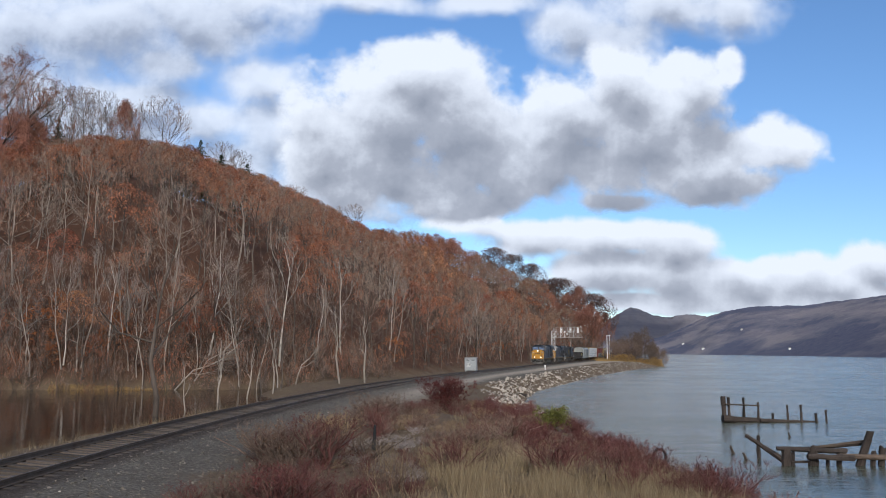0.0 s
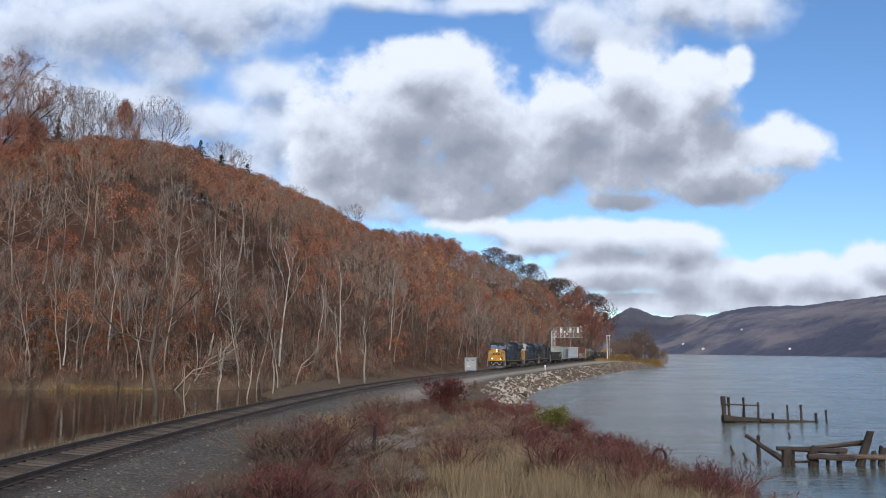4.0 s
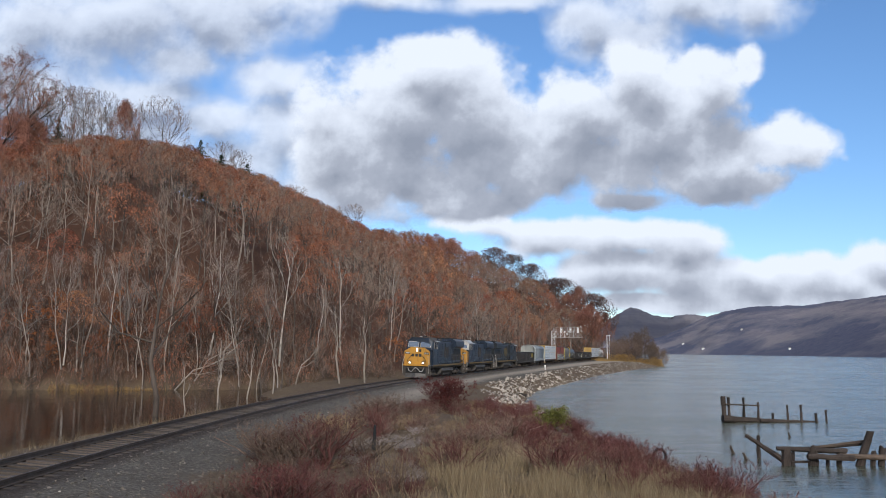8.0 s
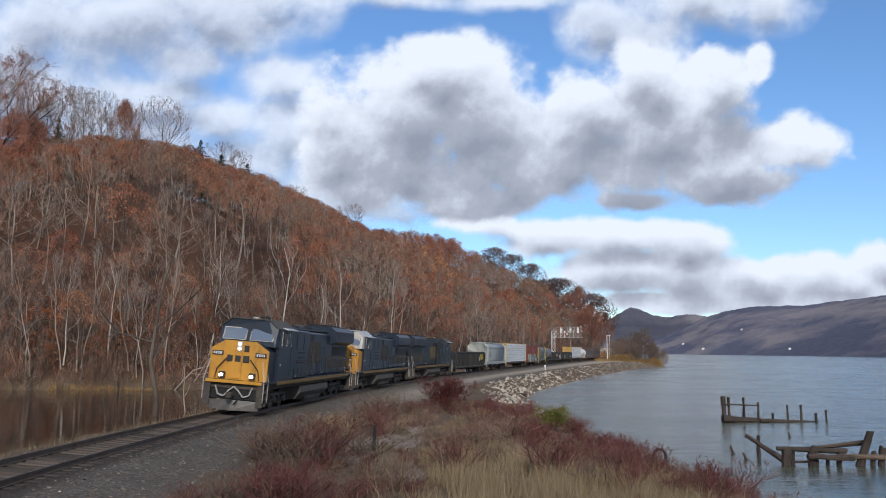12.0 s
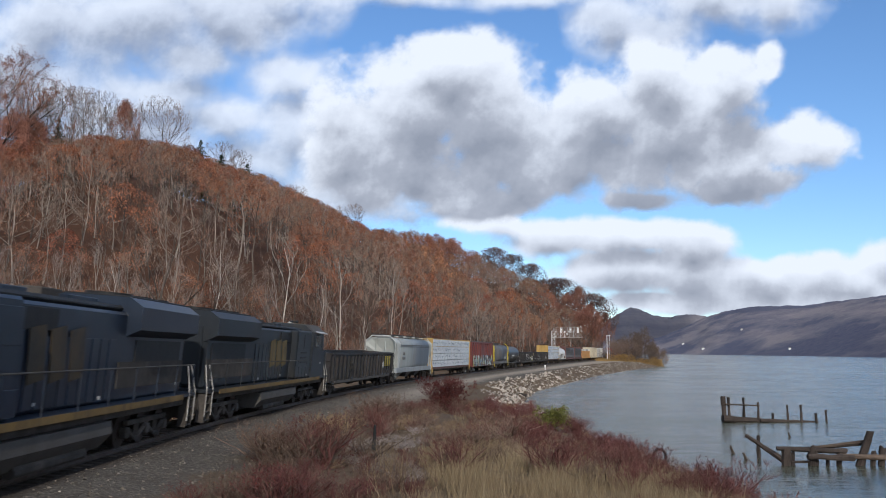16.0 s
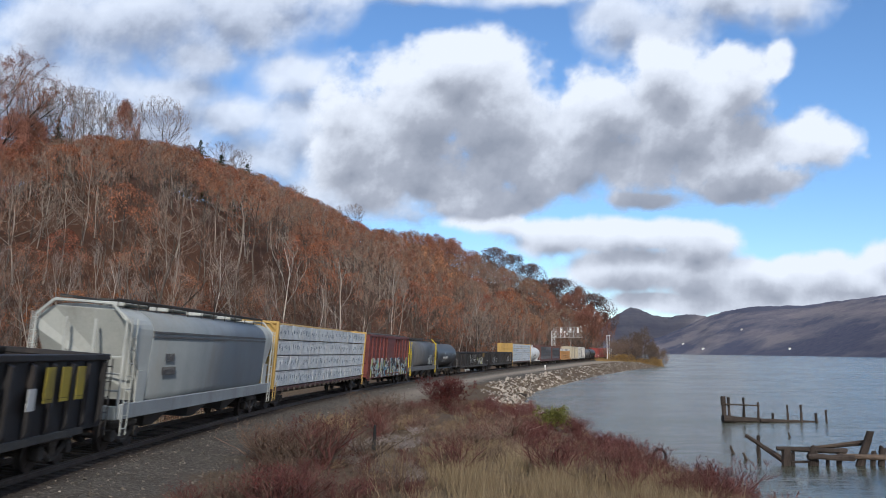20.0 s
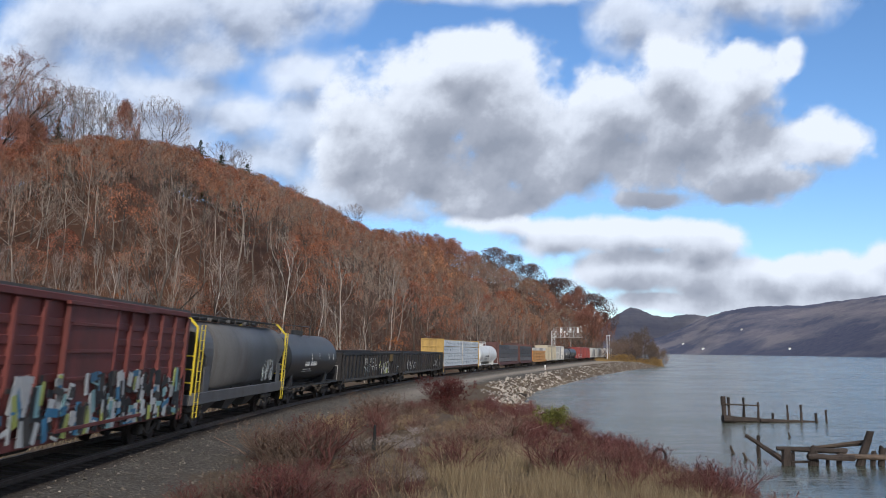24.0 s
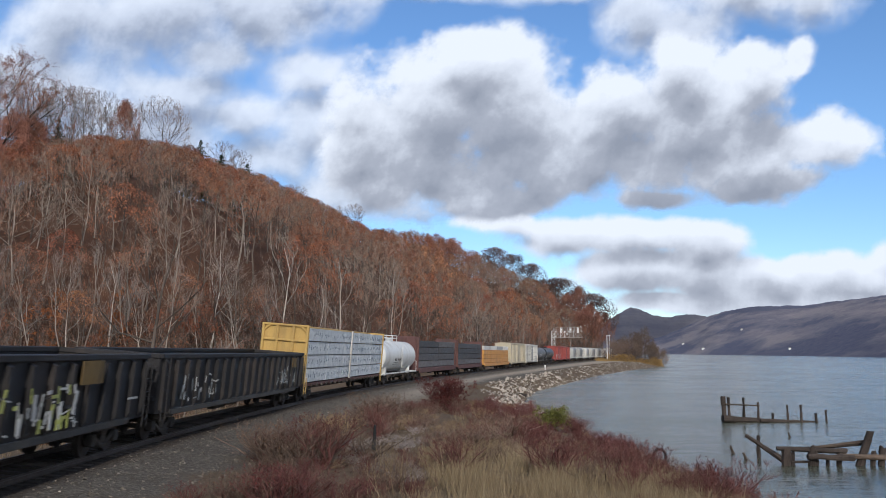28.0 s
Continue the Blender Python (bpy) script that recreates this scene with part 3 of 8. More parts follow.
# grey-purple of bare woods, lightened and blued with painted distance haze
M["woods_haze_blue"] = far_woods("woods_haze_blue", (0.155, 0.15, 0.185), (0.25, 0.23, 0.24))
M["woods_haze_brown"] = far_woods("woods_haze_brown", (0.088, 0.103, 0.17), (0.33, 0.295, 0.305))
far_hill("backdrop_mountain", M["woods_haze_blue"], [(0.10, 0.012, 3000, 3500), (0.165, 0.020, 3000, 3500), (0.192, 0.036, 3000, 3500), (0.209, 0.047, 3000, 3500), (0.219, 0.0515, 3000, 3500), (0.228, 0.049, 3000, 3500), (0.245, 0.042, 3000, 3500), (0.262, 0.040, 3000, 3500), (0.281, 0.0435, 3000, 3500), (0.30, 0.042, 3000, 3500), (0.33, 0.034, 3000, 3500), (0.42, 0.02, 3000, 3500)], 0, 0, "distant cone-shaped wooded mountain under cloud", 11, n=160)
far_ridge = far_hill("far_shore", M["woods_haze_brown"], [(0.15, 0.006, 3000, 3300), (0.22, 0.010, 2500, 3100), (0.25, 0.016, 2200, 3000), (0.285, 0.030, 1900, 2900), (0.31, 0.041, 1700, 2800), (0.345, 0.0485, 1500, 2600), (0.372, 0.051, 1350, 2500), (0.41, 0.0505, 1200, 2400), (0.437, 0.0525, 1080, 2300), (0.475, 0.057, 950, 2200), (0.515, 0.0595, 810, 2100), (0.62, 0.066, 650, 2000), (0.9, 0.075, 500, 1800), (1.6, 0.06, 400, 1500)], 0, 0, "long wooded ridge on the far river shore", 21, n=320, rows=60)


def house(x, y, z, w, d, h, turn):
    ob = tagged(new("house"), "small white house among the trees on the far shore", "house", group="houses on the far shore")
    bm = box(bmesh.new(), (0, 0, h / 2 - 1), (w, d, h + 2))
    part("wall", bm, M["white_wall"], ob)
    bm = prism(bmesh.new(), [(-d * 0.58, h - 0.1), (d * 0.58, h - 0.1), (0, h + d * 0.38)], -w * 0.54, w * 0.54)
    part("roof", bm, M["roof_grey"], ob, "grey pitched roof")
    for i in (-1, 1):
        part("window", box(bmesh.new(), (i * w * 0.25, -d / 2 - 0.02, h * 0.55), (w * 0.14, 0.1, h * 0.3)), M["black_metal"], ob, "dark window")
    ob.matrix_basis = pose(x, y, z, 0, 0, turn)
    return ob


def place_house(u, v, w, d, h, turn):
    """Stands a house on the far ridge where its slope, seen from the near bank, is v."""
    me = far_ridge.data
    n = len(me.vertices)
    co = np.empty(n * 3, dtype=np.float32)
    me.vertices.foreach_get("co", co)
    co = co.reshape(-1, 3)
    k = np.argmin(np.abs(co[:, 0] / co[:, 1] - u) * 2 + np.abs((co[:, 2] - EYE[2]) / co[:, 1] - v) * 6 + np.where(co[:, 1] > 2600, 1, 0))
    house(float(co[k, 0]), float(co[k, 1]) - d, float(co[k, 2]) + 1.0, w, d, h, turn)


place_house(0.425, 0.0400, 7, 4, 1.8, 12)
place_house(0.348, 0.0262, 3.5, 3, 1.8, -15)
place_house(0.358, 0.0258, 3, 2.6, 1.6, 20)
place_house(0.278, 0.0085, 5, 4, 2.6, 10)
place_house(0.402, 0.0045, 3.2, 2.6, 1.5, -8)
place_house(0.300, 0.003, 5, 4, 2.6, 5)


# ---- railway ----
def sweep(profile, s0, s1, step, off, lift):
    """A rail profile of (across, up) carried along the line."""
    s = np.arange(s0, s1 + step, step)
    V = []
    for (a, b) in profile:
        x, y, _ = on_track(s, off + a)
        V.append(np.stack([x, y, np.interp(s, TS, CANT) * lift + b], -1))
    V = np.stack(V, 1)
    n, k = len(s), len(profile)
    i = np.arange(n * k).reshape(n, k)
    F = []
    for j in range(k):
        F.append(np.stack([i[:-1, j], i[:-1, (j + 1) % k], i[1:, (j + 1) % k], i[1:, j]], -1))
    return V.reshape(-1, 3), np.concatenate(F)


RAIL = [(-0.036, 0.0), (0.036, 0.0), (0.036, -0.04), (0.01, -0.055), (0.01, -0.15), (0.07, -0.165), (0.07, -0.175), (-0.07, -0.175), (-0.07, -0.165), (-0.01, -0.15), (-0.01, -0.055), (-0.036, -0.04)]
railway = tagged(new("railway_track"), "single railway track with rusty rails on dark wooden ties", "railway track", kind="structure")
for off, lift in ((0.7535, 0.0), (-0.7535, 1.0)):
    V, F = sweep(RAIL, -60, 620, 2.0, off, lift)
    shared("rail", mesh_of("rail", V, F, [M["rail_steel"]], smooth=False), railway)


def tie_mesh():
    bm = box(bmesh.new(), (0, 0, 0), (2.6, 0.23, 0.18), 0.012)
    me = bpy.data.meshes.new("tie")
    bm.to_mesh(me)
    bm.free()
    me.materials.append(M["tie_wood"])
    return me


TIE = tie_mesh()
rng = np.random.RandomState(4)


def tie_pose(s):
    x, y, th = on_track(s, rng.uniform(-0.05, 0.05))
    c = float(np.interp(s, TS, CANT))
    return pose(float(x), float(y), c / 2 - 0.266 + rng.uniform(-0.008, 0.008), 0, 0, -math.degrees(float(th)) + rng.uniform(-1.2, 1.2)) @ pose(0, 0, 0, 0, math.degrees(math.atan2(c, 1.5)), 0)


TIE_RUN = np.arange(18.0, 165.0, 0.53)
for s in TIE_RUN:
    shared("tie", TIE, railway, tie_pose(s))
base = np.array([v.co for v in TIE.vertices])
faces = [tuple(p.vertices) for p in TIE.polygons]
VV, FF = [], []
for s in np.arange(TIE_RUN[-1] + 0.53, 430, 0.6):
    m = np.array(tie_pose(s))
    FF += [tuple(i + len(VV) * len(base) for i in f) for f in faces]
    VV.append(base @ m[:3, :3].T + m[:3, 3])
me = bpy.data.meshes.new("far_ties")
me.from_pydata(np.concatenate(VV).tolist(), [], FF)
me.materials.append(M["tie_wood"])
tagged(shared("far_ties", me, railway), kind="stuff")


# ---- trees ----
def spokes(P0, P1, R0, R1, n=3):
    """Tapered bars between two sets of points."""
    P0, P1 = np.asarray(P0, float), np.asarray(P1, float)
    d = P1 - P0
    d /= np.linalg.norm(d, axis=1, keepdims=True) + 1e-9
    ref = np.where(np.abs(d[:, 2:3]) > 0.9, np.array([[1.0, 0, 0]]), np.array([[0, 0, 1.0]]))
    a = np.cross(d, ref)
    a /= np.linalg.norm(a, axis=1, keepdims=True) + 1e-9
    b = np.cross(d, a)
    V = []
    for P, R in ((P0, R0), (P1, R1)):
        for k in range(n):
            w = 2 * math.pi * k / n
            V.append(P + (a * math.cos(w) + b * math.sin(w)) * np.asarray(R).reshape(-1, 1))
    V = np.stack(V, 1)
    m = len(P0)
    i = (np.arange(m) * 2 * n)[:, None]
    F = []
    for k in range(n):
        k2 = (k + 1) % n
        F += [np.concatenate([i + k, i + k2, i + n + k2], 1), np.concatenate([i + k, i + n + k2, i + n + k], 1)]
    return V.reshape(-1, 3), np.concatenate(F)


def slivers(P0, P1, W, r):
    """Thin three-cornered twigs or blades."""
    d = P1 - P0
    a = np.cross(d, r.normal(size=d.shape))
    a *= (np.asarray(W).reshape(-1, 1) / 2) / (np.linalg.norm(a, axis=1, keepdims=True) + 1e-9)
    V = np.stack([P0 - a, P0 + a, P1], 1).reshape(-1, 3)
    return V, np.arange(len(V)).reshape(-1, 3)


def joined(parts):
    """Joins (vertices, triangles, material) sets."""
    V, F, I, k = [], [], [], 0
    for v, f, m in parts:
        V.append(v)
        F.append(f + k)
        I.append(np.full(len(f), m))
        k += len(v)
    return np.concatenate(V), np.concatenate(F), np.concatenate(I)


def turned(r, base_dir, spread):
    d = base_dir + r.normal(size=base_dir.shape) * spread
    return d / np.linalg.norm(d, axis=1, keepdims=True)


def grow(seed, h, first=0.3, wide=0.8, forks=(9, 3, 3, 3, 2), twig_w=0.03, leaves=0, leaf_size=0.15, girth=0.012, lean=0.04, whippy=0.42, reach=0.5, droop=0.0, stems=1, spread=0.33, solid=2, scatter=0.9):
    """One broadleaf tree or bush that forks and forks again: wood (trunk and limbs) and crown (branches, twigs, leaves) as arrays."""
    r = np.random.RandomState(seed)
    wood, crown = [], []
    n = 6
    tz = np.linspace(0, 1, n)
    P0, D, L, R = [], [], [], []
    for k in range(stems):
        bend = np.cumsum(r.normal(size=(n, 2)) * lean * h / n * 1.8, axis=0)
        base = r.normal(size=2) * (0.0 if stems == 1 else h * 0.06)
        tilt = r.normal(size=2) * (0.0 if stems == 1 else 0.35) * h
        T = np.concatenate([bend - bend[:1] + base + tilt * tz[:, None] ** 1.3, (tz * h * 0.84)[:, None]], 1)
        TR = h * girth * (1 - tz * 0.86) ** 1.1 + 0.01
        wood.append(spokes(T[:-1], T[1:], TR[:-1], TR[1:], 6 if stems == 1 else 3))
        m = forks[0]
        t = np.linspace(0, 1, m) ** 0.9
        sf = first + (0.97 - first) * t
        az = np.arange(m) * 2.4 + r.uniform(0, 6.28) + r.normal(size=m) * 0.4
        el = wide * (1.25 - 0.95 * t) + r.normal(size=m) * 0.10
        P0.append(np.stack([np.interp(sf, tz, T[:, j]) for j in range(3)], 1))
        D.append(np.stack([np.cos(az) * np.sin(el), np.sin(az) * np.sin(el), np.cos(el)], 1))
        L.append(h * reach * (1 - first) * (1.0 - 0.45 * t) * r.uniform(0.75, 1.2, m))
        R.append(np.interp(sf, tz, TR) * 0.62)
    P0, D, L, R = np.concatenate(P0), np.concatenate(D), np.concatenate(L), np.concatenate(R)
    for level in range(len(forks)):
        bow = r.normal(size=P0.shape) * 0.09 * L[:, None]
        P1 = P0 + D * L[:, None] * 0.5 + bow
        D2 = turned(r, D + np.array([0, 0, 0.22 - droop * level]), 0.10)
        P2 = P1 + D2 * L[:, None] * 0.5
        if level < solid:
            wood += [spokes(P0, P1, R, R * 0.75, 4 if level == 0 else 3), spokes(P1, P2, R * 0.75, R * 0.5 + 0.004, 3)]
        elif level == solid and len(forks) > 4:
            crown.append((*spokes(P0, P2, np.maximum(R, twig_w * 0.5), np.maximum(R * 0.5, twig_w * 0.35), 3), 0))
        else:
            crown.append((*slivers(P0, P2, np.full(len(P0), twig_w), r), 0))
        if level == len(forks) - 1:
            break
        k = forks[level + 1]
        i = np.repeat(np.arange(len(P0)), k)
        w = np.tile(np.linspace(0.42, 1.0, k), len(P0)) * r.uniform(0.85, 1.0, len(i))
        w2 = w[:, None] * 2
        start = np.where(w2 < 1, P0[i] * (1 - w2) + P1[i] * w2, P1[i] * (2 - w2) + P2[i] * (w2 - 1))
        D = turned(r, np.where(w2 < 1, D[i], D2[i]) + np.array([0, 0, 0.06 - droop]), whippy)
        L = L[i] * r.uniform(0.48, 0.78, len(i))
        R = np.maximum(R[i] * 0.5, 0.006)
        P0 = start
    if leaves:
        q = r.randint(0, len(P0), leaves)
        w = r.uniform(-0.8 if leaves > 3000 else 0.0, 1.15, leaves)[:, None]
        c = P0[q] * (1 - w) + P2[q] * w + r.normal(size=(leaves, 3)) * leaf_size * scatter
        u, v = r.normal(size=(leaves, 3)), r.normal(size=(leaves, 3))
        size = leaf_size * r.uniform(0.6, 1.4, leaves)[:, None]
        u, v = u / np.linalg.norm(u, axis=1, keepdims=True) * size, v / np.linalg.norm(v, axis=1, keepdims=True) * size
        crown.append((np.stack([c - u, c + u * 0.6 + v * 0.5, c + u * 0.4 - v * 0.8], 1).reshape(-1, 3), np.arange(leaves * 3).reshape(-1, 3), 1))
    V, F, k = [], [], 0
    for v, fc in wood:
        V.append(v)
        F.append(fc + k)
        k += len(v)
    V, F = np.concatenate(V), np.concatenate(F)
    CV, CF, CI = joined(crown)
    dome = stems == 1
    tall = h / (np.percentile(CV[:, 2], 93) if dome else CV[:, 2].max())
    out = spread * h / np.percentile(np.hypot(CV[:, 0], CV[:, 1]), 80 if dome else 95)
    zc = h * (1 + first * 0.8) / 2
    firm = 3 if leaves > 3000 else 6

    def sized(A):
        """Limbs spread to the crown's width, the stem keeps its own; the twigs end in a rounded crown."""
        if not dome:
            return A * np.array([out, out, tall])
        w = np.clip(np.hypot(A[:, 0], A[:, 1]) / (0.06 * h), 0, 1)[:, None]
        A = A * np.concatenate([np.repeat(1 + (out - 1) * w, 2, 1), np.full((len(A), 1), tall)], 1)
        c = A - np.array([0, 0, zc])
        rho = np.sqrt((c[:, 0] ** 2 + c[:, 1] ** 2) / (spread * h) ** 2 + (c[:, 2] / np.where(c[:, 2] > 0, h - zc, zc * 1.15)) ** 2)
        k = np.where((c[:, 2] > 0) | (w[:, 0] > 0.99), (1 + rho ** firm) ** (-1 / firm), 1.0)
        return np.array([0, 0, zc]) + c * k[:, None]

    return (sized(V), F), (sized(CV), CF, CI)


def grow_conifer(seed, h):
    r = np.random.RandomState(seed)
    wood = spokes(np.array([[0, 0, 0]]), np.array([[0, 0, h]]), np.array([h * 0.014]), np.array([0.02]), 6)
    n = 320
    z = r.uniform(0.12, 0.985, n) * h
    az = r.uniform(0, 6.283, n)
    L = (h - z) * 0.25 * r.uniform(0.55, 1.2, n) + 0.06
    P0 = np.stack([0 * z, 0 * z, z], 1)
    P1 = P0 + np.stack([np.cos(az) * L, np.sin(az) * L, -0.10 * L], 1)
    k = 16
    i = np.repeat(np.arange(n), k)
    w = r.uniform(0.1, 1.05, n * k)[:, None]
    C = P0[i] * (1 - w) + P1[i] * w
    D = C + r.normal(size=C.shape) * np.array([0.30, 0.30, 0.16]) * np.clip(L[i] * 0.7, 0.25, 1.2)[:, None]
    return wood, joined([(*spokes(P0, P1, np.full(n, 0.03), np.full(n, 0.01), 3), 0), (*slivers(C, D, np.full(n * k, 0.17), r), 1)])


def tree_thing(seed, kind, label, group, bark="bark", twig="twig", leaf="leaf_russet", **kw):
    ob = tagged(new("tree"), label, "tree", group=group)
    wood, (V, F, I) = grow_conifer(seed, kw["h"]) if kind == 'conifer' else grow(seed, **kw)
    shared("trunk", mesh_of("trunk", *wood, [M[bark]], smooth=True), ob)
    shared("crown", mesh_of("crown", V, F, [M[twig], M[leaf]], I), ob)
    return ob


# the crest of the closed wood: bearing and slope above the eye
CREST_U = [-0.70, -0.545, -0.48, -0.41, -0.33, -0.30, -0.26, -0.215, -0.15, -0.088, -0.022, 0.030, 0.075, 0.12, 0.170, 0.192, 0.3]
CREST_V = [0.255, 0.250, 0.257, 0.259, 0.252, 0.240, 0.224, 0.211, 0.180, 0.146, 0.141, 0.121, 0.098, 0.081, 0.066, 0.034, 0.03]


def tinted(name, stops, spread=(0.5, 1.5), through_light=0.2):
    """Leaves or twigs of many trees: a hue for each tree, light and dark from leaf to leaf."""
    m, t, p = nodes_of(name)
    at = t.nodes.new("ShaderNodeAttribute")
    at.attribute_name = "tint"
    geo = t.nodes.new("ShaderNodeNewGeometry")
    lo, hi = spread
    col = mixed(t, ramp_node(t, at.outputs["Fac"], stops).outputs[0], ramp_node(t, geo.outputs["Random Per Island"], [(0.0, (lo, lo, lo)), (1.0, (hi, hi, hi))]).outputs[0], 1.0, 'MULTIPLY')
    t.links.new(col, p.inputs["Base Color"])
    p.inputs["Roughness"].default_value, p.inputs["Specular IOR Level"].default_value = 0.85, 0.12
    if through_light:
        tr = t.nodes.new("ShaderNodeBsdfTranslucent")
        t.links.new(col, tr.inputs[0])
        mx = t.nodes.new("ShaderNodeMixShader")
        mx.inputs[0].default_value = through_light
        t.links.new(p.outputs[0], mx.inputs[1])
        t.links.new(tr.outputs[0], mx.inputs[2])
        t.links.new(mx.outputs[0], t.nodes["Material Output"].inputs[0])
    return m


M["wood_twig"] = tinted("wood_twig", [(0.0, (0.14, 0.105, 0.084)), (0.35, (0.32, 0.255, 0.21)), (0.6, (0.24, 0.155, 0.112)), (1.0, (0.26, 0.128, 0.086))], (0.4, 1.6), 0.0)
M["wood_leaf"] = tinted("wood_leaf", [(0.0, (0.18, 0.115, 0.078)), (0.25, (0.30, 0.18, 0.112)), (0.5, (0.27, 0.118, 0.070)), (0.72, (0.41, 0.148, 0.070)), (0.88, (0.28, 0.092, 0.062)), (1.0, (0.44, 0.21, 0.105))], (0.35, 1.6), 0.12)


def woodland():
    """The woods over the whole hillside, joined: too many trees to count."""
    r = np.random.RandomState(77)
    near = [grow(100 + i, 16.0, first=(0.30, 0.45)[i % 2], wide=0.95, forks=(9, 3, 3, 3, 2), twig_w=0.045, leaves=(0, 1900, 0, 2400, 0, 1000, 2100, 0)[i], leaf_size=0.15, girth=0.0085, lean=0.06, spread=(0.30, 0.27, 0.34, 0.30)[i % 4], scatter=2.4) for i in range(8)]
    far = [grow(200 + i, 16.0, first=0.20, wide=1.05, forks=(9, 3, 4, 4), twig_w=0.095, leaves=(1500, 0, 1300, 1600, 0, 1400)[i], leaf_size=0.27, girth=0.0085, lean=0.05, spread=0.36, scatter=2.2) for i in range(6)]
    kinds = near + far
    leafy_kind = np.array([c[2].max() for _, c in kinds])
    mats = [M["bark"], M["bark_pale"], M["wood_twig"], M["wood_leaf"]]
    spots = []
    y = 104.0
    while y < 540:
        step = 6.2 if y < 190 else 7.6 if y < 330 else 7.4
        x = -290.0
        while x < 100:
            spots.append((x + r.uniform(-2.6, 2.6), y + r.uniform(-2.6, 2.6)))
            x += step
        y += step
    spots += [(r.uniform(-160, -62), r.uniform(150, 265)) for _ in range(190)]
    P = np.array(spots)
    d = foot_distance(P[:, 0], P[:, 1])
    u = P[:, 0] / P[:, 1]
    keep = (d > 1.5) & (u > -0.64) & (d < np.interp(P[:, 1], [0, 320, 400, 500], [152, 152, 100, 66])) & (P[:, 1] < 520)
    P, d, u = P[keep], d[keep], u[keep]
    z = land(P[:, 0], P[:, 1])[0]
    # heights: full inside the wood, lower where the crown line falls
    size = r.uniform(0.72, 1.18, len(P)) * np.where(d > 14, 1.0, 0.85)
    room = (np.interp(u, CREST_U, CREST_V) * P[:, 1] + EYE[2] - z) / 16.0 * r.uniform(0.93, 1.03, len(P))
    size = np.minimum(size, room)
    keep = size > 0.42
    P, d, z, size = P[keep], d[keep], z[keep], size[keep]
    hue = fbm(P[:, 0], P[:, 1], 46.0, 31, 3)
    V, F, I, H, k = [], [], [], [], 0

    def plant(shape, x, y, zz, s, tall, bark, tint):
        nonlocal k
        (wv, wf), (cv, cf, ci) = shape
        a = r.uniform(0, 6.283)
        c, sn = math.cos(a) * s, math.sin(a) * s
        rot = np.array([[c, sn, 0], [-sn, c, 0], [0, 0, tall]])
        o = np.array([x, y, zz])
        V.extend([wv @ rot + o, cv @ rot + o])
        F.extend([wf + k, cf + k + len(wv)])
        I.extend([np.full(len(wf), bark), ci + 2])
        H.append(np.full(len(wv) + len(cv), tint))
        k += len(wv) + len(cv)

    for (x, y), zz, dd, s, hh in zip(P, z, d, size, hue):
        close = y < 200 and dd < 60
        warm = hh + r.normal() * 0.34
        bare = warm < (0.22 if dd < 30 or y > 330 else 0.0)
        pool = [i for i in (range(8) if close else range(8, 14)) if bool(leafy_kind[i]) != bare]
        tint = r.uniform(0.0, 0.75) if bare else float(np.clip((0.42 if y < 330 else 0.24) + warm * 0.42 + r.normal() * 0.16, 0, 1))
        plant(kinds[pool[r.randint(len(pool))]], x, y, zz - 0.2, s * r.uniform(0.9, 1.2), s, int(r.uniform() < (0.32 if close else 0.18)), tint)
    # undergrowth along the foot of the slope
    low = [grow(300 + i, 4.0, first=0.08, wide=0.9, forks=(4, 3, 3, 2), stems=3, twig_w=0.035, leaves=(0, 220, 120)[i % 3], leaf_size=0.11, girth=0.008) for i in range(6)]
    Q = np.stack([r.uniform(-80, 95, 5200), r.uniform(100, 480, 5200)], 1)
    qd = foot_distance(Q[:, 0], Q[:, 1])
    Q = Q[(qd > 0.6) & (qd < np.where(Q[:, 1] < 150, 22, 9))][:620]
    B = np.stack([r.uniform(-85, -6, 1500), r.uniform(97, 130, 1500)], 1)
    bd = foot_distance(B[:, 0], B[:, 1])
    Q = np.concatenate([Q, B[(bd > -2.6) & (bd < 9)][:520]])
    for (x, y), zz in zip(Q, land(Q[:, 0], Q[:, 1])[0]):
        s = r.uniform(0.4, 1.3)
        plant(low[r.randint(6)], x, y, zz - 0.1, s * 1.1, s, 0, r.uniform(0, 0.85))
    me = mesh_of("woodland", np.concatenate(V), np.concatenate(F), mats, np.concatenate(I))
    me.attributes.new("tint", 'FLOAT', 'POINT').data.foreach_set("value", np.concatenate(H).astype(np.float32))
    return tagged(new("woodland", me), "dense hillside wood of bare and russet-leaved autumn trees", "woods", kind="stuff")


woodland()

# trees that stand out by themselves along the foot of the hill
FOOT_GROUP = "trees along the foot of the hill"
pale_a = tree_thing(1, '', "tall pale-trunked bare tree at the foot of the hill", FOOT_GROUP, bark="bark_pale", twig="twig_pale", h=15.0, first=0.50, wide=0.5, forks=(8, 3, 3, 3, 2), twig_w=0.03, girth=0.0062, lean=0.06, spread=0.2)
pale_b = tree_thing(2, '', "leaning pale-barked bare tree at the foot of the hill", FOOT_GROUP, bark="bark_pale", twig="twig_pale", h=13.0, first=0.40, wide=0.55, forks=(6, 3, 3, 3, 2), twig_w=0.03, girth=0.0062, lean=0.12, stems=2, spread=0.26)
russet_a = tree_thing(3, '', "small tree with russet leaves at the foot of the hill", FOOT_GROUP, leaf="leaf_russet", h=9.0, first=0.2, wide=0.9, forks=(8, 3, 3, 3), leaves=1500, leaf_size=0.13, spread=0.4)
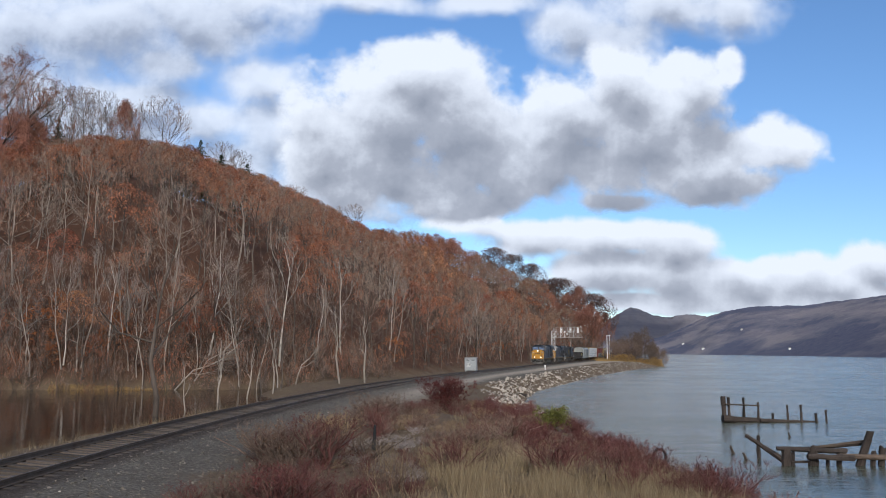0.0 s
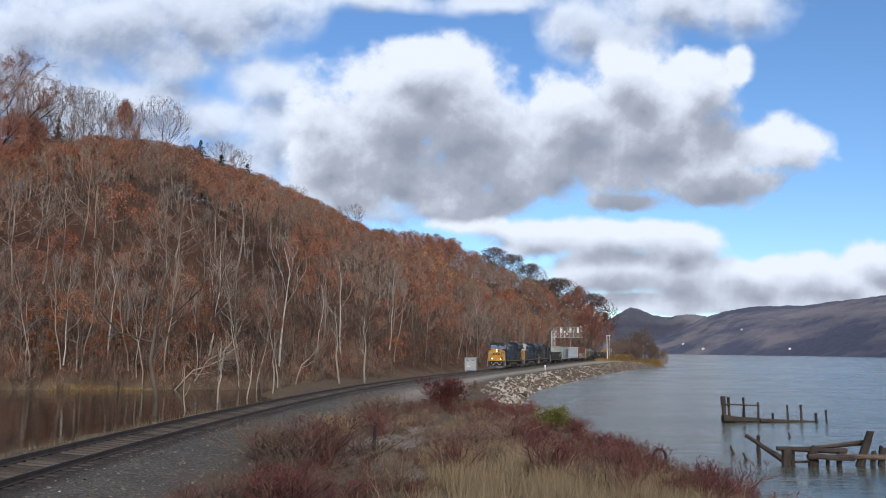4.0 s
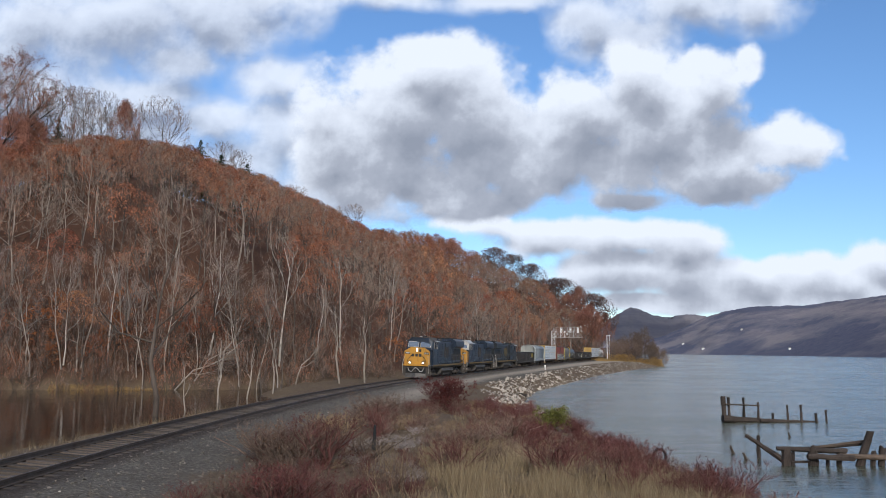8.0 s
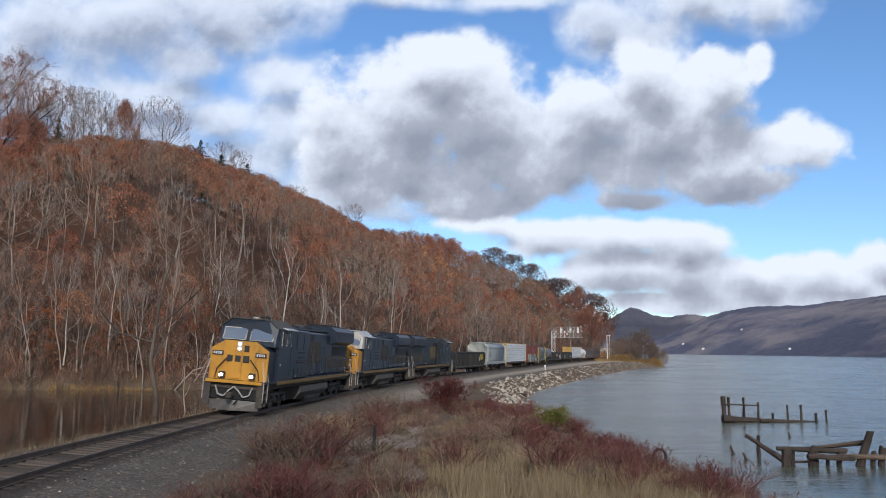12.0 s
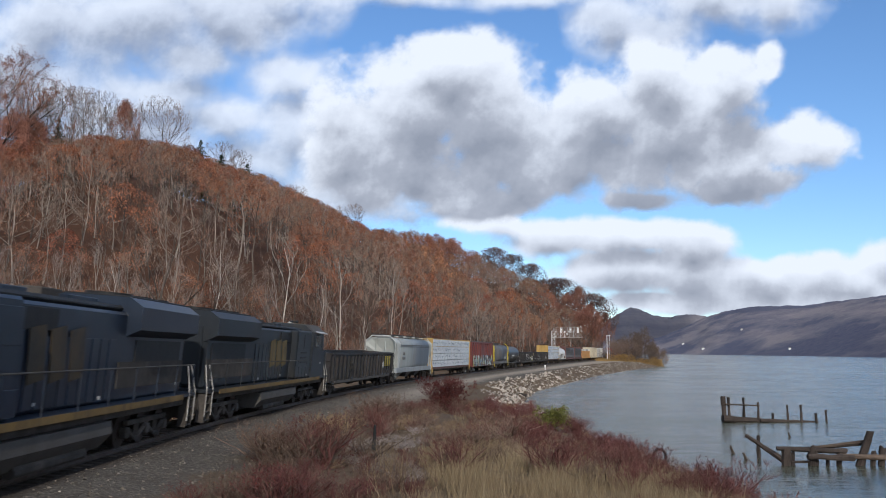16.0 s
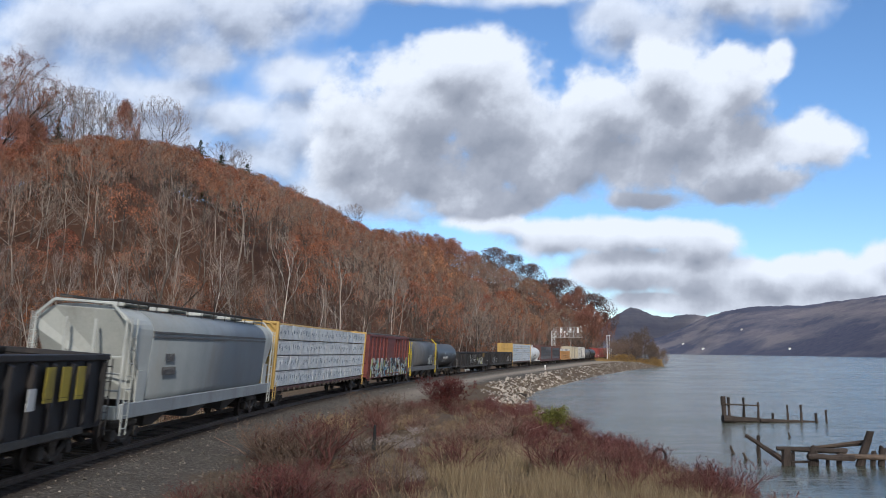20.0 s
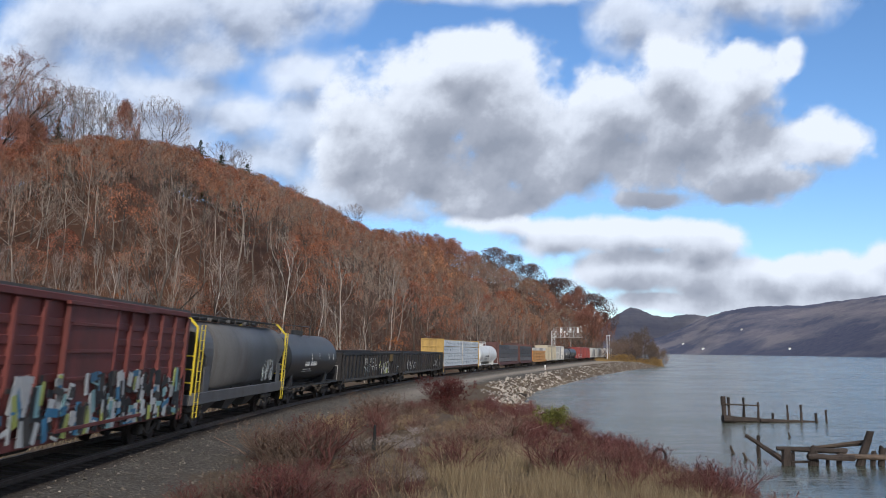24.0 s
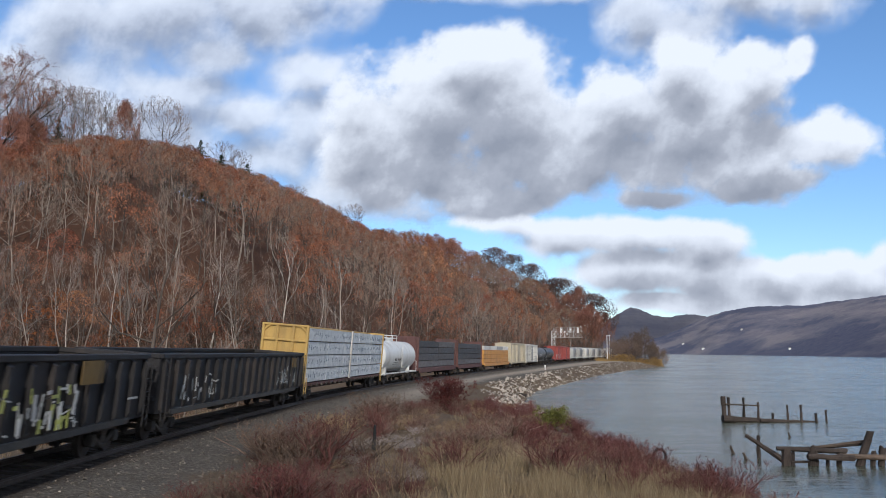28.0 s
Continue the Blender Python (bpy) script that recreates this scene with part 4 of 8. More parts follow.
orange_a = tree_thing(4, '', "small tree with orange leaves at the foot of the hill", FOOT_GROUP, leaf="leaf_orange", h=7.0, first=0.15, wide=0.9, forks=(8, 3, 3, 3), leaves=1300, leaf_size=0.12, spread=0.42)
grey_a = tree_thing(5, '', "grey-brown bare tree with a fine twiggy crown", FOOT_GROUP, h=13.0, first=0.25, wide=0.85, forks=(9, 3, 3, 3, 3), twig_w=0.03, girth=0.011, spread=0.34)
dead_a = tree_thing(6, '', "big dark bare tree standing at the pond's edge", FOOT_GROUP, h=17.5, first=0.42, wide=0.85, forks=(9, 3, 3, 3, 3), twig_w=0.022, girth=0.014, spread=0.3)
thin_a = tree_thing(7, '', "thin pale dead sapling beside the pond", FOOT_GROUP, bark="bark_pale", h=6.0, first=0.45, wide=0.5, forks=(5, 2, 2), girth=0.011, lean=0.06, spread=0.14)
fallen_a = tree_thing(8, '', "pale dead tree leaning far over the bank", FOOT_GROUP, bark="bark_pale", twig="twig_pale", h=10.0, first=0.35, wide=0.6, forks=(7, 3, 2, 2), girth=0.012, lean=0.08, spread=0.25)
white_a = tree_thing(9, '', "tall white-limbed bare sycamore on the lower slope", FOOT_GROUP, bark="bark_white", twig="twig_pale", h=16.0, first=0.38, wide=0.72, forks=(7, 3, 3, 2), twig_w=0.05, girth=0.0095, lean=0.10, whippy=0.5, spread=0.22, solid=3)
TOP_GROUP = "trees along the skyline"
top_grey = tree_thing(11, '', "round-crowned grey bare tree on the hilltop", TOP_GROUP, h=16.0, first=0.16, wide=1.15, forks=(15, 4, 3, 3, 4), twig_w=0.05, girth=0.011, reach=0.62, whippy=0.38, spread=0.46)
top_slim = tree_thing(16, '', "upright grey-brown bare tree on the hilltop", TOP_GROUP, twig="twig_pale", h=16.0, first=0.25, wide=0.95, forks=(13, 4, 3, 3, 4), twig_w=0.05, girth=0.010, whippy=0.38, spread=0.33)
top_red = tree_thing(12, '', "round-crowned tree with dull red leaves on the hilltop", TOP_GROUP, twig="twig_red", leaf="leaf_maroon", h=17.0, first=0.16, wide=1.1, forks=(13, 4, 3, 3, 2), twig_w=0.06, leaves=7000, leaf_size=0.30, scatter=2.8, girth=0.011, reach=0.55, spread=0.46)
top_rose = tree_thing(15, '', "big round-crowned rosy-brown tree on the hilltop", TOP_GROUP, twig="twig_red", leaf="leaf_maroon", h=17.0, first=0.22, wide=1.1, forks=(15, 4, 3, 3, 4), twig_w=0.045, leaves=5200, leaf_size=0.11, scatter=2.5, girth=0.012, reach=0.55, spread=0.46)
top_dark = tree_thing(13, '', "broad dark maroon-leaved tree above the wood", TOP_GROUP, leaf="leaf_dark", h=18.0, first=0.18, wide=1.15, forks=(13, 4, 3, 3, 2), twig_w=0.07, leaves=5200, leaf_size=0.34, scatter=3.2, girth=0.013, reach=0.6, spread=0.5)
pine_a = tree_thing(14, 'conifer', "dark green conifer among bare trees on the hilltop", TOP_GROUP, leaf="needle", h=15.0)
spit_a = tree_thing(21, '', "grey bushy tree on the spit at the bend", "trees on the spit", h=11.0, first=0.06, wide=0.9, forks=(8, 4, 4, 4), stems=3, twig_w=0.10, girth=0.009, leaves=500, leaf="leaf_brown", leaf_size=0.16, spread=0.48)
gold_a = tree_thing(22, '', "low golden-leaved bush on the spit at the bend", "bushes on the spit", leaf="grass_gold", h=3.0, first=0.05, wide=1.0, forks=(5, 3, 3), stems=4, twig_w=0.05, girth=0.012, leaves=1100, leaf_size=0.14, spread=0.55)
for template in (white_a, spit_a, gold_a, pale_a, pale_b, russet_a, orange_a, grey_a, dead_a, thin_a, fallen_a, top_grey, top_slim, top_red, top_rose, top_dark, pine_a):
    template["used"] = 0


def put_tree(ob, x, y, size, turn, lean=0.0, sink=0.15):
    """The first planting moves the tree itself, later ones are copies of it."""
    m = pose(x, y, height(x, y) - sink, 0, lean, turn)
    if ob["used"]:
        c = copy_thing(ob, m)
    else:
        c, ob["used"] = ob, 1
        c.matrix_basis = m
    c.scale = (size, size, size)
    return c


def top_tree(ob, h, u, v, dist, turn, wide=1.0):
    """A skyline tree whose top reaches a given slope above the eye."""
    x = u * dist
    s = (EYE[2] + v * dist - height(x, dist)) / h
    c = put_tree(ob, x, dist, max(0.45, min(2.1, s)), turn)
    c.scale.x *= wide
    c.scale.y *= wide
    return c


put_tree(dead_a, -20.8, 63.0, 0.92, 30, 0, 0.5)
put_tree(thin_a, -20.2, 68.5, 0.85, 20, -3)
put_tree(thin_a, -20.6, 80.0, 1.25, 120, 4)
put_tree(thin_a, -19.4, 86.0, 1.1, 200, -6)
put_tree(thin_a, -18.0, 92.0, 1.2, 310, 5)
put_tree(grey_a, -17.6, 94.0, 0.62, 40)
put_tree(grey_a, -20.2, 97.0, 0.58, 140)
put_tree(thin_a, -26.0, 50.5, 0.75, 10, -28)
put_tree(thin_a, -12.4, 104.0, 1.7, 60, -8)
put_tree(thin_a, -9.6, 106.5, 1.55, 160, 2)
put_tree(fallen_a, -33.0, 106.5, 1.0, 0, 58)
put_tree(fallen_a, -31.0, 108.0, 0.9, 20, 48)
put_tree(fallen_a, -17.5, 103.0, 0.75, -10, 32)
put_tree(fallen_a, -28.0, 109.0, 1.0, 15, 24)
r = random.Random(41)
for px in (-55, -52.5, -48, -45.8, -42, -39.6, -38.2, -36.8, -34.5, -25.5, -23.0, -20.5):
    put_tree(r.choice([pale_a, pale_a, pale_b]), px, 106.3 + r.uniform(0, 3.5), r.uniform(0.85, 1.15), r.uniform(0, 360), r.uniform(-4, 4))
SEG = np.concatenate([[0], np.cumsum(np.hypot(*np.diff(FOOT[3:16], axis=0).T))])
for k in range(96):
    a = 4.0 + (SEG[-1] - 8) * (k + r.uniform(-0.4, 0.4)) / 96
    fx, fy = float(np.interp(a, SEG, FOOT[3:16, 0])), float(np.interp(a, SEG, FOOT[3:16, 1]))
    x, y = fx - r.uniform(0.3, 5.0), fy + r.uniform(-1.0, 2.0)
    pick = r.random()
    if pick < 0.20:
        put_tree(pale_a, x, y, r.uniform(0.7, 1.1), r.uniform(0, 360), r.uniform(-4, 4))
    elif pick < 0.36:
        put_tree(pale_b, x, y, r.uniform(0.7, 1.1), r.uniform(0, 360), r.uniform(-9, 9))
    elif pick < 0.70:
        put_tree(grey_a, x, y, r.uniform(0.6, 0.95), r.uniform(0, 360))
    elif pick < 0.92:
        put_tree(russet_a, x - 1, y, r.uniform(0.55, 1.0), r.uniform(0, 360))
    else:
        put_tree(orange_a, x - 1, y, r.uniform(0.5, 0.9), r.uniform(0, 360))
for k in range(26):
    x, y = r.uniform(-75, -14), 0
    y = float(np.interp(x, FOOT[2:6, 0], FOOT[2:6, 1])) + r.uniform(2, 12)
    put_tree(r.choice([russet_a, russet_a, orange_a, grey_a]), x, y, r.uniform(0.6, 1.1), r.uniform(0, 360))
SKYLINE = ((top_rose, 17, -0.523, 0.38, 172, 1.0),
           (top_rose, 17, -0.572, 0.375, 176, 1.0),
           (top_slim, 16, -0.49, 0.339, 190, 1.0),
           (top_slim, 16, -0.464, 0.327, 185, 0.9),
           (top_grey, 16, -0.445, 0.321, 196, 0.8),
           (top_slim, 16, -0.428, 0.32, 190, 0.8),
           (top_grey, 16, -0.406, 0.314, 196, 0.8),
           (top_red, 17, -0.38, 0.307, 200, 0.5),
           (top_slim, 16, -0.368, 0.296, 204, 0.8),
           (top_grey, 16, -0.338, 0.307, 205, 1.0),
           (top_slim, 16, -0.391, 0.298, 212, 0.9),
           (top_slim, 16, -0.476, 0.305, 200, 0.9),
           (top_red, 17, -0.511, 0.291, 166, 0.6),
           (top_red, 17, -0.489, 0.287, 170, 0.6),
           (pine_a, 15, -0.458, 0.28, 186, 1.1),
           (pine_a, 15, -0.288, 0.252, 235, 1.5),
           (pine_a, 15, -0.263, 0.234, 238, 2.2),
           (pine_a, 15, -0.232, 0.223, 245, 1.8),
           (top_grey, 16, -0.264, 0.252, 262, 0.9),
           (top_slim, 16, -0.241, 0.241, 265, 0.9),
           (top_grey, 16, -0.21, 0.212, 270, 0.8),
           (top_grey, 16, -0.176, 0.2, 280, 0.8),
           (top_red, 17, -0.301, 0.249, 215, 0.75),
           (top_grey, 16, -0.105, 0.176, 330, 0.9),
           (top_slim, 16, -0.123, 0.173, 330, 0.7),
           (top_red, 17, -0.13, 0.166, 326, 0.7),
           (top_slim, 16, -0.062, 0.147, 345, 0.8),
           (top_slim, 16, -0.036, 0.146, 345, 0.8),
           (top_red, 17, -0.009, 0.142, 352, 0.8),
           (top_red, 17, 0.011, 0.137, 356, 0.8),
           (top_dark, 18, 0.058, 0.125, 440, 1.22),
           (top_dark, 18, 0.08, 0.117, 442, 1.08),
           (top_dark, 18, 0.102, 0.106, 445, 1.08),
           (top_dark, 18, 0.136, 0.09, 452, 1.35),
           (top_red, 17, 0.157, 0.081, 456, 0.8),
           (top_dark, 18, 0.17, 0.073, 460, 1.08),
           (top_red, 17, 0.183, 0.051, 464, 0.7),
           (top_dark, 18, 0.117, 0.087, 448, 1.08),
           (top_red, 17, 0.145, 0.071, 440, 0.9),
           (top_red, 17, 0.168, 0.058, 446, 0.8),
           (top_red, 17, 0.176, 0.041, 450, 0.8),
           (top_red, 17, 0.122, 0.068, 432, 0.9),
           (top_red, 17, 0.096, 0.081, 425, 0.9),
           (top_red, 17, 0.05, 0.101, 410, 0.9))
for ob, h, u, v, dist, wide in SKYLINE:
    top_tree(ob, h, u, v, dist, r.uniform(0, 360), wide)
for k in range(14):     # the closed ranks in front of them at the river end
    u = 0.045 + k * 0.0098
    top_tree((top_red, top_rose, top_red)[k % 3], 17, u, float(np.interp(u, CREST_U, CREST_V)) - r.uniform(0.006, 0.022), r.uniform(412, 436), r.uniform(0, 360), r.uniform(0.8, 1.0))
for u, v, dist in ((-0.189, 0.157, 117), (-0.27, 0.151, 113), (-0.118, 0.131, 131), (-0.062, 0.114, 150), (-0.387, 0.127, 111), (-0.438, 0.114, 110), (0.04, 0.081, 230), (-0.148, 0.101, 122)):
    top_tree(white_a, 16, u, v, dist, r.uniform(0, 360), 0.9)
# the spit at the far bend
for x, y, s in ((71, 340, 0.9), (75, 335, 0.8), (84, 340, 0.7), (87, 345, 0.6), (79, 346, 1.1), (73, 350, 1.15), (68, 346, 1.0), (72, 345, 0.95), (76, 338, 0.95), (80, 342, 0.9), (84, 348, 0.75), (88, 352, 0.6), (78, 352, 0.9), (70, 352, 0.8), (82, 356, 0.85), (74, 360, 0.9), (66, 362, 0.8)):
    put_tree(spit_a, x, y, s * (1.25 if x > 76 else 0.9), r.uniform(0, 360))
for k in range(26):
    put_tree(gold_a, r.uniform(66, 84), r.uniform(330, 346), r.uniform(0.6, 1.2), r.uniform(0, 360))


# ---- brush and grass on the near bank ----
def shrub_mesh(seed, h, stems, spread, mat, twig_w, forks=(4, 3, 3), leaf=None, leaves=0, leaf_size=0.03, wide=0.75, whippy=0.5):
    """A bush of many stems that fork into a haze of twigs."""
    wood, crown = grow(seed, h, first=0.10, wide=wide, forks=forks, twig_w=twig_w, leaves=leaves, leaf_size=leaf_size, girth=0.006, lean=0.12, whippy=whippy, stems=stems, spread=spread, solid=0)
    V, F, I = joined([(*wood, 0), crown[:2] + (0,)])
    I[len(wood[1]):] = crown[2]
    return mesh_of("thicket", V, F, [M[mat], M[leaf or "leaf_brown"]], I)


BRUSH = "brush on the near bank"


def shrub_kind(seed, label, *args, **kw):
    ob = tagged(new("shrub"), label, "shrub", group=BRUSH)
    shared("thicket", shrub_mesh(seed, *args, **kw), ob)
    ob["used"] = 0
    return ob


wine = [shrub_kind(50 + k, "low thicket of wine-red bare stems on the bank", 1.25, 16, (0.75, 0.6, 0.9)[k], "stem_wine", 0.010, (4, 3, 4), leaf="leaf_wine", leaves=260, leaf_size=0.022) for k in range(3)]
brown = [shrub_kind(60 + k, "tangled brown bare brush on the bank", 1.15, 14, (0.75, 0.95)[k], "stem_brown", 0.010, (4, 3, 4), leaves=60, leaf_size=0.022) for k in range(2)]
grey = [shrub_kind(70 + k, "pale grey dead brush on the bank", 0.8, 16, 1.0, "stem_grey", 0.013, (4, 3, 4), wide=1.0, whippy=0.8) for k in range(2)]
red_ball = shrub_kind(80, "dense rounded dark red bush beside the rocks", 2.1, 30, 0.66, "stem_wine", 0.016, (6, 4, 4), "leaf_wine", 7000, 0.05, wide=1.0)
green_ball = shrub_kind(81, "small bush with yellow-green leaves at the water's edge", 1.4, 14, 0.62, "stem_brown", 0.012, (5, 3, 3), "leaf_green", 2600, 0.06, wide=0.9)
spiky = shrub_kind(82, "sparse upright bare bush at the water's edge", 1.3, 7, 0.75, "stem_wine", 0.016, (4, 3, 2))
straw = [shrub_kind(90 + k, "low straw-brown weeds on the bank", 0.8, 16, 1.0, "stem_straw", 0.010, (4, 3, 4), wide=0.6) for k in range(2)]
put_tree(red_ball, 0.05, 59.5, 1.3, 0)
put_tree(green_ball, 6.1, 48.5, 1.15, 20)
put_tree(spiky, 7.6, 49.0, 0.95, 100)
put_tree(spiky, 9.6, 32.5, 0.85, 0)
put_tree(spiky, 9.2, 36.0, 0.7, 140)
# heaps of pale dead brush
for x, y, s in ((-3.2, 33.6, 0.8), (-2.2, 32.0, 0.7), (-1.9, 29.8, 0.75), (-1.3, 27.4, 0.8), (-0.9, 25.8, 0.7), (-2.6, 35.6, 0.8), (-1.5, 36.5, 0.75), (-2.0, 39.0, 0.8), (-1.2, 41.5, 0.8), (-3.6, 31.8, 0.6), (-2.9, 30.6, 0.8), (-2.3, 28.6, 0.7), (-1.2, 29.0, 0.8), (-0.7, 27.0, 0.6), (-3.9, 34.8, 0.7), (-1.6, 34.2, 0.8), (-3.0, 37.5, 0.7), (-0.9, 38.5, 0.7), (-2.6, 43.0, 0.8), (-1.6, 45.0, 0.7)):
    heap = put_tree(grey[int(abs(x) * 10) % 2], x, y, s, x * 77)
    heap.scale.z *= 0.85
r = random.Random(7)
n = 0
FAR_BRUSH = []
while n < 620:
    y = r.uniform(17.5, 64) if r.random() < 0.8 else r.uniform(17.5, 34)
    edge = float(np.interp(y, [17, 30, 60, 75], [11.2, 11.0, 8.6, 6.0]))
    tx = float(np.interp(y, TY, TX))
    lo = tx + float(np.interp(y, [17, 30, 45, 64], [5.2, 5.0, 5.1, 7.0]))
    x = r.uniform(lo, edge)
    q = (x - lo) / (edge - lo)
    # a clearing of dry grass lies in the middle
    if -0.8 < x < 7.0 - 0.05 * y and y < 31 and r.random() < 0.86:
        continue
    if x > 4.2 - 0.02 * y and y > 27 or x > 6.2:
        share = (0.72, 0.14, 0.14)      # wine-red thicket along the water
    elif y < 30:
        share = (0.42, 0.54, 0.04)      # dark red and brown towards the gravel
    elif x < -2.5:
        share = (0.12, 0.80, 0.08)      # tall brown stems
    else:
        share = (0.20, 0.52, 0.28)      # brown and straw in the middle
    if -4.2 < x < -0.4 and 25 < y < 42 and r.random() < 0.8:
        continue
    kind = r.choices((wine, brown, straw), share)[0]
    size = r.choice([0.4, 0.5, 0.65, 0.8, 1.0, 1.2]) * r.uniform(0.85, 1.1) * (1.0 + 0.35 * float(fbm(np.array([x]), np.array([y]), 7.0, 44, 2)[0])) * (0.75 if q < 0.06 else 1.0) * (0.8 if y > 40 else 1.0)
    size *= 1.35 if x < -2.5 and y > 26 else 0.78 if y < 27 else 1.0
    if abs(x - 6.1) < 1.6 and 40 < y < 48.5 or abs(x) < 2.0 and 48 < y < 58:
        size *= 0.72
    pick, turn = r.choice(kind), r.uniform(0, 360)
    if y > 36 and pick["used"]:
        FAR_BRUSH.append((pick, x, y, size, turn))
    else:
        put_tree(pick, x, y, size, turn)
    n += 1
for x, y in ((-1.6, 57.2), (-0.7, 55.6), (0.6, 55.4), (1.6, 56.6), (2.4, 54.0), (-2.2, 55.0), (3.2, 55.8), (1.2, 53.4)):
    FAR_BRUSH.append((r.choice(wine), x, y, r.uniform(0.6, 0.85), r.uniform(0, 360)))


def far_brush():
    """The thickets farther along the bank, grown together."""
    V, F, I, k = [], [], [], 0
    mats = [M[m] for m in ("stem_wine", "stem_brown", "stem_straw", "leaf_wine", "leaf_brown")]
    for ob, x, y, size, turn in FAR_BRUSH:
        me = ob.children[0].data
        co = np.empty(len(me.vertices) * 3, dtype=np.float32)
        me.vertices.foreach_get("co", co)
        tri = np.empty(len(me.loops), dtype=np.int32)
        me.loops.foreach_get("vertex_index", tri)
        a = radians(turn)
        c, s = math.cos(a) * size, math.sin(a) * size
        V.append(co.reshape(-1, 3) @ np.array([[c, s, 0], [-s, c, 0], [0, 0, size]]) + np.array([x, y, height(x, y) - 0.15]))
        F.append(tri.reshape(-1, 3) + k)
        mi = np.empty(len(tri) // 3, dtype=np.int32)
        me.polygons.foreach_get("material_index", mi)
        I.append(np.array([mats.index(m) for m in me.materials])[mi])
        k += len(me.vertices)
    tagged(new("far_brush", mesh_of("far_brush", np.concatenate(V), np.concatenate(F), mats, np.concatenate(I))), "wine-red and brown brush grown together along the bank", "brush", kind="stuff")


far_brush()


def grass_field():
    """Dry grass in the clearing, along the pond and on the far spit: far too many blades to count."""
    r = np.random.RandomState(15)
    P, H = [], []

    def patch(n, x0, x1, y0, y1, h, test=None):
        X, Y = r.uniform(x0, x1, n), r.uniform(y0, y1, n)
        if test is not None:
            k = test(X, Y)
            X, Y = X[k], Y[k]
        P.append(np.stack([X, Y, land(X, Y)[0] - 0.03], 1))
        H.append(r.uniform(0.45, 1.15, len(X)) * h)

    patch(46000, -2.5, 9.0, 15, 34, 0.66, lambda X, Y: (X > -0.6 + 1.6 * fbm(X, Y, 5.0, 10)) & (fbm(X, Y, 3.0, 9) > -0.40))
    patch(5000, -2.5, 9.0, 16, 36, 1.05, lambda X, Y: fbm(X, Y, 2.5, 12) > 0.25)
    patch(3500, 0.5, 6, 34, 52, 0.45, lambda X, Y: (X - np.interp(Y, TY, TX) > 6.5) & (fbm(X, Y, 4.0, 19) > 0.0))
    patch(7000, -30, -15, 24, 74, 0.5, lambda X, Y: (X - np.interp(Y, TY, TX) < -5.2) & (X - np.interp(Y, TY, TX) > -9.6) & (fbm(X, Y, 5.0, 29) > -0.3))
    patch(3500, -48, -34, 103.5, 106.5, 0.5)
    patch(3000, 58, 84, 326, 346, 1.5)
    P, H = np.concatenate(P), np.concatenate(H)
    n = len(P)
    lean = r.normal(size=(n, 3)) * 0.28 * H[:, None]
    lean[:, 2] = H
    width = np.where(P[:, 1] > 90, 0.06, 0.016)
    V, F = slivers(P, P + lean, width, r)
    tagged(new("dry_grass", mesh_of("dry_grass", V, F, [M["grass"], M["grass_gold"]], (P[:, 1] > 90).astype(int))), "dry straw-coloured grass on the banks", "grass", kind="stuff")


grass_field()


# ---- stones ----
def stone_mesh(seed):
    r = random.Random(seed)
    bm = bmesh.new()
    bmesh.ops.create_icosphere(bm, subdivisions=2, radius=0.5)
    cuts = [(Vector((r.gauss(0, 1), r.gauss(0, 1), r.gauss(0, 1))).normalized(), r.uniform(0.26, 0.42)) for _ in range(7)]
    for v in bm.verts:
        for n, d in cuts:
            over = v.co.dot(n) - d
            if over > 0:
                v.co -= n * over
        v.co *= r.uniform(0.96, 1.04)
        v.co.z *= 0.75
    return mesh_from_bm("stone", bm, M["stone"])


def mesh_from_bm(name, bm, mat, smooth=False):
    me = bpy.data.meshes.new(name)
    bm.to_mesh(me)
    bm.free()
    me.materials.append(mat)
    if smooth:
        me.polygons.foreach_set("use_smooth", np.full(len(me.polygons), True))
    return me


STONES = [stone_mesh(k) for k in range(6)]
M["stone_white"] = surface("stone_white", (0.42, 0.40, 0.37), (0.66, 0.63, 0.59), 1.1, 11, 0.9, vary='object', dirt=(0.25, 0.22, 0.19), dirt_scale=0.8, bump=0.5)
r = random.Random(19)


def shore_spot(s, q):
    """A place on the river slope: q is 0 at the top of the bank and 1 at the water's edge."""
    W = float(np.interp(s, [34, 75, 112, 140, 220, 265, 330, 372], [20.5, 18.5, 12.5, 11.2, 14, 18, 23.5, 27]))
    x, y, _ = on_track(s, 2.2 + (W - 2.2) * q)
    return float(x), float(y)


for k in range(150):
    s = r.uniform(84, 175)
    x, y = shore_spot(s, r.uniform(0.60 if s > 100 else 0.66, 1.04))
    size = r.choice([0.22, 0.28, 0.34, 0.42, 0.52, 0.72]) * r.uniform(0.8, 1.15)
    ob = tagged(new("boulder", STONES[k % 6]), "pale angular boulder on the river bank", "boulder", group="boulders on the river bank")
    ob.matrix_basis = pose(x, y, height(x, y) + size * 0.12, r.uniform(0, 360), r.uniform(0, 360), r.uniform(0, 360))
    ob.scale = (size, size * r.uniform(0.7, 1.1), size * r.uniform(0.7, 1.0))


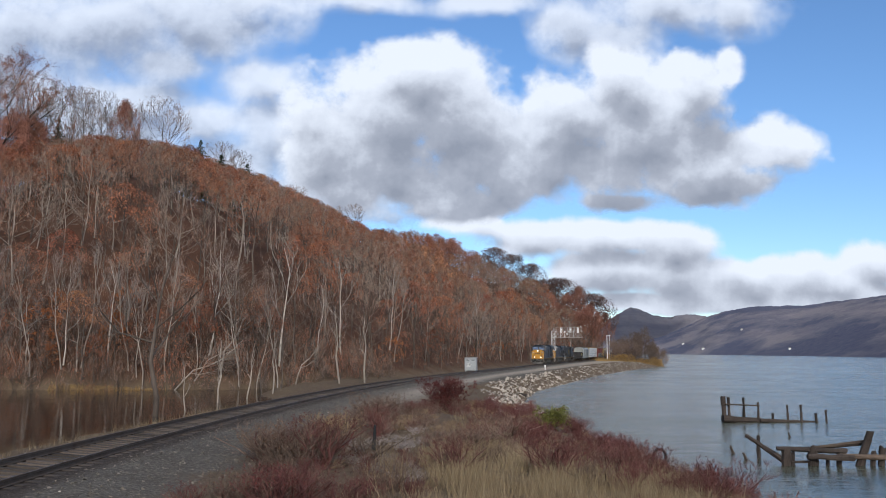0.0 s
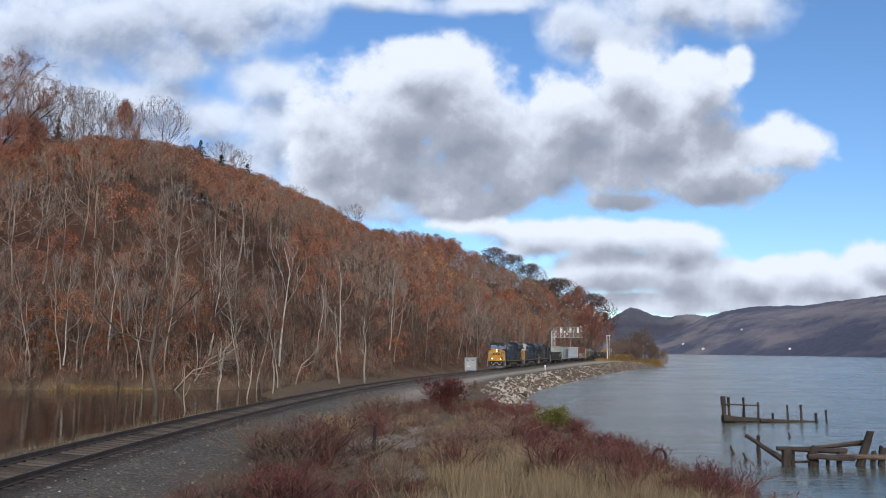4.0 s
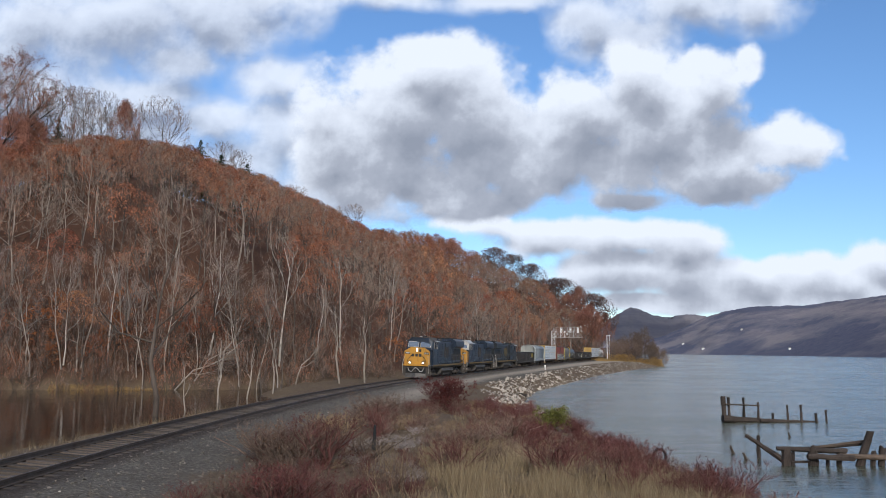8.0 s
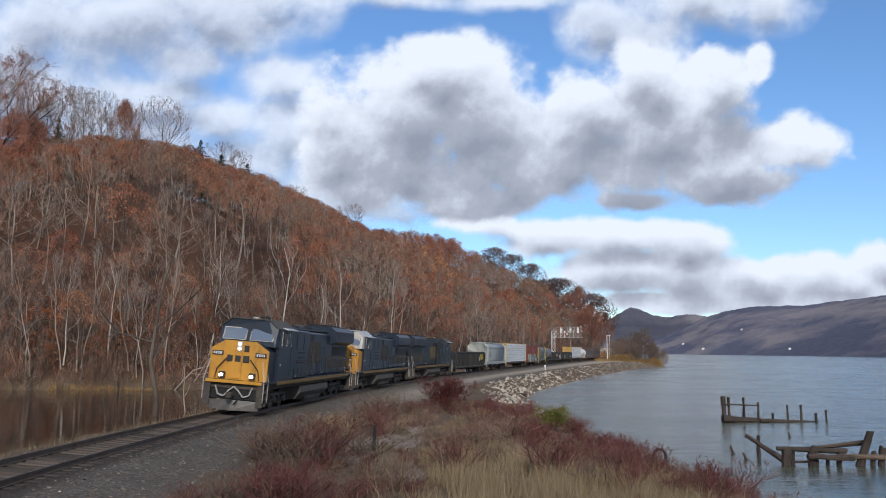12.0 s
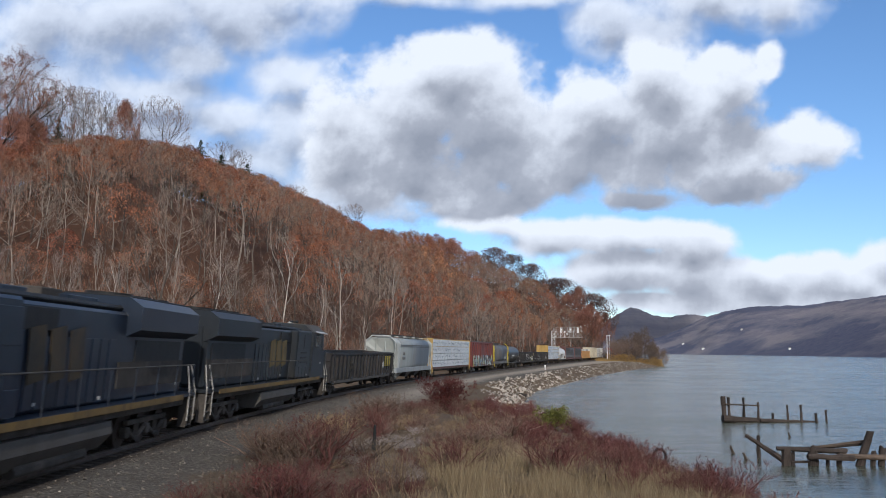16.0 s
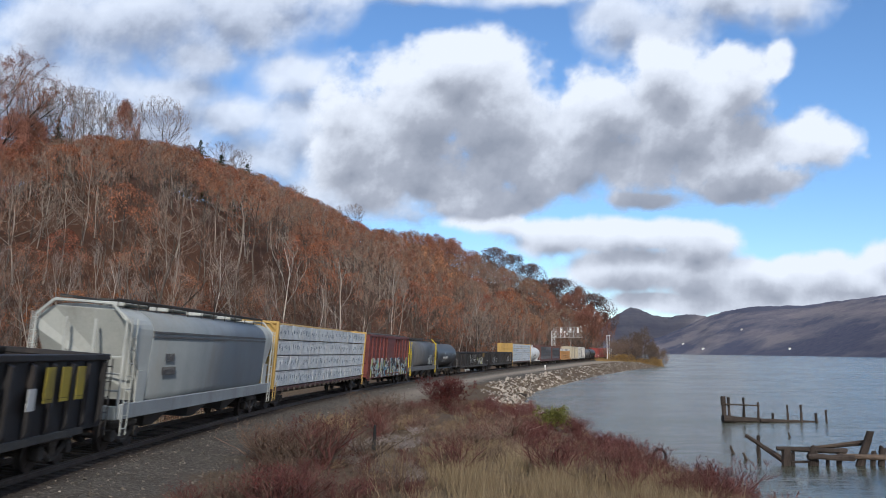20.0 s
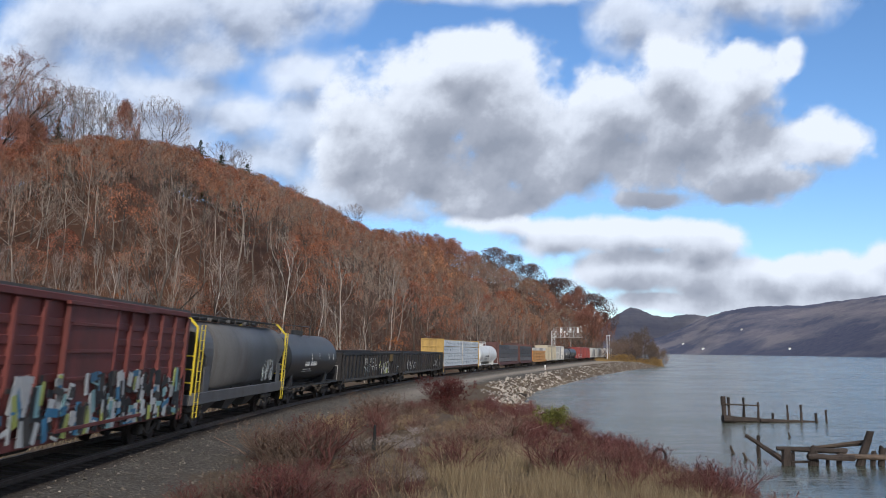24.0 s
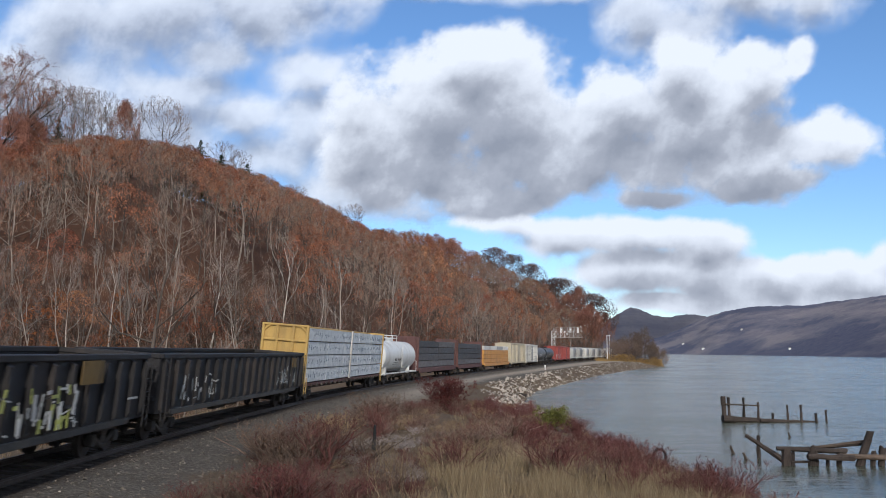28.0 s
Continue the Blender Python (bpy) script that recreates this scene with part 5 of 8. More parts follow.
def riprap():
    """Smaller stones and the farther rocks along the shore, joined."""
    R = np.random.RandomState(23)
    V, F, k = [], [], 0
    arr = [(np.array([v.co for v in m.vertices]), np.array([p.vertices for p in m.polygons])) for m in STONES]
    spots, sizes = [], []
    for i in range(2600):
        s = R.uniform(70, 175) if i < 1700 else R.uniform(175, 372)
        a = 1.06 - (0.50 if s > 105 else 0.42) * R.uniform() ** 1.3
        spots.append(shore_spot(s, a))
        sizes.append(R.uniform(0.10, 0.38) if i < 1700 else R.uniform(0.16, 0.62))
    for i in range(70):           # strays on the gravel
        s = R.uniform(16, 110)
        x, y, _ = on_track(s, R.uniform(2.2, 7.5))
        spots.append((float(x), float(y)))
        sizes.append(R.uniform(0.06, 0.17))
    S = np.array(spots)
    Z = land(S[:, 0], S[:, 1])[0]
    for (x, y), z, q in zip(S, Z, sizes):
        v, f = arr[R.randint(6)]
        e = Euler(R.uniform(0, 6.28, 3)).to_matrix()
        V.append((v * q * R.uniform(0.6, 1.25, 3)) @ np.array(e).T * np.array([1, 1, 0.7]) + np.array([x, y, z + q * 0.08]))
        F.append(f + k)
        k += len(v)
    tagged(new("riprap", mesh_of("riprap", np.concatenate(V), np.concatenate(F), [M["stone"]])), "broken grey and tan riprap stones along the shore", "stones", kind="stuff")


riprap()


def ballast_chips():
    """Loose ballast stones on the gravel beside the near track."""
    R = np.random.RandomState(61)
    n = 9000
    S, O = 16 + 75 * R.uniform(size=n) ** 1.5, R.uniform(-4.2, 6.2, n)
    keep = (np.abs(O) > 1.35)
    S, O = S[keep], O[keep]
    x, y, _ = on_track(S, O)
    z = land(x, y)[0]
    n = len(x)
    q = R.uniform(0.025, 0.06, n)
    V = []
    for d in ((1, 0, 0), (0, 1, 0), (-1, 0, 0), (0, -1, 0), (0, 0, 1), (0, 0, -1)):
        V.append(np.stack([x, y, z], 1) + (np.array(d) * R.uniform(0.5, 1.3, (n, 3)) + R.normal(size=(n, 3)) * 0.2) * q[:, None] * np.array([1, 1, 0.7]))
    V = np.stack(V, 1).reshape(-1, 3)
    T = np.array([(0, 1, 4), (1, 2, 4), (2, 3, 4), (3, 0, 4), (1, 0, 5), (2, 1, 5), (3, 2, 5), (0, 3, 5)])
    F = (np.arange(n)[:, None, None] * 6 + T[None]).reshape(-1, 3)
    tagged(new("ballast", mesh_of("ballast", V, F, [M["ballast"]])), "loose grey ballast stones beside the track", "gravel", kind="stuff")


ballast_chips()


# ---- ruined piers ----
def pier_log(parent, a, b, r0, r1, mat="old_wood", n=9, name="post"):
    """A weathered log with an uneven, split end."""
    bm = bmesh.new()
    a, b = Vector(a), Vector(b)
    d = b - a
    q = d.to_track_quat('Z', 'Y').to_matrix()
    rnd = random.Random(int(a.x * 100) + int(b.z * 77))
    rings = []
    for k in range(5):
        t = k / 4
        rings.append([bm.verts.new(a + d * t + q @ Vector((math.cos(w) * rr, math.sin(w) * rr, (rnd.uniform(-0.5, 0.9) * r0 if k == 4 else 0)))) for w, rr in ((2 * math.pi * j / n, (r0 + (r1 - r0) * t) * rnd.uniform(0.82, 1.15)) for j in range(n))])
    for p, o in zip(rings[:-1], rings[1:]):
        for j in range(n):
            bm.faces.new((p[j], p[(j + 1) % n], o[(j + 1) % n], o[j]))
    bm.faces.new(rings[0][::-1])
    bm.faces.new(rings[-1])
    bmesh.ops.recalc_face_normals(bm, faces=bm.faces[:])
    return part(name, bm, M[mat], parent)


def at_water(u, dist):
    return u * dist


far_pier = tagged(new("ruined_pier"), "row of rotten wooden piles with a sagging beam in the river", "pier", group="ruined piers")
D = 69.0
for u, top, r0 in ((0.3215, 0.92, 0.27), (0.3275, 0.86, 0.16), (0.3445, 0.84, 0.17), (0.3610, 0.50, 0.15), (0.3945, 0.28, 0.15), (0.4100, 0.30, 0.17), (0.4385, -0.10, 0.14)):
    x = u * D
    pier_log(far_pier, (x, D, -3.3), (x + 0.03, D, top - 2.05), r0 * 0.75, r0 * 0.6)
    if top > -0.2 and u > 0.33:
        pier_log(far_pier, (x + 0.03, D, top - 2.06), (x, D, top - 1.45), r0 * 0.4, r0 * 0.62)
    else:
        pier_log(far_pier, (x, D, top - 2.1), (x, D, top - 1.45), r0 * 0.7, r0 * 0.75)
for u in (0.3775, 0.4270):
    pier_log(far_pier, (u * D, D, -3.3), (u * D, D, -1.85), 0.11, 0.10)
pier_log(far_pier, (0.322 * D, D - 0.2, -1.08), (0.362 * D, D - 0.2, -1.2), 0.06, 0.05, "old_wood_pale", name="beam")
pier_log(far_pier, (0.319 * D, D - 0.25, -2.2), (0.392 * D, D + 0.4, -2.5), 0.30, 0.10, name="beam")
pier_log(far_pier, (0.362 * D, D - 0.2, -2.35), (0.43 * D, D + 0.2, -2.52), 0.16, 0.12, name="beam")
near_pier = tagged(new("ruined_pier"), "collapsed dark timber pier with broken logs in the river", "pier", group="ruined piers")
D = 43.0
U = lambda px, z, d=D: (px * d, d, z)
for a, b, r0, r1 in ((U(0.394, -3.4), U(0.394, -1.95), 0.27, 0.22), (U(0.399, -3.3), U(0.400, -2.0), 0.18, 0.16), (U(0.423, -3.4), U(0.423, -1.75), 0.22, 0.17), (U(0.429, -3.4), U(0.427, -1.8), 0.15, 0.12), (U(0.452, -3.4), U(0.455, -1.95), 0.15, 0.12), (U(0.440, -3.2), U(0.441, -2.2), 0.10, 0.09),
                     (U(0.476, -3.4), U(0.483, -1.85), 0.16, 0.12), (U(0.470, -3.4), U(0.490, -1.05), 0.19, 0.17), (U(0.489, -3.3), U(0.494, -2.0), 0.14, 0.12), (U(0.500, -3.4), U(0.504, -1.8), 0.2, 0.16), (U(0.512, -3.4), U(0.535, -0.85), 0.22, 0.2), (U(0.545, -3.4), U(0.560, -1.3), 0.16, 0.14), (U(0.362, -2.8, 46), U(0.3625, -1.5, 46), 0.10, 0.09)):
    pier_log(near_pier, a, b, r0, r1)
for a, b, r0, r1, m in ((U(0.3485, -1.30, 44.5), U(0.394, -2.45, 43), 0.09, 0.17, "old_wood"), (U(0.500, -2.05, 43.6), U(0.55, -1.15, 43.6), 0.11, 0.10, "old_wood"), (U(0.383, -1.78), U(0.462, -1.92), 0.10, 0.14, "old_wood"), (U(0.405, -1.9, 43.4), U(0.491, -1.45, 43.4), 0.06, 0.10, "old_wood_pale"), (U(0.42, -1.85, 43.5), U(0.488, -1.55, 43.5), 0.08, 0.13, "old_wood"),
                        (U(0.418, -2.12, 42.6), U(0.47, -2.2, 42.6), 0.13, 0.15, "old_wood"), (U(0.455, -2.15, 42.8), U(0.545, -2.22, 42.8), 0.14, 0.12, "old_wood_pale"), (U(0.40, -2.42, 42.9), U(0.43, -2.4, 42.9), 0.06, 0.06, "old_wood")):
    pier_log(near_pier, a, b, r0, r1, m, name="log")
near_pier.location = (-0.12, 0.0, 0.10)
drift = tagged(new("driftwood"), "long dark log stranded on the riprap", "driftwood")
pier_log(drift, (3.3, 106.0, -1.0), (9.8, 103.5, -2.2), 0.20, 0.28, name="log")
for u, d, z in ((0.333, 48, -2.2), (0.348, 45, -2.25), (0.399, 57, -2.38)):
    snag = tagged(new("driftwood"), "short dark snag of wood poking out of the river", "driftwood", group="snags in the river")
    pier_log(snag, (u * d, d, -2.8), (u * d - 0.25, d, z + 0.1), 0.10, 0.06, name="snag")
tyre = tagged(new("old_tyre"), "half-sunk dark ring at the water's edge", "tyre")
bm = bmesh.new()
for k in range(12):
    a, b = k * math.pi / 9 - 0.6, (k + 1) * math.pi / 9 - 0.6
    rod(bm, (math.cos(a) * 0.33, 0, math.sin(a) * 0.33), (math.cos(b) * 0.33, 0, math.sin(b) * 0.33), 0.07, n=6)
part("ring", bm, M["black_metal"], tyre)
tyre.matrix_basis = pose(10.6, 43.0, -2.05, 0, 0, 12)


# ---- lineside fixtures ----
def signal_bridge():
    ob = tagged(new("signal_bridge"), "silver lattice cantilever signal bridge beside the track", "signal bridge")
    G = M["galvanised"]

    def lattice(a, b, side, up, bays, name):
        """A four-legged lattice between two ends; side and up are half widths."""
        a, b = Vector(a), Vector(b)
        bm = bmesh.new()
        corners = [side + up, side - up, -side - up, -side + up]
        for c in corners:
            rod(bm, a + c, b + c, 0.06, n=5)
        part(name + "_chord", bm, G, ob)
        for k in range(bays):
            p, q = a.lerp(b, k / bays), a.lerp(b, (k + 1) / bays)
            bm = bmesh.new()
            for c, e in zip(corners, corners[1:] + corners[:1]):
                rod(bm, p + c, q + e, 0.04, n=5)
                rod(bm, p + c, p + e, 0.04, n=5)
            part(name + "_brace", bm, G, ob)

    lattice((0, 0, 0), (0, 0, 9.4), Vector((0.5, 0, 0)), Vector((0, 0.5, 0)), 9, "mast")
    lattice((-0.5, 0, 9.0), (9.0, 0, 9.0), Vector((0, 0.6, 0)), Vector((0, 0, 0.95)), 7, "arm")
    part("footing", box(bmesh.new(), (0, 0, -0.3), (1.8, 1.8, 0.8), 0.05), M["cabinet_grey"], ob)
    bm = bmesh.new()
    for k in range(9):
        rod(bm, (k * 1.1, 0.7, 9.95), (k * 1.1, 0.7, 11.0), 0.04, n=5)
    rod(bm, (0, 0.7, 11.0), (8.8, 0.7, 11.0), 0.04, n=5)
    rod(bm, (0, 0.7, 10.5), (8.8, 0.7, 10.5), 0.03, n=5)
    part("railing", bm, G, ob)
    for x in (2.6, 5.4, 7.6):
        head = part("signal_head", box(bmesh.new(), (x, -0.75, 10.2), (0.55, 0.2, 1.5), 0.05), M["galvanised"], ob)
        for z in (9.75, 10.2, 10.65):
            part("signal_lamp", rod(bmesh.new(), (x, -0.86, z), (x, -1.0, z), 0.11, n=10), M["black_metal"], head)
    ladder_bm = bmesh.new()
    for k in range(24):
        rod(ladder_bm, (-0.2, -0.62, 0.4 + k * 0.36), (0.2, -0.62, 0.4 + k * 0.36), 0.02, n=5)
    part("ladder", ladder_bm, G, ob)
    ob.matrix_basis = pose(34.2, 268.0, -0.5, 0, 0, -12)
    return ob


signal_bridge()


def relay_cabinet():
    ob = tagged(new("relay_cabinet"), "grey metal equipment cabinet on legs beside the track", "cabinet")
    G = M["cabinet_grey"]
    part("body", box(bmesh.new(), (0, 0, 1.55), (2.1, 1.2, 2.2), 0.03), G, ob)
    part("roof", box(bmesh.new(), (0, 0, 2.70), (2.25, 1.4, 0.10), 0.02), G, ob)
    for i in (-1, 1):
        door = part("door", box(bmesh.new(), (i * 0.5, -0.62, 1.55), (0.94, 0.05, 2.0), 0.01), G, ob)
        part("handle", box(bmesh.new(), (i * 0.1, -0.67, 1.5), (0.05, 0.06, 0.3), 0.01), M["black_metal"], door)
        for k in range(3):
            part("vent_slat", box(bmesh.new(), (i * 0.5, -0.655, 2.2 + k * 0.08), (0.5, 0.02, 0.03)), M["black_metal"], door)
        for e in (-1, 1):
            part("leg", box(bmesh.new(), (i * 0.9, e * 0.5, 0.2), (0.12, 0.12, 0.55)), G, ob)
    bm = bmesh.new()
    for k in range(5):
        box(bm, (-0.3 + 0.13 * (k % 3), -0.66, 1.2 + 0.15 * k), (0.75 - 0.1 * k, 0.02, 0.07))
    part("paint_stroke", bm, M["white_wall"], ob, "pale scrawled paint")
    ob.matrix_basis = pose(5.0, 155.0, height(5.0, 155.0) - 0.05, 0, 0, -14)
    return ob


relay_cabinet()
for x, y, h in ((64.5, 340.0, 10.2), (66.6, 346.0, 10.4)):
    pole = tagged(new("utility_pole"), "pale slender pole beside the track", "pole", group="lineside poles")
    part("shaft", rod(bmesh.new(), (0, 0, -0.5), (0, 0, h), 0.16, 0.11, 8), M["galvanised"], pole)
    part("crossarm", box(bmesh.new(), (0.2, 0, h - 0.2), (0.9, 0.1, 0.12)), M["galvanised"], pole)
    pole.matrix_basis = pose(x, y, height(x, y))
marker = tagged(new("marker_post"), "short white marker post on the gravel", "post")
part("post", box(bmesh.new(), (0, 0, 0.6), (0.28, 0.1, 1.3), 0.02), M["white_wall"], marker)
part("plate", box(bmesh.new(), (0, -0.07, 1.15), (0.5, 0.04, 0.5), 0.02), M["white_wall"], marker)
marker.matrix_basis = pose(20.6, 175.0, height(20.6, 175.0))
marker.scale = (0.6, 0.6, 0.7)
stump = tagged(new("dead_stump"), "charred upright stump among the brush", "stump")
pier_log(stump, (0, 0, -0.2), (0.05, 0, 0.7), 0.09, 0.05, "black_metal", name="trunk")
stump.matrix_basis = pose(-2.65, 33.5, height(-2.65, 33.5) + 0.25)


# ---- train ----
def paint(name, low, high, rough=0.5, dirt=(0.06, 0.05, 0.045), dirt_scale=0.9, metal=0.0, spec=0.4, vary=''):
    return surface(name, low, high, 0.8, 18, rough, metal, 0.08, dirt, dirt_scale, vary, spec, (1, 1, 0.35))


M["loco_blue"] = paint("loco_blue", (0.006, 0.012, 0.025), (0.012, 0.021, 0.040), 0.40, (0.018, 0.018, 0.019))
M["loco_dirty"] = paint("loco_dirty", (0.007, 0.010, 0.014), (0.014, 0.019, 0.026), 0.5, (0.028, 0.024, 0.02), 0.6)
M["loco_yellow"] = paint("loco_yellow", (0.36, 0.175, 0.018), (0.54, 0.27, 0.03), 0.5, (0.13, 0.075, 0.03), 1.3)
M["stripe_yellow"] = paint("stripe_yellow", (0.10, 0.065, 0.022), (0.25, 0.155, 0.042), 0.65, (0.03, 0.025, 0.02), 1.6)
M["faded_yellow"] = paint("faded_yellow", (0.03, 0.025, 0.018), (0.085, 0.058, 0.026), 0.65, (0.014, 0.016, 0.02), 2.6)
M["dull_gold"] = paint("dull_gold", (0.08, 0.06, 0.024), (0.20, 0.14, 0.045), 0.65, (0.03, 0.026, 0.02), 2.0)
M["mark_gold"] = paint("mark_gold", (0.26, 0.20, 0.022), (0.42, 0.33, 0.04), 0.6, (0.10, 0.08, 0.03), 1.5)
M["rail_white"] = paint("rail_white", (0.30, 0.285, 0.26), (0.46, 0.44, 0.41), 0.5, (0.2, 0.17, 0.14))
# pale grey: the sun's glint on the cab roof is in the colour
M["cab_roof"] = paint("cab_roof", (0.30, 0.315, 0.33), (0.44, 0.455, 0.47), 0.4, (0.25, 0.25, 0.25))
M["grime"] = surface("grime", (0.030, 0.026, 0.023), (0.075, 0.066, 0.058), 1.5, 16, 0.85, 0.0, 0.3, (0.12, 0.10, 0.085), 0.8)
M["tank_grey"] = surface("tank_grey", (0.05, 0.046, 0.042), (0.095, 0.088, 0.08), 1.0, 16, 0.75, 0.0, 0.2, (0.05, 0.043, 0.038), 0.7)
M["plow_steel"] = surface("plow_steel", (0.06, 0.055, 0.05), (0.17, 0.16, 0.15), 1.5, 16, 0.5, 0.3, 0.2, (0.07, 0.055, 0.045), 1.0)
M["wheel_steel"] = surface("wheel_steel", (0.035, 0.028, 0.024), (0.085, 0.07, 0.06), 2, 20, 0.6, 0.5, 0.1)
M["gondola_black"] = paint("gondola_black", (0.011, 0.0105, 0.012), (0.026, 0.024, 0.025), 0.6, (0.05, 0.038, 0.031), 0.9)
M["hopper_grey"] = paint("hopper_grey", (0.18, 0.206, 0.22), (0.265, 0.293, 0.31), 0.5, (0.20, 0.20, 0.19), 0.5)
M["hopper_pale"] = paint("hopper_pale", (0.36, 0.38, 0.36), (0.52, 0.53, 0.49), 0.55, (0.26, 0.25, 0.22), 0.7)
M["sill_grey"] = paint("sill_grey", (0.22, 0.24, 0.25), (0.32, 0.345, 0.355), 0.55, (0.17, 0.16, 0.15), 0.7)
M["hopper_dark"] = paint("hopper_dark", (0.075, 0.075, 0.078), (0.14, 0.138, 0.136), 0.5, (0.07, 0.055, 0.042), 0.7)
M["car_white"] = paint("car_white", (0.52, 0.52, 0.49), (0.70, 0.69, 0.66), 0.5, (0.34, 0.31, 0.27), 0.5, vary='object')
M["car_tan"] = paint("car_tan", (0.42, 0.37, 0.27), (0.55, 0.49, 0.37), 0.6, (0.25, 0.20, 0.15), 0.6)
M["car_red"] = paint("car_red", (0.125, 0.032, 0.028), (0.19, 0.052, 0.045), 0.6, (0.075, 0.035, 0.03), 0.7)
M["car_bright_red"] = paint("car_bright_red", (0.26, 0.05, 0.045), (0.36, 0.085, 0.07), 0.6, (0.12, 0.05, 0.04), 0.7)
M["car_brown"] = paint("car_brown", (0.085, 0.040, 0.036), (0.14, 0.066, 0.058), 0.65, (0.05, 0.035, 0.03), 0.7)
M["car_orange"] = paint("car_orange", (0.45, 0.21, 0.05), (0.60, 0.31, 0.09), 0.55, (0.26, 0.13, 0.05), 0.7)
M["beam_yellow"] = paint("beam_yellow", (0.40, 0.255, 0.07), (0.54, 0.36, 0.11), 0.55, (0.24, 0.16, 0.07), 0.7)
M["frame_yellow"] = paint("frame_yellow", (0.58, 0.44, 0.02), (0.72, 0.56, 0.04), 0.5, (0.35, 0.25, 0.04), 0.8)
M["tank_black"] = paint("tank_black", (0.014, 0.015, 0.017), (0.03, 0.032, 0.035), 0.4, (0.045, 0.042, 0.04), 0.6)
M["tank_white"] = paint("tank_white", (0.60, 0.60, 0.58), (0.76, 0.76, 0.74), 0.4, (0.42, 0.38, 0.33), 0.6)
M["wrap"] = surface("wrap", (0.46, 0.50, 0.54), (0.78, 0.80, 0.82), 3.0, 14, 0.4, 0.0, 0.9, (0.27, 0.31, 0.36), 1.6, '', 0.5, depth=0.12)
M["wrap_grey"] = surface("wrap_grey", (0.085, 0.082, 0.085), (0.15, 0.145, 0.15), 1.0, 12, 0.6, 0.0, 0.3, (0.05, 0.048, 0.05), 0.8, 'object', stretch=(1, 1, 3))
M["print_blue"] = surface("print_blue", (0.05, 0.09, 0.14), (0.10, 0.16, 0.22), 3, 20, 0.5, bump=0.05)
M["lumber_ends"] = surface("lumber_ends", (0.30, 0.22, 0.13), (0.46, 0.36, 0.23), 4, 30, 0.8)
M["mark_white"] = paint("mark_white", (0.42, 0.42, 0.41), (0.62, 0.62, 0.60), 0.6, (0.15, 0.15, 0.15), 1.2)
M["mark_black"] = paint("mark_black", (0.012, 0.012, 0.013), (0.03, 0.03, 0.03), 0.6)
M["mark_blue"] = paint("mark_blue", (0.035, 0.14, 0.27), (0.08, 0.25, 0.40), 0.5, (0.04, 0.06, 0.09))
M["mark_teal"] = paint("mark_teal", (0.16, 0.32, 0.34), (0.30, 0.47, 0.47), 0.5, (0.07, 0.10, 0.11))
M["mark_lime"] = paint("mark_lime", (0.34, 0.38, 0.08), (0.50, 0.52, 0.16), 0.5, (0.15, 0.16, 0.06))


def glow_material(name, colour, strength):
    m, t, p = nodes_of(name)
    p.inputs["Base Color"].default_value = (0.8, 0.8, 0.8, 1)
    p.inputs["Emission Color"].default_value = (*colour, 1)
    p.inputs["Emission Strength"].default_value = strength
    return m


def glass_material():
    m, t, p = nodes_of("cab_glass")
    p.inputs["Base Color"].default_value = (0.30, 0.33, 0.36, 1)
    p.inputs["Roughness"].default_value, p.inputs["Metallic"].default_value = 0.05, 0.85
    return m


M["headlight"] = glow_material("headlight", (1.0, 0.93, 0.78), 4.0)
M["glass"] = glass_material()
M["side_glass"] = surface("side_glass", (0.010, 0.011, 0.013), (0.022, 0.024, 0.028), 2, 20, 0.25, 0.0, 0.0, spec=0.35)


def wheelset_mesh(r):
    bm = bmesh.new()
    rod(bm, (0, -1.05, 0), (0, 1.05, 0), 0.085, n=8)
    for i in (-1, 1):
        rod(bm, (0, i * 0.69, 0), (0, i * 0.83, 0), r, n=20)
        rod(bm, (0, i * 0.66, 0), (0, i * 0.70, 0), r + 0.025, n=20)
        rod(bm, (0, i * 0.80, 0), (0, i * 0.90, 0), 0.16, n=10)
    for k in range(4):
        a = k * math.pi / 2 + 0.4
        box(bm, (math.cos(a) * r * 0.6, 0.835, math.sin(a) * r * 0.6), (0.10, 0.02, 0.10))
        box(bm, (math.cos(a) * r * 0.6, -0.835, math.sin(a) * r * 0.6), (0.10, 0.02, 0.10))
    return mesh_from_bm("wheelset", bm, M["wheel_steel"])


def truck_mesh(half, axles):
    bm = bmesh.new()
    for i in (-1, 1):
        y = i * 1.0
        xs = [-half, half] if axles == 2 else [-half, 0, half]
        for x in xs:
            box(bm, (x, y, 0.50), (0.34, 0.22, 0.34), 0.03)
        box(bm, (0, y, 0.80), (half * 2 + 0.1, 0.16, 0.16), 0.02)
        for a, b in zip(xs[:-1], xs[1:]):
            m = (a + b) / 2
            rod(bm, (a + 0.1, y, 0.62), (m - 0.15, y, 0.28), 0.08, n=6)
            rod(bm, (b - 0.1, y, 0.62), (m + 0.15, y, 0.28), 0.08, n=6)
            box(bm, (m, y, 0.28), (0.55, 0.18, 0.12), 0.02)
            for k in (-0.14, 0, 0.14):
                rod(bm, (m + k, y, 0.33), (m + k, y, 0.72), 0.055, n=6)
    box(bm, (0, 0, 0.72), (0.45, 2.1, 0.28), 0.03)
    if axles == 3:
        box(bm, (0, 0, 0.9), (half * 2, 1.2, 0.25), 0.03)
    return mesh_from_bm("truck", bm, M["grime"])


WHEEL, WHEEL_BIG = wheelset_mesh(0.46), wheelset_mesh(0.53)
TRUCK, TRUCK_BIG = truck_mesh(0.89, 2), truck_mesh(1.85, 3)
WHEELSETS = []


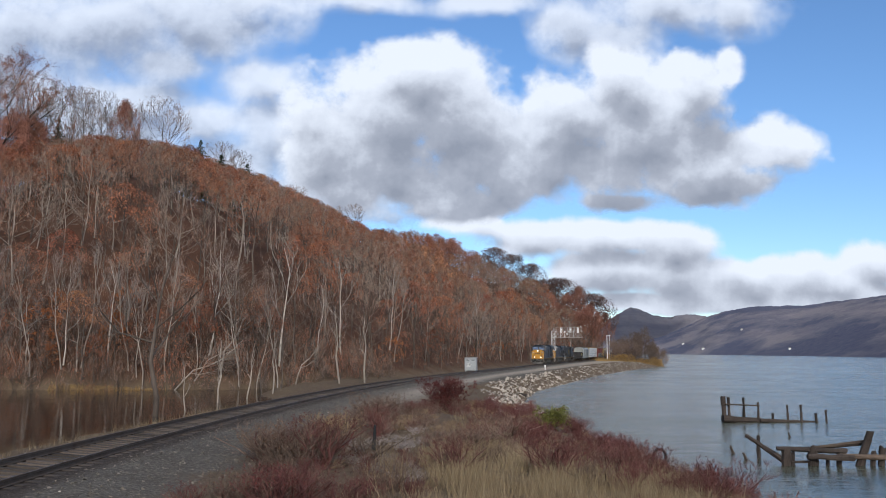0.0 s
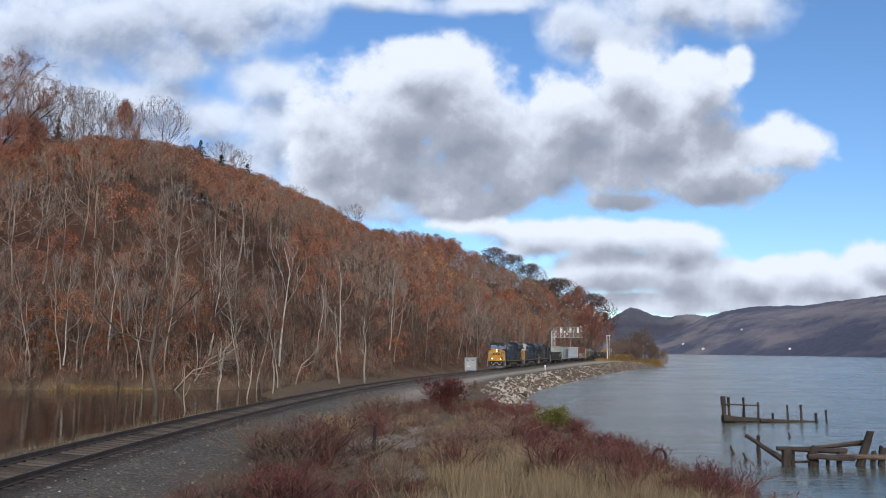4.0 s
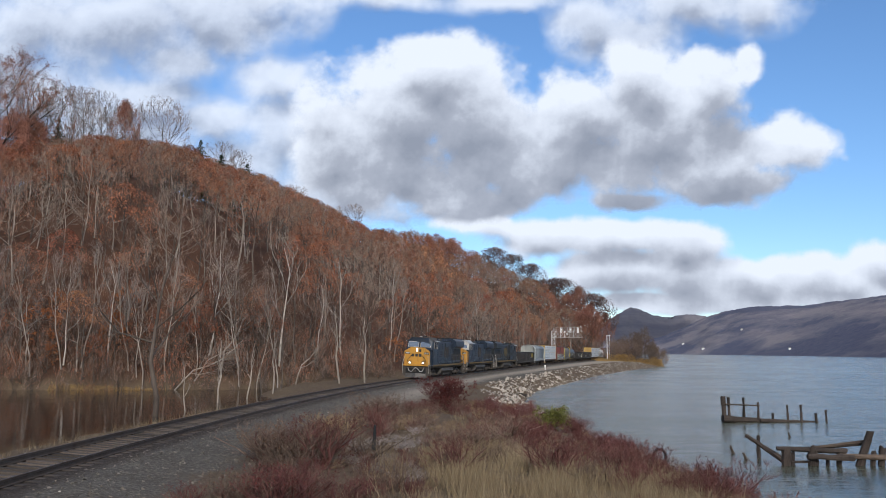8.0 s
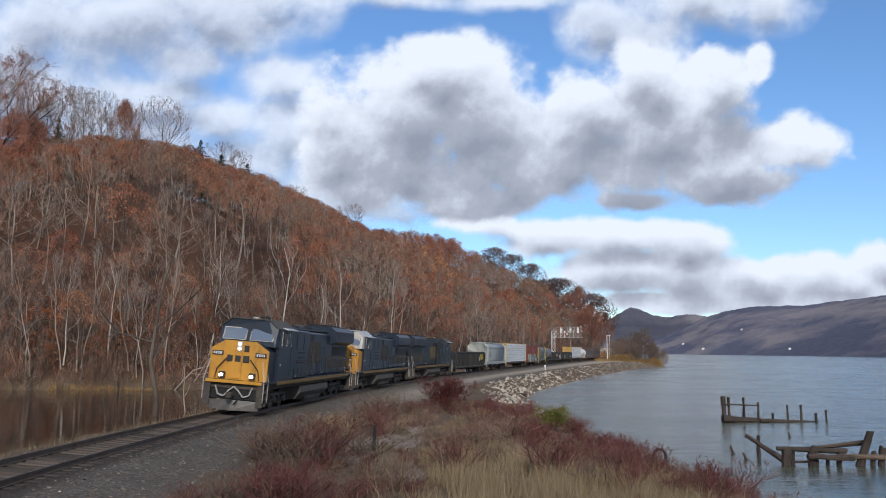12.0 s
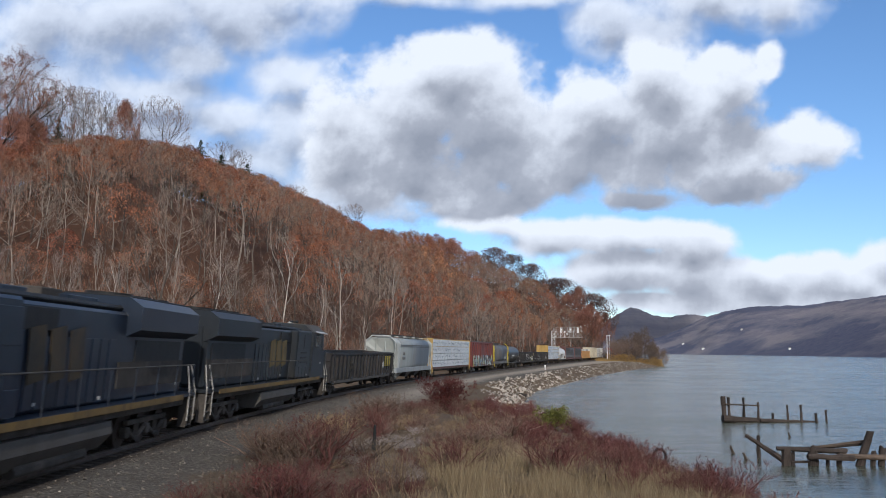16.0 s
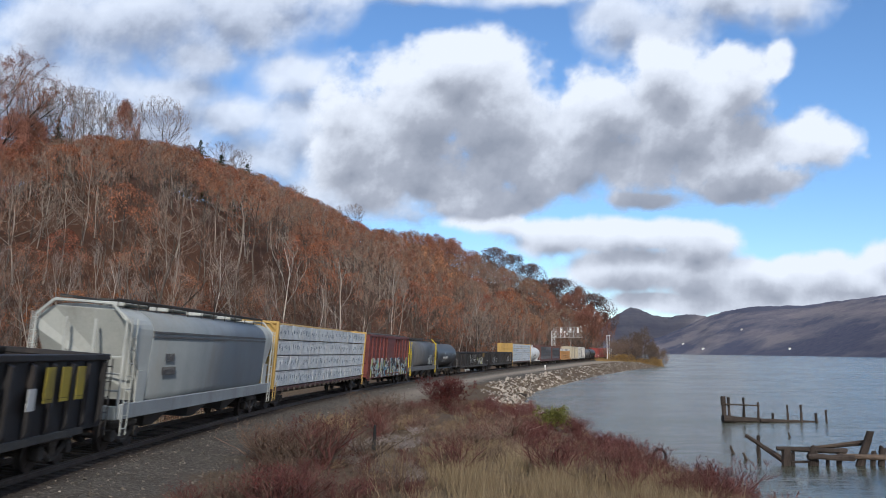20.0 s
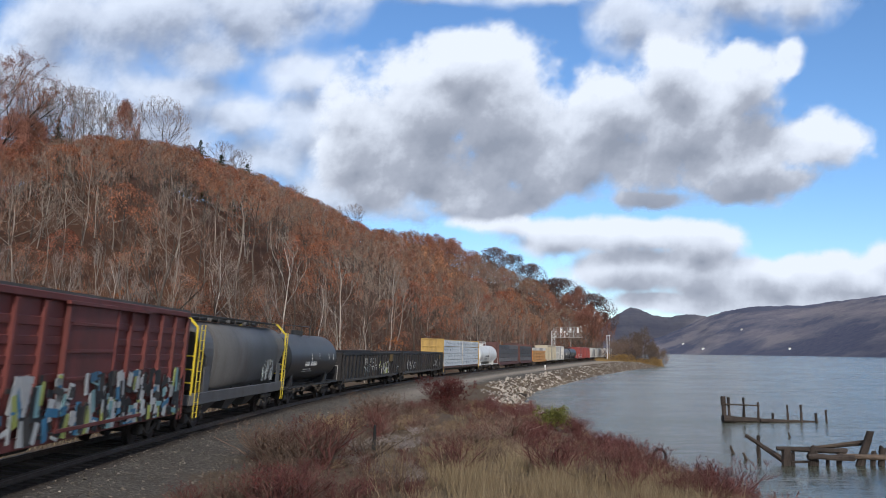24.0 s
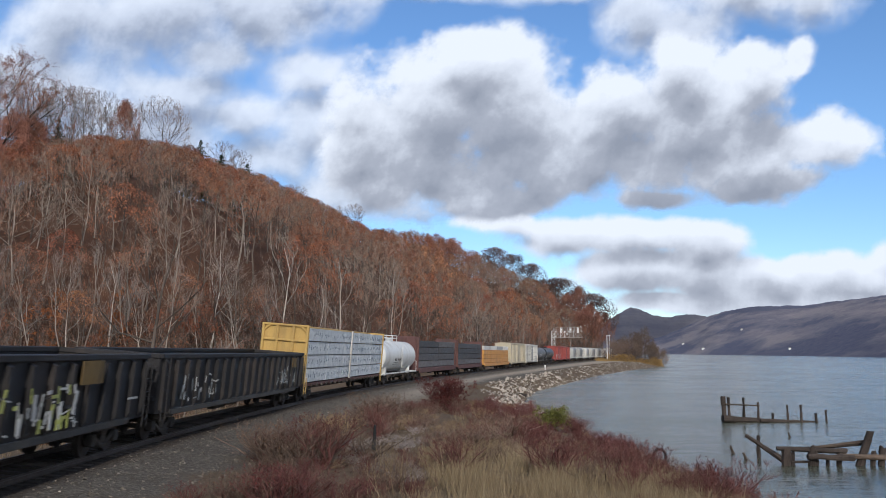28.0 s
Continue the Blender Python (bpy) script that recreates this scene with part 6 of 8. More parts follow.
def add_trucks(car, at, big=False):
    for x in at:
        tr = shared("truck", TRUCK_BIG if big else TRUCK, car, pose(x, 0, 0))
        for k in ((-1.85, 0, 1.85) if big else (-0.89, 0.89)):
            w = shared("wheelset", WHEEL_BIG if big else WHEEL, tr, pose(k, 0, 0.53 if big else 0.46))
            WHEELSETS.append((w, k, 0.53 if big else 0.46))


def coupler(car, x):
    s = 1 if x > 0 else -1
    bm = box(bmesh.new(), (x - s * 0.35, 0, 0.86), (0.75, 0.16, 0.18), 0.02)
    box(bm, (x - s * 0.02, 0.04, 0.86), (0.24, 0.30, 0.28), 0.04)
    part("coupler", bm, M["grime"], car)
    bm = rod(bmesh.new(), (x - s * 0.7, 0.35, 0.75), (x - s * 0.1, 0.30, 0.42), 0.03, n=6)
    part("air_hose", bm, M["black_metal"], car)


def ladder(car, x, y, z0, z1, mat, w=0.42, along=True, rungs=None):
    """A ladder flat against a side (along the car) or an end (across it)."""
    bm = bmesh.new()
    e = Vector((w / 2, 0, 0)) if along else Vector((0, w / 2, 0))
    c = Vector((x, y, 0))
    for i in (-1, 1):
        rod(bm, c + e * i + Vector((0, 0, z0)), c + e * i + Vector((0, 0, z1)), 0.022, n=5)
    n = rungs or max(2, int((z1 - z0) / 0.38))
    for k in range(n):
        z = z0 + (k + 0.5) * (z1 - z0) / n
        rod(bm, c - e + Vector((0, 0, z)), c + e + Vector((0, 0, z)), 0.016, n=5)
    return part("ladder", bm, mat, car)


def underframe(car, h):
    """The backbone under a car, with its brake gear."""
    part("center_sill", box(bmesh.new(), (0, 0, 0.85), (2 * h - 1.0, 0.7, 0.42), 0.03), M["grime"], car)
    part("brake_cylinder", rod(bmesh.new(), (-0.5, 0.75, 0.85), (0.5, 0.75, 0.85), 0.22, n=12), M["grime"], car)
    part("air_reservoir", rod(bmesh.new(), (1.4, 0.7, 0.82), (2.7, 0.7, 0.82), 0.26, n=12), M["grime"], car)
    for i in (-1, 1):
        part("brake_rod", rod(bmesh.new(), (i * 0.6, 0.6, 0.7), (i * (h - 2.4), 0.35, 0.6), 0.035, n=5), M["grime"], car)
        part("cross_bearer", box(bmesh.new(), (i * h * 0.35, 0, 0.92), (0.25, 2.5, 0.26), 0.02), M["grime"], car)


def new_car(name, label, category):
    return tagged(new(name), label, category, group="cars of the freight train")


def locomotive(label, L, cab_front=1, yellow_sides=False, lit=False, white_cab=True):
    ob = tagged(new("locomotive"), label, "locomotive", group="locomotives of the freight train")
    h = L / 2
    B = M["loco_blue"] if white_cab else M["loco_dirty"]
    k = cab_front          # +1: cab leads, -1: cab trails
    X = lambda x: x * k

    def span(bm, x0, x1, y, z0, z1, bevel=0.0):
        return box(bm, (X((x0 + x1) / 2), 0, (z0 + z1) / 2), (abs(x1 - x0), y, z1 - z0), bevel)

    part("underframe", span(bmesh.new(), -h + 0.9, h - 0.9, 2.7, 1.12, 1.45, 0.03), M["grime"], ob)
    part("walkway", span(bmesh.new(), -h + 0.7, h - 0.7, 3.12, 1.45, 1.56), B, ob)
    for i in (-1, 1):
        part("sill_stripe", box(bmesh.new(), (X(-0.4), i * 1.565, 1.46), (L - 5.2, 0.03, 0.19)), M["stripe_yellow"], ob, "faded yellow sill stripe")
    tank = bmesh.new()
    prism(tank, [(-1.45, 1.1), (1.45, 1.1), (1.5, 0.75), (1.15, 0.32), (-1.15, 0.32), (-1.5, 0.75)], X(-3.4), X(3.6))
    part("fuel_tank", tank, M["tank_grey"], ob, "grimy grey fuel tank")
    # long hood with its bays
    part("hood", span(bmesh.new(), -h + 1.3, h - 6.4, 2.25, 1.56, 4.25, 0.09), B, ob)
    part("hood_roof", span(bmesh.new(), -h + 1.6, h - 6.3, 1.9, 4.25, 4.45, 0.08), M["black_metal"], ob)
    part("equipment_bay", span(bmesh.new(), h - 9.2, h - 5.7, 3.0, 1.56, 4.3, 0.08), B, ob)
    wing = bmesh.new()
    prism(wing, [(-1.0, 3.45), (-1.56, 3.75), (-1.56, 4.45), (-1.15, 4.72), (1.15, 4.72), (1.56, 4.45), (1.56, 3.75), (1.0, 3.45)], X(-h + 1.25), X(-h + 7.4))
    part("radiator", wing, B, ob)
    part("radiator_grille", span(bmesh.new(), -h + 1.6, -h + 7.0, 2.2, 4.72, 4.78, 0.02), M["black_metal"], ob)
    for i in (-1, 1):
        n = 9
        for j in range(n):
            x = -h + 8.0 + j * (L - 18.4) / n
            part("hood_door", box(bmesh.new(), (X(x + 0.4), i * 1.135, 2.55), ((L - 18.4) / n - 0.10, 0.04, 1.75), 0.01), B, ob)
        part("hood_recess", box(bmesh.new(), (X(-h + 4.6), i * 1.15, 2.35), (6.4, 0.03, 0.8)), M["grime"], ob)
        for j in range(5):
            part("louvre", box(bmesh.new(), (X(h - 7.6), i * 1.51, 2.2 + j * 0.28), (1.4, 0.04, 0.10), 0.01), M["black_metal"], ob)
        part("intake_grille", box(bmesh.new(), (X(-h + 4.2), i * 1.135, 3.05), (4.6, 0.05, 0.75)), M["black_metal"], ob)
        for j in range(3):     # the road's faded initials, as plain blocks
            bm = bmesh.new()
            box(bm, (X(h - 11.9) + (j - 1) * 1.15 * -i, i * (1.175), 3.0), (0.86, 0.02, 1.35), 0.0, pose(0, 0, 0, 0, 8, 0))
            part("side_mark", bm, M["faded_yellow"] if white_cab else M["dull_gold"], ob, "faded yellow block mark")
        part("window", box(bmesh.new(), (X(h - 4.1), i * 1.555, 3.75), (1.55, 0.03, 0.72), 0.02), M["side_glass"], ob, "dark cab side window")
        for w in (-0.9, 0.0, 0.9):
            part("window_frame", box(bmesh.new(), (X(h - 4.1) + w, i * 1.56, 3.75), (0.045, 0.05, 0.80), 0.01), M["rail_white"] if white_cab else B, ob)
        part("sun_visor", box(bmesh.new(), (X(h - 4.1), i * 1.72, 4.28), (1.9, 0.36, 0.05), 0.0, pose(0, 0, 0, -i * 14, 0, 0)), M["cab_roof"], ob, "pale sheet visor over the cab window")
        # handrails
        n = 9
        rail = bmesh.new()
        rod(rail, (X(-h + 1.0), i * 1.5, 2.6), (X(h - 6.6), i * 1.5, 2.6), 0.024, n=6)
        part("handrail", rail, M["tank_grey"], ob)
        for j in range(n):
            x = X(-h + 1.0 + j * (L - 7.6) / (n - 1))
            part("handrail_post", rod(bmesh.new(), (x, i * 1.5, 1.55), (x, i * 1.5, 2.6), 0.022, n=5), B, ob)
        for e in (-1, 1):
            x = e * (h - 1.05)
            for z in (0.38, 0.70, 1.02, 1.32):
                part("step", box(bmesh.new(), (x, i * 1.36, z), (0.55, 0.34, 0.035)), M["grime"], ob)
            for q in (-0.29, 0.29):
                part("step_side", box(bmesh.new(), (x + q, i * 1.36, 0.85), (0.035, 0.34, 1.1)), M["grime"], ob)
            for q in (-0.36, 0.36):
                bm = rod(bmesh.new(), (x + q, i * 1.55, 0.55), (x + q, i * 1.55, 1.6), 0.022, n=5)
                rod(bm, (x + q, i * 1.55, 1.6), (x + q * 0.6, i * 1.35, 2.55), 0.022, n=5)
                part("grab_iron", bm, M["rail_white"], ob, "pale bent grab rail")
    # fittings on the roof and under the frame
    for j in range(3):
        part("roof_fan", rod(bmesh.new(), (X(-h + 2.6 + j * 1.8), 0, 4.78), (X(-h + 2.6 + j * 1.8), 0, 4.86), 0.72, n=18), M["black_metal"], ob)
    part("exhaust_stack", box(bmesh.new(), (X(-1.0), 0, 4.55), (1.3, 0.7, 0.26), 0.03), M["grime"], ob)
    for x, w, z in ((-h + 9.6, 1.9, 4.50), (1.6, 1.2, 4.50), (h - 8.4, 1.6, 4.38)):
        part("roof_hatch", box(bmesh.new(), (X(x), 0, z), (w, 1.3, 0.14), 0.02), B, ob)
    part("antenna", rod(bmesh.new(), (X(h - 4.2), -0.3, 4.72), (X(h - 4.2), -0.3, 4.83), 0.22, 0.10, 12), M["rail_white"], ob)
    for i in (-1, 1):
        for y in (1.22, 1.02):
            part("air_reservoir", rod(bmesh.new(), (X(-2.2), i * y * 0.95, 0.30 + 0.9 * (y < 1.1)), (X(1.8), i * y * 0.95, 0.30 + 0.9 * (y < 1.1)), 0.16, n=10), M["grime"], ob)
        for j in range(4):
            part("battery_door", box(bmesh.new(), (X(h - 9.0 + j * 0.82), i * 1.515, 1.95), (0.72, 0.04, 0.62), 0.01), B, ob)
        for j in range(2):
            part("bay_door", box(bmesh.new(), (X(h - 8.55 + j * 1.5), i * 1.515, 3.65), (1.3, 0.04, 0.85), 0.01), B, ob)
        part("cab_door", box(bmesh.new(), (X(h - 5.35), i * 1.56, 2.75), (0.62, 0.04, 1.9), 0.01), B, ob)
        part("brake_grid_intake", box(bmesh.new(), (X(h - 10.6), i * 1.14, 3.85), (2.2, 0.06, 0.55), 0.01), M["black_metal"], ob)
        for x, z, w in ((h - 3.2, 2.4, 0.16), (h - 6.6, 1.75, 0.12), (-h + 9.0, 1.75, 0.14), (-h + 2.0, 1.9, 0.12), (1.0, 1.8, 0.10)):
            part("notice_plate", box(bmesh.new(), (X(x), i * (1.57 if x > h - 5.7 else 1.535 if x > h - 9.2 else 1.17), z), (w, 0.02, w * 0.8)), M["mark_white"], ob, "small pale notice plate")
    # cab
    cab = bmesh.new()
    prism(cab, [(-1.55, 1.56), (1.55, 1.56), (1.55, 4.25), (1.0, 4.68), (-1.0, 4.68), (-1.55, 4.25)], X(h - 5.75), X(h - 2.75))
    part("cab", cab, B, ob)
    front = bmesh.new()
    a = [(-1.54, 3.3), (1.54, 3.3), (1.54, 4.22), (1.0, 4.64), (-1.0, 4.64), (-1.54, 4.22)]
    va = [front.verts.new((X(h - 2.75), y, z)) for y, z in a]
    vb = [front.verts.new((X(h - 2.15) if z < 3.5 else X(h - 2.5), y * 0.97, z)) for y, z in a]
    for j in range(6):
        front.faces.new((va[j], va[(j + 1) % 6], vb[(j + 1) % 6], vb[j]))
    front.faces.new(vb)
    bmesh.ops.recalc_face_normals(front, faces=front.faces[:])
    # white on the yellow-nosed unit paints glare over a dark blue cab front
    part("cab_front", front, M["rail_white"] if yellow_sides else B, ob, "cab front whitened with painted glare" if yellow_sides else "")
    roof = bmesh.new()
    prism(roof, [(-1.57, 4.22), (-1.0, 4.66), (1.0, 4.66), (1.57, 4.22), (1.58, 4.27), (1.02, 4.72), (-1.02, 4.72), (-1.58, 4.27)], X(h - 5.6), X(h - 2.42))
    # the yellow-nosed unit gets the paler grey with painted glint
    part("cab_roof", roof, M["cab_roof"] if yellow_sides else M["tank_grey"], ob, "dull grey cab roof")
    part("horn", rod(rod(bmesh.new(), (X(h - 5.2), 0.2, 4.82), (X(h - 4.6), 0.2, 4.84), 0.05, 0.10), (X(h - 5.1), -0.1, 4.82), (X(h - 4.6), -0.1, 4.84), 0.04, 0.09), M["black_metal"], ob)
    tilt = pose(0, 0, 0, 0, -k * 22, 0)
    for i in (-1, 1):
        part("windshield_frame", box(bmesh.new(), (X(h - 2.35), i * 0.72, 3.88), (0.05, 1.24, 0.70), 0.0, tilt), M["rail_white"], ob)
        part("windshield", box(bmesh.new(), (X(h - 2.32), i * 0.72, 3.88), (0.05, 1.14, 0.60), 0.0, tilt), M["glass"], ob, "windshield that mirrors the bright sky")
    # nose
    Y = M["loco_yellow"]
    nose = bmesh.new()
    prism(nose, [(-1.42, 1.56), (1.42, 1.56), (1.42, 3.05), (0.75, 3.5), (-0.75, 3.5), (-1.42, 3.05)], X(h - 2.75), X(h - 1.30))
    part("nose", nose, Y if yellow_sides else B, ob)
    plate = bmesh.new()
    prism(plate, [(-1.5, 1.5), (1.5, 1.5), (1.5, 3.08), (0.8, 3.52), (-0.8, 3.52), (-1.5, 3.08)], X(h - 1.30), X(h - 1.18))
    part("nose_front", plate, Y if lit or yellow_sides else B, ob, "yellow nose front" if lit or yellow_sides else "")
    xf = X(h - 1.15)
    part("nose_door", box(bmesh.new(), (xf, -0.15, 2.35), (0.05, 0.62, 1.45), 0.01), Y if lit or yellow_sides else B, ob)
    part("headlight_box", box(bmesh.new(), (xf, 0.0, 3.24), (0.12, 0.26, 0.50), 0.02), M["rail_white"], ob)
    part("bell_hole", box(bmesh.new(), (xf, 0.36, 3.15), (0.06, 0.26, 0.32), 0.02), M["mark_black"], ob)
    for z in (3.13, 3.36):
        part("headlight", rod(bmesh.new(), (xf, 0, z), (X(h - 1.06), 0, z), 0.075, n=12), M["headlight"] if lit else M["glass"], ob, "bright headlight" if lit else "")
    for i in (-1, 1):
        part("number_board", box(bmesh.new(), (xf, i * 1.12, 2.86), (0.05, 0.56, 0.22)), M["mark_black"], ob)
        for j in range(4):
            part("number_bar", box(bmesh.new(), (X(h - 1.12), i * 1.12 + (j - 1.5) * 0.115, 2.86), (0.02, 0.075, 0.13)), M["mark_white"], ob)
        part("ditch_light", rod(bmesh.new(), (X(h - 1.0), i * 0.78, 1.78), (X(h - 0.86), i * 0.78, 1.78), 0.085, n=12), M["headlight"] if lit else M["glass"], ob, "bright ditch light" if lit else "")
        part("ditch_light_box", box(bmesh.new(), (X(h - 1.08), i * 0.78, 1.78), (0.18, 0.30, 0.34), 0.02), M["mark_black"], ob)
        bm = bmesh.new()
        for a, b in (((1.15, 1.6), (1.05, 2.1)), ((1.05, 2.1), (0.62, 2.62))):
            rod(bm, (X(h - 1.06), i * a[0], a[1]), (X(h - 1.06), i * b[0], b[1]), 0.028, n=5)
        part("nose_grab", bm, M["black_metal"], ob)
    bm = bmesh.new()       # the emblem on the nose, as plain dark bars
    for j in range(3):
        box(bm, (xf, (j - 1) * 0.42 - 0.05, 2.62), (0.065, 0.32, 0.34), 0.02)
    part("nose_mark", bm, M["mark_black"], ob, "dark block emblem")
    if yellow_sides:
        part("cab_number_board", box(bmesh.new(), (X(h - 2.40), 0, 4.47), (0.14, 1.30, 0.34), 0.0), M["mark_black"], ob, "black number board")
        for j in range(4):
            part("number_bar", box(bmesh.new(), (X(h - 2.32), (j - 1.5) * 0.24, 4.47), (0.02, 0.15, 0.20)), M["mark_white"], ob)
    part("anticlimber", box(bmesh.new(), (X(h - 0.9), 0, 1.48), (0.5, 2.9, 0.16), 0.02), Y if lit or yellow_sides else B, ob)
    part("pilot", box(bmesh.new(), (X(h - 1.02), 0, 1.0), (0.10, 2.75, 0.80), 0.02), M["black_metal"], ob)
    plow = bmesh.new()
    v = [plow.verts.new((X(x), y, z)) for x, y, z in ((h - 0.88, -1.3, 0.12), (h - 0.35, 0, 0.10), (h - 0.88, 1.3, 0.12), (h - 0.88, 1.3, 0.55), (h - 0.62, 0, 0.62), (h - 0.88, -1.3, 0.55), (h - 0.97, -1.3, 0.12), (h - 0.97, 1.3, 0.12), (h - 0.97, 1.3, 0.55), (h - 0.97, -1.3, 0.55))]
    for f in ((0, 1, 4, 5), (1, 2, 3, 4), (6, 9, 8, 7), (0, 5, 9, 6), (2, 7, 8, 3), (5, 4, 3, 8, 9), (0, 6, 7, 2, 1)):
        plow.faces.new([v[j] for j in f])
    bmesh.ops.recalc_face_normals(plow, faces=plow.faces[:])
    part("snow_plow", plow, M["plow_steel"], ob, "scuffed steel snow plow")
    bm = bmesh.new()
    pts = [(-0.95, 1.25), (-0.8, 0.85), (-0.5, 0.75), (-0.25, 1.05), (0, 1.25), (0.25, 1.05), (0.5, 0.75), (0.8, 0.85), (0.95, 1.25)]
    for a, b in zip(pts[:-1], pts[1:]):
        rod(bm, (X(h - 0.80), a[0], a[1]), (X(h - 0.80), b[0], b[1]), 0.035, n=6)
    part("cable", bm, M["rail_white"], ob, "pale looped cable")
    part("rear_plate", box(bmesh.new(), (X(-h + 0.95), 0, 1.0), (0.12, 2.9, 0.85), 0.02), M["grime"], ob)
    part("rear_panel", box(bmesh.new(), (X(-h + 1.24), 0, 2.9), (0.08, 1.9, 2.4), 0.03), Y if yellow_sides or lit else B, ob)
    for e in (-1, 1):
        coupler(ob, e * h)
    add_trucks(ob, (-h + 4.3, h - 4.5), True)
    return ob


def gondola(label, L, mat, top, marks):
    ob = new_car("gondola", label, "gondola car")
    h = L / 2 - 0.55
    part("floor", box(bmesh.new(), (0, 0, 1.12), (2 * h, 2.85, 0.12)), mat, ob)
    for i in (-1, 1):
        part("side_wall", box(bmesh.new(), (0, i * 1.44, (top + 1.0) / 2), (2 * h, 0.06, top - 1.0)), mat, ob)
        part("top_chord", box(bmesh.new(), (0, i * 1.47, top - 0.06), (2 * h + 0.05, 0.20, 0.16), 0.02), mat, ob)
        part("side_sill", box(bmesh.new(), (0, i * 1.46, 1.0), (2 * h - 2.6, 0.12, 0.20), 0.02), M["tank_grey"], ob)
        n = 20
        for j in range(n):
            x = -h + 0.35 + j * (2 * h - 0.7) / (n - 1)
            bm = bmesh.new()
            prism(bm, [(i * 1.47, top - 0.16), (i * 1.62, top - 0.24), (i * 1.60, 1.25), (i * 1.47, 1.05)], x - 0.09, x + 0.09)
            part("rib", bm, mat, ob)
        part("end_wall", box(bmesh.new(), (i * h, 0, (top + 1.0) / 2), (0.08, 2.9, top - 1.0)), mat, ob)
        for z in (1.5, 2.0, 2.5):
            part("end_rib", box(bmesh.new(), (i * (h + 0.05), 0, z), (0.10, 2.85, 0.16), 0.02), mat, ob)
        part("end_chord", box(bmesh.new(), (i * h, 0, top - 0.06), (0.18, 2.95, 0.16), 0.02), mat, ob)
        for e in (-1, 1):
            ladder(ob, e * (h - 0.25), i * 1.66, 0.75, top - 0.1, mat, rungs=5)
        coupler(ob, i * L / 2)
    for (x, z, w, t, m, lab) in marks:
        part("mark", box(bmesh.new(), (x, 1.648, z), (w, 0.02, t)), M[m], ob, lab)
    underframe(ob, h)
    add_trucks(ob, (-h + 1.9, h - 1.9))
    return ob


def strokes(ob, x0, x1, z0, z1, n, mats, seed, y=1.66, thick=0.14):
    """Spray-paint scrawl, as plain slanting strokes that spell nothing."""
    r = random.Random(seed)
    for j in range(n):
        x, z = r.uniform(x0, x1), z0 + (z1 - z0) * r.random() ** 1.2
        w, t = r.uniform(0.35, 1.3) * thick, r.uniform(0.12, 0.55) * (z1 - z0)
        if r.random() < 0.35:
            w, t = t * 0.8, w * 0.6
        z = max(z0 + t / 2, min(z1 - t / 2, z))
        part("paint_stroke", box(bmesh.new(), (x, y + 0.0015 * (j % 9), z), (w, 0.012, t), 0.0, pose(0, 0, 0, 0, r.uniform(-18, 18), 0)), M[mats[j % len(mats)]], ob)


def side_sheet(ob, name, prof, x0, x1, mat, n=1):
    bm = prism(bmesh.new(), prof, x0, x1)
    return part(name, bm, mat, ob)


